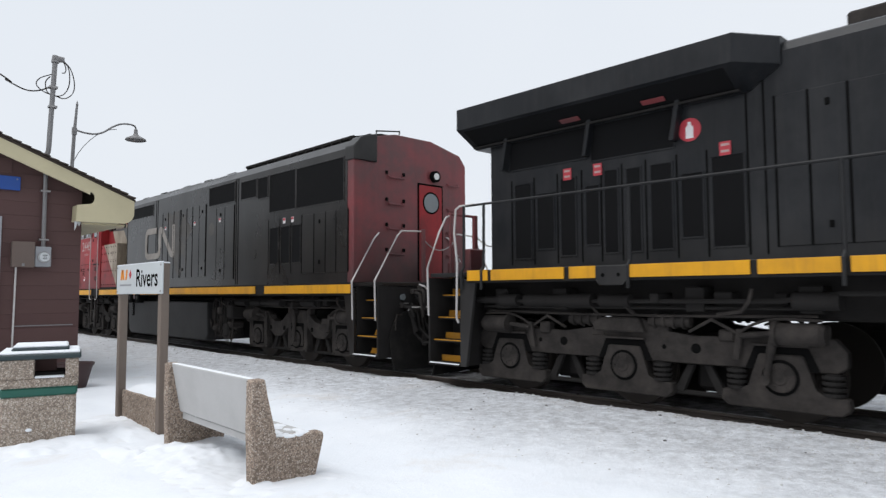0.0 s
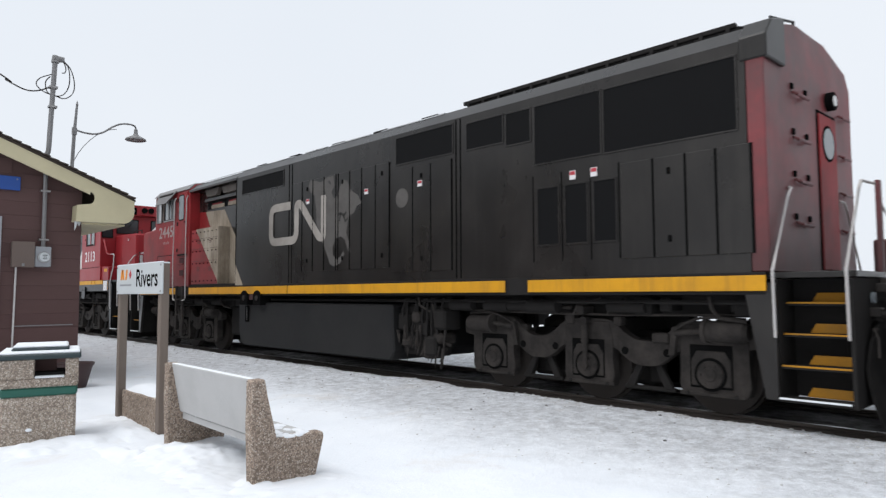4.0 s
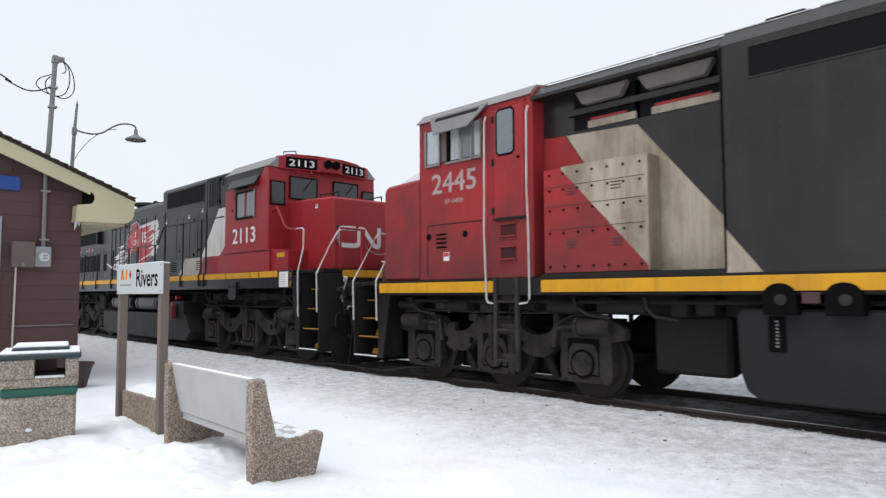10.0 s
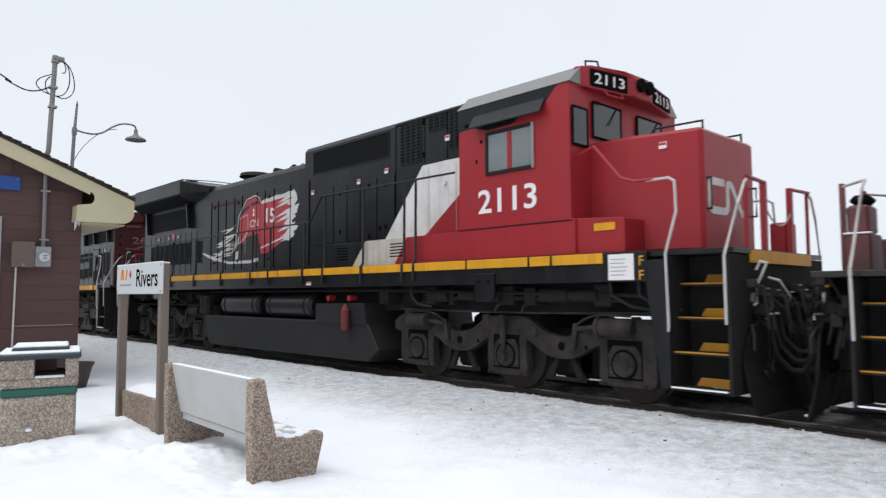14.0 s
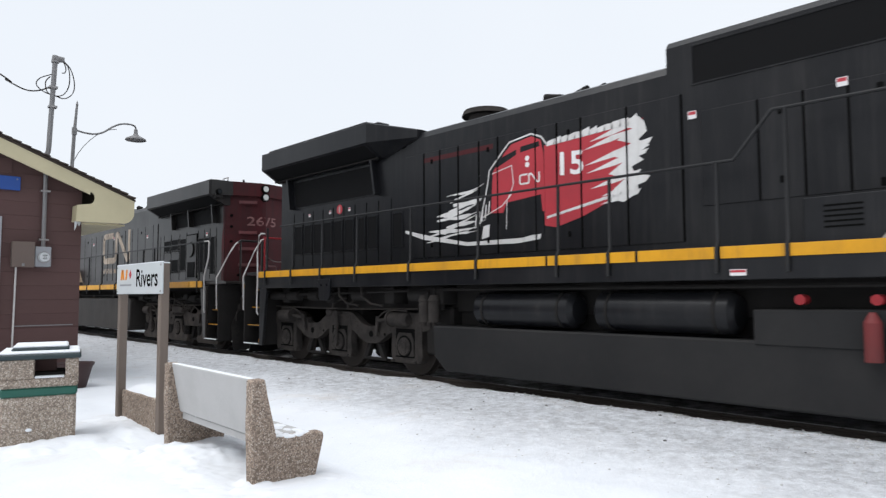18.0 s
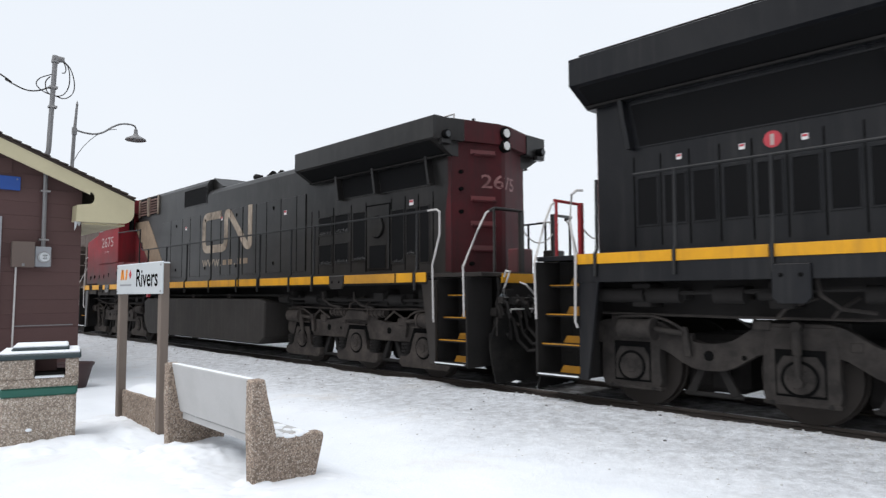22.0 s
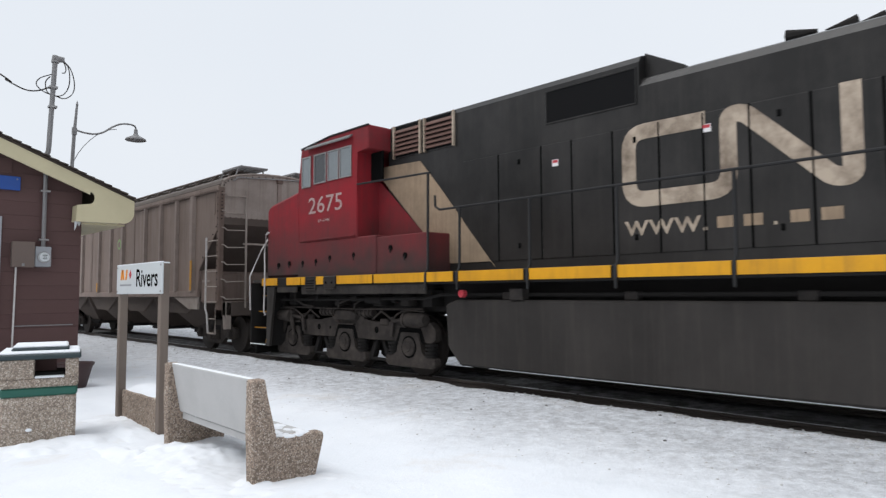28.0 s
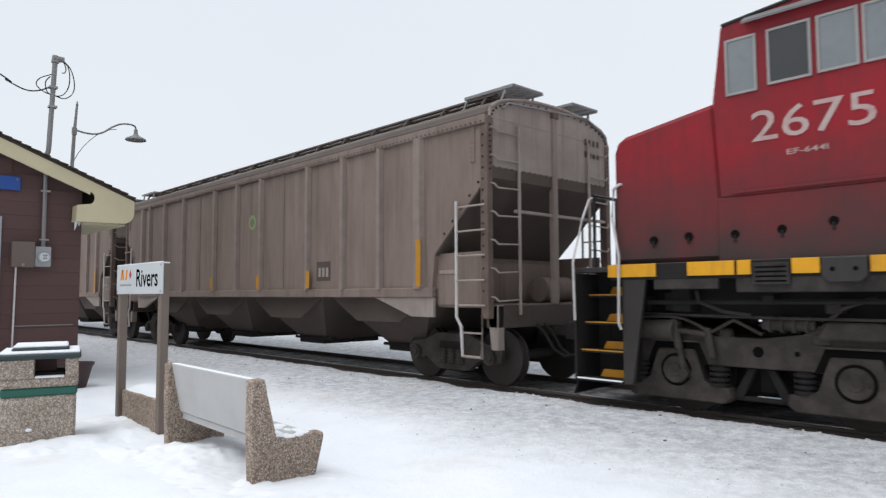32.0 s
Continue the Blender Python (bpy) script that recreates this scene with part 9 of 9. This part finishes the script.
    end_works(v, -10.15, -1, zd, blk, gangway=RED_NEW, stripe=False)
    VEH.append(v)


build_standard()


# ---- covered grain hoppers ----
def hopper_truck(v, xc):
    for dx in (-0.89, 0.89):
        wheelset(v, xc + dx, 0.457)
    pbox("bolster", v, UNDER_DK, xc - 0.2, xc + 0.2, -1.0, 1.0, 0.52, 0.86, 0.02)
    for s in (-1, 1):
        def frame_mesh(bm):
            poly = [(-1.12, 0.56), (-1.05, 0.64), (-0.72, 0.66), (-0.36, 0.82), (0.36, 0.82), (0.72, 0.66), (1.05, 0.64), (1.12, 0.56), (1.08, 0.36), (0.72, 0.36), (0.66, 0.42), (0.36, 0.20), (-0.36, 0.20), (-0.66, 0.42), (-0.72, 0.36), (-1.08, 0.36)]
            prism(bm, poly, "y", -0.06, 0.06, 0.015)
        f = put("side_frame", v, ("hop",), frame_mesh, UNDER_DUST, Matrix.Translation((xc, s * 1.0, 0)))
        pbox("window_gap", f, UNDER_DK, -0.3, 0.3, s * 0.06, s * 0.066, 0.30, 0.68, 0.0)
        for dx in (-0.2, 0.0, 0.2):
            put("coil_spring", f, ("s", "dust"), spring_mesh, UNDER_DUST, Matrix.Translation((dx, s * 0.06, 0.43)))
        for dx in (-0.89, 0.89):
            def cap(bm):
                cyl(bm, (0, -0.05, 0), (0, 0.06, 0), 0.13, 18, 0.12)
                cyl(bm, (0, 0.06, 0), (0, 0.08, 0), 0.07, 12)
            put("journal_box", f, ("h",), cap, UNDER_DUST, Matrix.Translation((dx, s * 0.07, 0.457)) @ Matrix.Diagonal((1, s, 1, 1)), True)


def build_hopper():
    v = thing("hopper_car", pose(-82.43, TRACK_Y, 0), "taupe ribbed covered grain hopper car with dark slope sheets", "freight car", "hopper cars of the train")
    L, W = 7.85, 1.63
    body = [(-L, 4.18), (-L, 3.25), (-L + 1.18, 2.12), (-L + 1.26, 1.44), (L - 1.26, 1.44), (L - 1.18, 2.12), (L, 3.25), (L, 4.18)]
    pprism("body", v, HOPPER, body, "y", -W, W, 0.0, "taupe steel body with riveted ribs")
    # curved roof
    n = 12
    arch = [(-W - 0.02, 4.16)] + [(-W * math.cos(math.pi * k / n), 4.18 + 0.44 * math.sin(math.pi * k / n) ** 0.75) for k in range(n + 1)] + [(W + 0.02, 4.16)]
    pprism("roof", v, HOPPER_ROOF, arch, "x", -L + 0.02, L - 0.02, 0.0, "dark curved roof")
    pprism("end_cap", v, HOPPER_LT, [(y * 0.995, z - 0.002) for y, z in arch], "x", L - 0.02, L + 0.012)
    pprism("end_cap", v, HOPPER_LT, [(y * 0.995, z - 0.002) for y, z in arch], "x", -L - 0.012, -L + 0.02)
    for s in (-1, 1):
        pbox("top_chord", v, HOPPER, -L, L, s * (W - 0.02), s * (W + 0.06), 4.06, 4.20, 0.015)
        bm = bmesh.new()
        for k in range(150):
            x = -L + 0.08 + k * (2 * L - 0.16) / 149
            box(bm, x - 0.012, x + 0.012, *sorted((s * (W + 0.058), s * (W + 0.072))), 4.085, 4.109, 0)
        part("rivet_row", bm, HOPPER_DK, v)
        pbox("roof_flange", v, HOPPER_ROOF, -L, L, s * (W - 0.10), s * (W + 0.035), 4.20, 4.25, 0.012)
        pbox("side_sill", v, HOPPER, -L + 1.2, L - 1.2, s * (W - 0.05), s * (W + 0.05), 1.42, 1.58, 0.012)
        pprism("sill_plate", v, HOPPER_LT, [(L - 2.75, 1.42), (L - 1.2, 1.42), (L - 1.2, 1.10), (L - 1.75, 1.10)], "y", s * (W - 0.04), s * (W + 0.02), 0.006, "pale end sill plate")
        pprism("sill_plate", v, HOPPER_LT, [(-L + 2.75, 1.42), (-L + 1.2, 1.42), (-L + 1.2, 1.10), (-L + 1.75, 1.10)], "y", s * (W - 0.04), s * (W + 0.02), 0.006)
        for x in (6.30, 5.26, 4.13, 2.90, 0.96, -0.19, -1.40, -3.31, -4.62, -5.75, -6.35):
            wide = 0.13 if abs(x) > 6.2 else 0.075

            def rib(bm, wide=wide):
                prism(bm, [(-wide, 0), (-wide * 0.6, 0.085), (wide * 0.6, 0.085), (wide, 0)], "z", 1.56, 4.07, 0.004)
            # edge highlights come from the lighter rib paint
            put("rib", v, (wide,), rib, HOPPER_RIB, Matrix.Translation((x, s * W, 0)) @ Matrix.Diagonal((1, s, 1, 1)))
        for x in (1.87, -2.34, 7.55, -7.55):
            def rivets(bm, tall=abs(x) < 5):
                box(bm, -0.05, 0.05, 0, 0.012, 1.6 if tall else 3.5, 4.05, 0)
                for k in range(34 if tall else 8):
                    z = (1.65 if tall else 3.52) + k * 0.072
                    for dx in (-0.028, 0.028):
                        box(bm, dx - 0.011, dx + 0.011, 0.01, 0.022, z - 0.011, z + 0.011, 0)
            put("riveted_joint", v, (abs(x) < 5,), rivets, HOPPER, Matrix.Translation((x, s * W, 0)) @ Matrix.Diagonal((1, s, 1, 1)))
        for x, h in ((6.36, 2.38), (3.0, 2.1), (0.93, 2.05), (-1.43, 2.05)):
            pbox("yellow_mark", v, STEP_Y, x - 0.06, x + 0.06, s * (W + 0.087), s * (W + 0.092), 1.6, h - (0.0 if x > 6 else 0.15), 0)
        # hopper bays below
        for xc, dk in ((4.9, 0), (1.65, 0), (-1.65, 0), (-4.9, 0)):
            bm = bmesh.new()
            vs = [(-1.5, 1.46, 1.46), (1.5, 1.46, 1.46), (1.5, 0.0, 1.46), (-1.5, 0.0, 1.46), (-0.45, 0.66, 0.46), (0.45, 0.66, 0.46), (0.45, 0.0, 0.46), (-0.45, 0.0, 0.46)]
            q = [bm.verts.new((xc + a, s * b, c)) for a, b, c in vs]
            for fidx in ((0, 1, 5, 4), (1, 2, 6, 5), (3, 0, 4, 7), (4, 5, 6, 7), (0, 3, 2, 1), (2, 3, 7, 6)):
                bm.faces.new([q[i] for i in fidx])
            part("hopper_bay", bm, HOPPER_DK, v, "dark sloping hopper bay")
            g = pbox("outlet_gate", v, UNDER_DK, xc - 0.5, xc + 0.5, s * 0.75, s * 0.05, 0.40, 0.50, 0.01)
            pcyl("gate_shaft", g, UNDER_DK, (xc - 0.6, s * 0.78, 0.52), (xc + 0.85, s * 0.78, 0.52), 0.03, seg=10)
            pcyl("gate_capstan", g, UNDER_DK, (xc + 0.85, s * 0.78, 0.52), (xc + 0.95, s * 0.78, 0.52), 0.055, seg=10)
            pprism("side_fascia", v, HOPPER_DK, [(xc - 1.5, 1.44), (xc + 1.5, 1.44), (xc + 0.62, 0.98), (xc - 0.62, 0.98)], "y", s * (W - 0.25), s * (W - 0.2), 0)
        # corner posts, ladders, steps
        for e in (1, -1):
            cp = pbox("corner_post", v, HOPPER_POST, *sorted((e * (L - 0.13), e * (L + 0.02))), s * (W - 0.10), s * (W + 0.03), 1.1, 4.16, 0.012, "rusty corner post")
            for k in range(16):
                z = 1.5 + k * 0.17
                pbox("bolt", cp, UNDER_DK, *sorted((e * (L - 0.085), e * (L - 0.055))), s * (W + 0.028), s * (W + 0.042), z, z + 0.03, 0.004)
            for k in range(9):
                z = 3.35 + k * 0.085
                pbox("bolt", cp, UNDER_DK, *sorted((e * (L + 0.018), e * (L + 0.032))), s * (W - 0.05), s * (W - 0.02), z, z + 0.028, 0.004)
            for k in range(5):
                x = e * (L - 0.95 + k * 0.19)
                z = 2.42 + k * 0.185
                pbox("bolt", cp, UNDER_DK, x - 0.018, x + 0.018, s * (W - 0.002), s * (W + 0.014), z, z + 0.036, 0.004)
            pbox("end_side_panel", v, HOPPER, *sorted((e * (L - 1.24), e * (L - 0.14))), s * (W - 0.12), s * (W - 0.09), 1.30, 2.13, 0.006, "streaked panel below the slope")
            lx = e * (L - 0.62)
            lad = ptube("side_ladder", v, RAILING, [(lx, s * (W + 0.06), 2.92), (lx, s * (W + 0.06), 1.12), (lx + e * 0.1, s * (W + 0.06), 0.98), (lx + e * 0.1, s * (W + 0.03), 0.52)], 0.024, "pale grab ladder")
            for z in (1.3, 1.68, 2.06, 2.44, 2.82):
                ptube("rung", lad, HOPPER_LT, [(lx, s * (W + 0.06), z), (e * (L - 0.03), s * (W + 0.05), z)], 0.016, seg=6)
            ptube("stirrup", lad, HOPPER_LT, [(lx + e * 0.1, s * (W + 0.03), 0.52), (e * (L - 0.12), s * (W + 0.03), 0.52), (e * (L - 0.10), s * (W + 0.03), 1.15)], 0.022)
            ptube("stirrup", lad, HOPPER_LT, [(lx + e * 0.1, s * (W + 0.04), 0.88), (e * (L - 0.10), s * (W + 0.04), 0.88)], 0.016)
            ex = e * (L + 0.05)
            el = ptube("end_ladder", v, HOPPER_LT, [(ex, s * (W - 0.68), 4.12), (ex, s * (W - 0.68), 1.15)], 0.027, "end ladder")
            for k in range(7):
                ptube("rung", el, HOPPER_LT, [(ex, s * (W - 0.68), 1.38 + 0.43 * k), (ex + e * 0.02, s * (W - 0.16), 1.36 + 0.43 * k), (ex, s * (W - 0.10), 1.42 + 0.43 * k), (ex - e * 0.03, s * (W - 0.04), 1.43 + 0.43 * k)], 0.014, seg=6)
    for e in (1, -1):
        # slope sheets and end frame; the sheets' darker paint holds their recess shade
        pprism("slope_sheet", v, HOPPER_DK, [(e * (L + 0.004), 3.26), (e * (L + 0.004), 3.40), (e * (L + 0.010), 3.40), (e * (L + 0.010), 3.235), (e * (L - 1.175), 2.095), (e * (L - 1.19), 2.115)], "y", -W + 0.02, W - 0.02, 0, "sloping end sheet with its recess shade painted in")
        pbox("end_sill", v, HOPPER_DK, *sorted((e * (L - 0.22), e * (L + 0.02))), -1.45, 1.45, 0.95, 1.30, 0.015)
        pbox("end_platform", v, HOPPER, *sorted((e * (L - 1.25), e * (L - 0.1))), -1.5, 1.5, 1.26, 1.31, 0.008)
        pbox("end_sheet", v, HOPPER_LT, *sorted((e * (L - 0.004), e * (L + 0.008))), -W + 0.12, W - 0.12, 3.415, 4.185, 0, "pale upper end sheet")
        pbox("centre_post", v, HOPPER_RIB, *sorted((e * (L - 0.06), e * (L + 0.045))), -0.06, 0.06, 1.3, 4.50, 0.01)
        pbox("post_cap", v, HOPPER_POST, *sorted((e * (L + 0.0), e * (L + 0.07))), -0.085, 0.085, 4.40, 4.54, 0.012)
        pbox("cross_bar", v, HOPPER_LT, *sorted((e * (L - 0.03), e * (L + 0.02))), -1.0, 1.5, 2.74, 2.79, 0.006)
        bm = bmesh.new()
        for k in range(22):
            y = -1.5 + k * 0.143
            box(bm, *sorted((e * L, e * (L + 0.014))), y - 0.013, y + 0.013, 3.40, 3.426, 0)
        part("rivet_row", bm, HOPPER_DK, v)
        bm = bmesh.new()
        box(bm, *sorted((e * (L - 1.2), e * (L - 1.0))), -1.35, 1.35, 1.32, 2.02, 0.02)
        part("end_bulkhead", bm, HOPPER, v)
        pcyl("brake_reservoir", v, HOPPER, (e * (L - 0.6), 0.3, 1.55), (e * (L - 0.6), 1.1, 1.55), 0.22, seg=18)
        pprism("end_gusset", v, HOPPER_LT, [(e * (L - 0.2), 1.3), (e * (L + 0.02), 1.3), (e * (L + 0.02), 0.62), (e * (L - 0.12), 0.62)], "y", -1.45, -1.30, 0.01)
        coupler(v, e * (L + 0.02), e, 0.88)
        hopper_truck(v, e * 6.48)
        # rim of the end with its bolts, and a grated walk on each side of the roof
        rim = ptube("end_rim", v, HOPPER_LT, [(e * (L + 0.012), y * 0.985, z - 0.012) for y, z in arch[1:-1]], 0.03, "pale rolled rim of the end sheet")
        for k in range(1, 24):
            u = math.pi * k / 24
            y, z = -W * 0.955 * math.cos(u), 4.12 + 0.42 * math.sin(u) ** 0.75
            pbox("bolt", rim, UNDER_DK, *sorted((e * (L + 0.008), e * (L + 0.026))), y - 0.014, y + 0.014, z - 0.014, z + 0.014, 0)
        for s in (-1, 1):
            bm = bmesh.new()
            x0, x1 = L - 0.95, L + 0.12
            for k in range(15):
                x = x0 + (x1 - x0) * k / 14
                box(bm, *sorted((e * (x - 0.012), e * (x + 0.012))), *sorted((s * 0.42, s * 1.14)), 4.715, 4.745, 0)
            for y in (0.42, 0.66, 0.9, 1.14):
                box(bm, *sorted((e * x0, e * x1)), *sorted((s * (y - 0.015), s * (y + 0.015))), 4.70, 4.75, 0)
            for x in (x0 + 0.05, L - 0.06):
                tube(bm, [(e * x, s * 1.12, 4.71), (e * (x - 0.08), s * 1.22, 4.40)], 0.022, 6)
                tube(bm, [(e * x, s * 0.45, 4.71), (e * (x - 0.05), s * 0.40, 4.55)], 0.022, 6)
            tagged(part("end_walk", bm, GALV, v), "grated roof walk at the end", kind="stuff")
        ptube("roof_grab", v, GALV, [(e * (L + 0.03), -1.3, 4.34), (e * (L + 0.06), -1.2, 4.44), (e * (L + 0.06), 0.9, 4.56), (e * (L + 0.05), 1.45, 4.36), (e * (L + 0.02), 1.52, 4.24)], 0.016)
    # long walks, hatch trough
    for s in (-1, 1):
        bm = bmesh.new()
        for k in range(3):
            y = s * (0.74 + 0.17 * k)
            box(bm, -L + 0.3, L - 0.3, y - 0.045, y + 0.045, 4.66, 4.69, 0)
        for k in range(16):
            x = -L + 0.5 + k * (2 * L - 1.0) / 15
            tube(bm, [(x, s * 1.10, 4.67), (x - 0.10, s * 1.24, 4.38)], 0.024, 6)
            tube(bm, [(x, s * 0.68, 4.67), (x, s * 0.62, 4.52)], 0.02, 6)
            box(bm, x - 0.025, x + 0.025, *sorted((s * 0.66, s * 1.12)), 4.63, 4.665, 0)
        part("roof_walk", bm, HOPPER_ROOF, v, "long roof running board")
    pbox("hatch_trough", v, HOPPER_DK, -L + 0.6, L - 0.6, -0.32, 0.32, 4.58, 4.72, 0.03)
    # stencils and marks on the platform side
    y = -W - 0.006
    lg = pcyl("round_mark", v, LIME, (0.50, -W, 3.13), (0.50, y, 3.13), 0.17, "faded green painted ring", seg=20)
    pcyl("mark_centre", lg, HOPPER, (0.50, y, 3.12), (0.50, y - 0.003, 3.12), 0.10, "", 20)
    st = pbox("stencil", v, HOPPER_DK, 3.2, 3.68, y, y + 0.003, 1.74, 2.12, 0, "dark stencil panel")
    for k in range(3):
        pbox("stencil_bar", st, HOPPER_LT, 3.27 + 0.13 * k, 3.35 + 0.13 * k, y - 0.002, y, 1.82, 2.0, 0)
    pbox("data_bar", v, HOPPER_LT, L - 1.15, L - 0.72, -W + 0.08, -W + 0.088, 1.80, 1.86, 0)
    for r, z in ((4, 4.04), (4, 3.82)):
        for k in range(r):
            pbox("mark_bar", v, HOPPER_DK, L + 0.013, L + 0.017, 0.88 + k * 0.125, 0.95 + k * 0.125, z + 0.06, z + 0.17, 0)
    return v


hop = build_hopper()
for k in range(1, 4):
    VEH.append(copy_thing(hop, pose(-82.43 - 17.05 * k, TRACK_Y, 0)))
VEH.append(hop)


def motions():
    """The train rolls along the track; its wheels turn with it."""
    fine = [i * 0.25 for i in range(129)]
    ts, ss = [r[0] for r in TRAVEL], [r[1] for r in TRAVEL]
    gone = np.interp(fine, ts, ss)
    for v in VEH:
        p = v.matrix_basis.copy()
        walk(v, [(t, Matrix.Translation((s, 0, 0)) @ p) for t, s in TRAVEL])
        turned = -1 if p.to_euler().z > 1 else 1
        for w in v.children:
            if w.name.startswith("wheelset"):
                base, r = w.location.copy(), w["radius"]
                walk(w, [(t, Matrix.Translation(base) @ Matrix.Rotation(turned * s / r, 4, "Y")) for t, s in zip(fine, gone)])


motions()
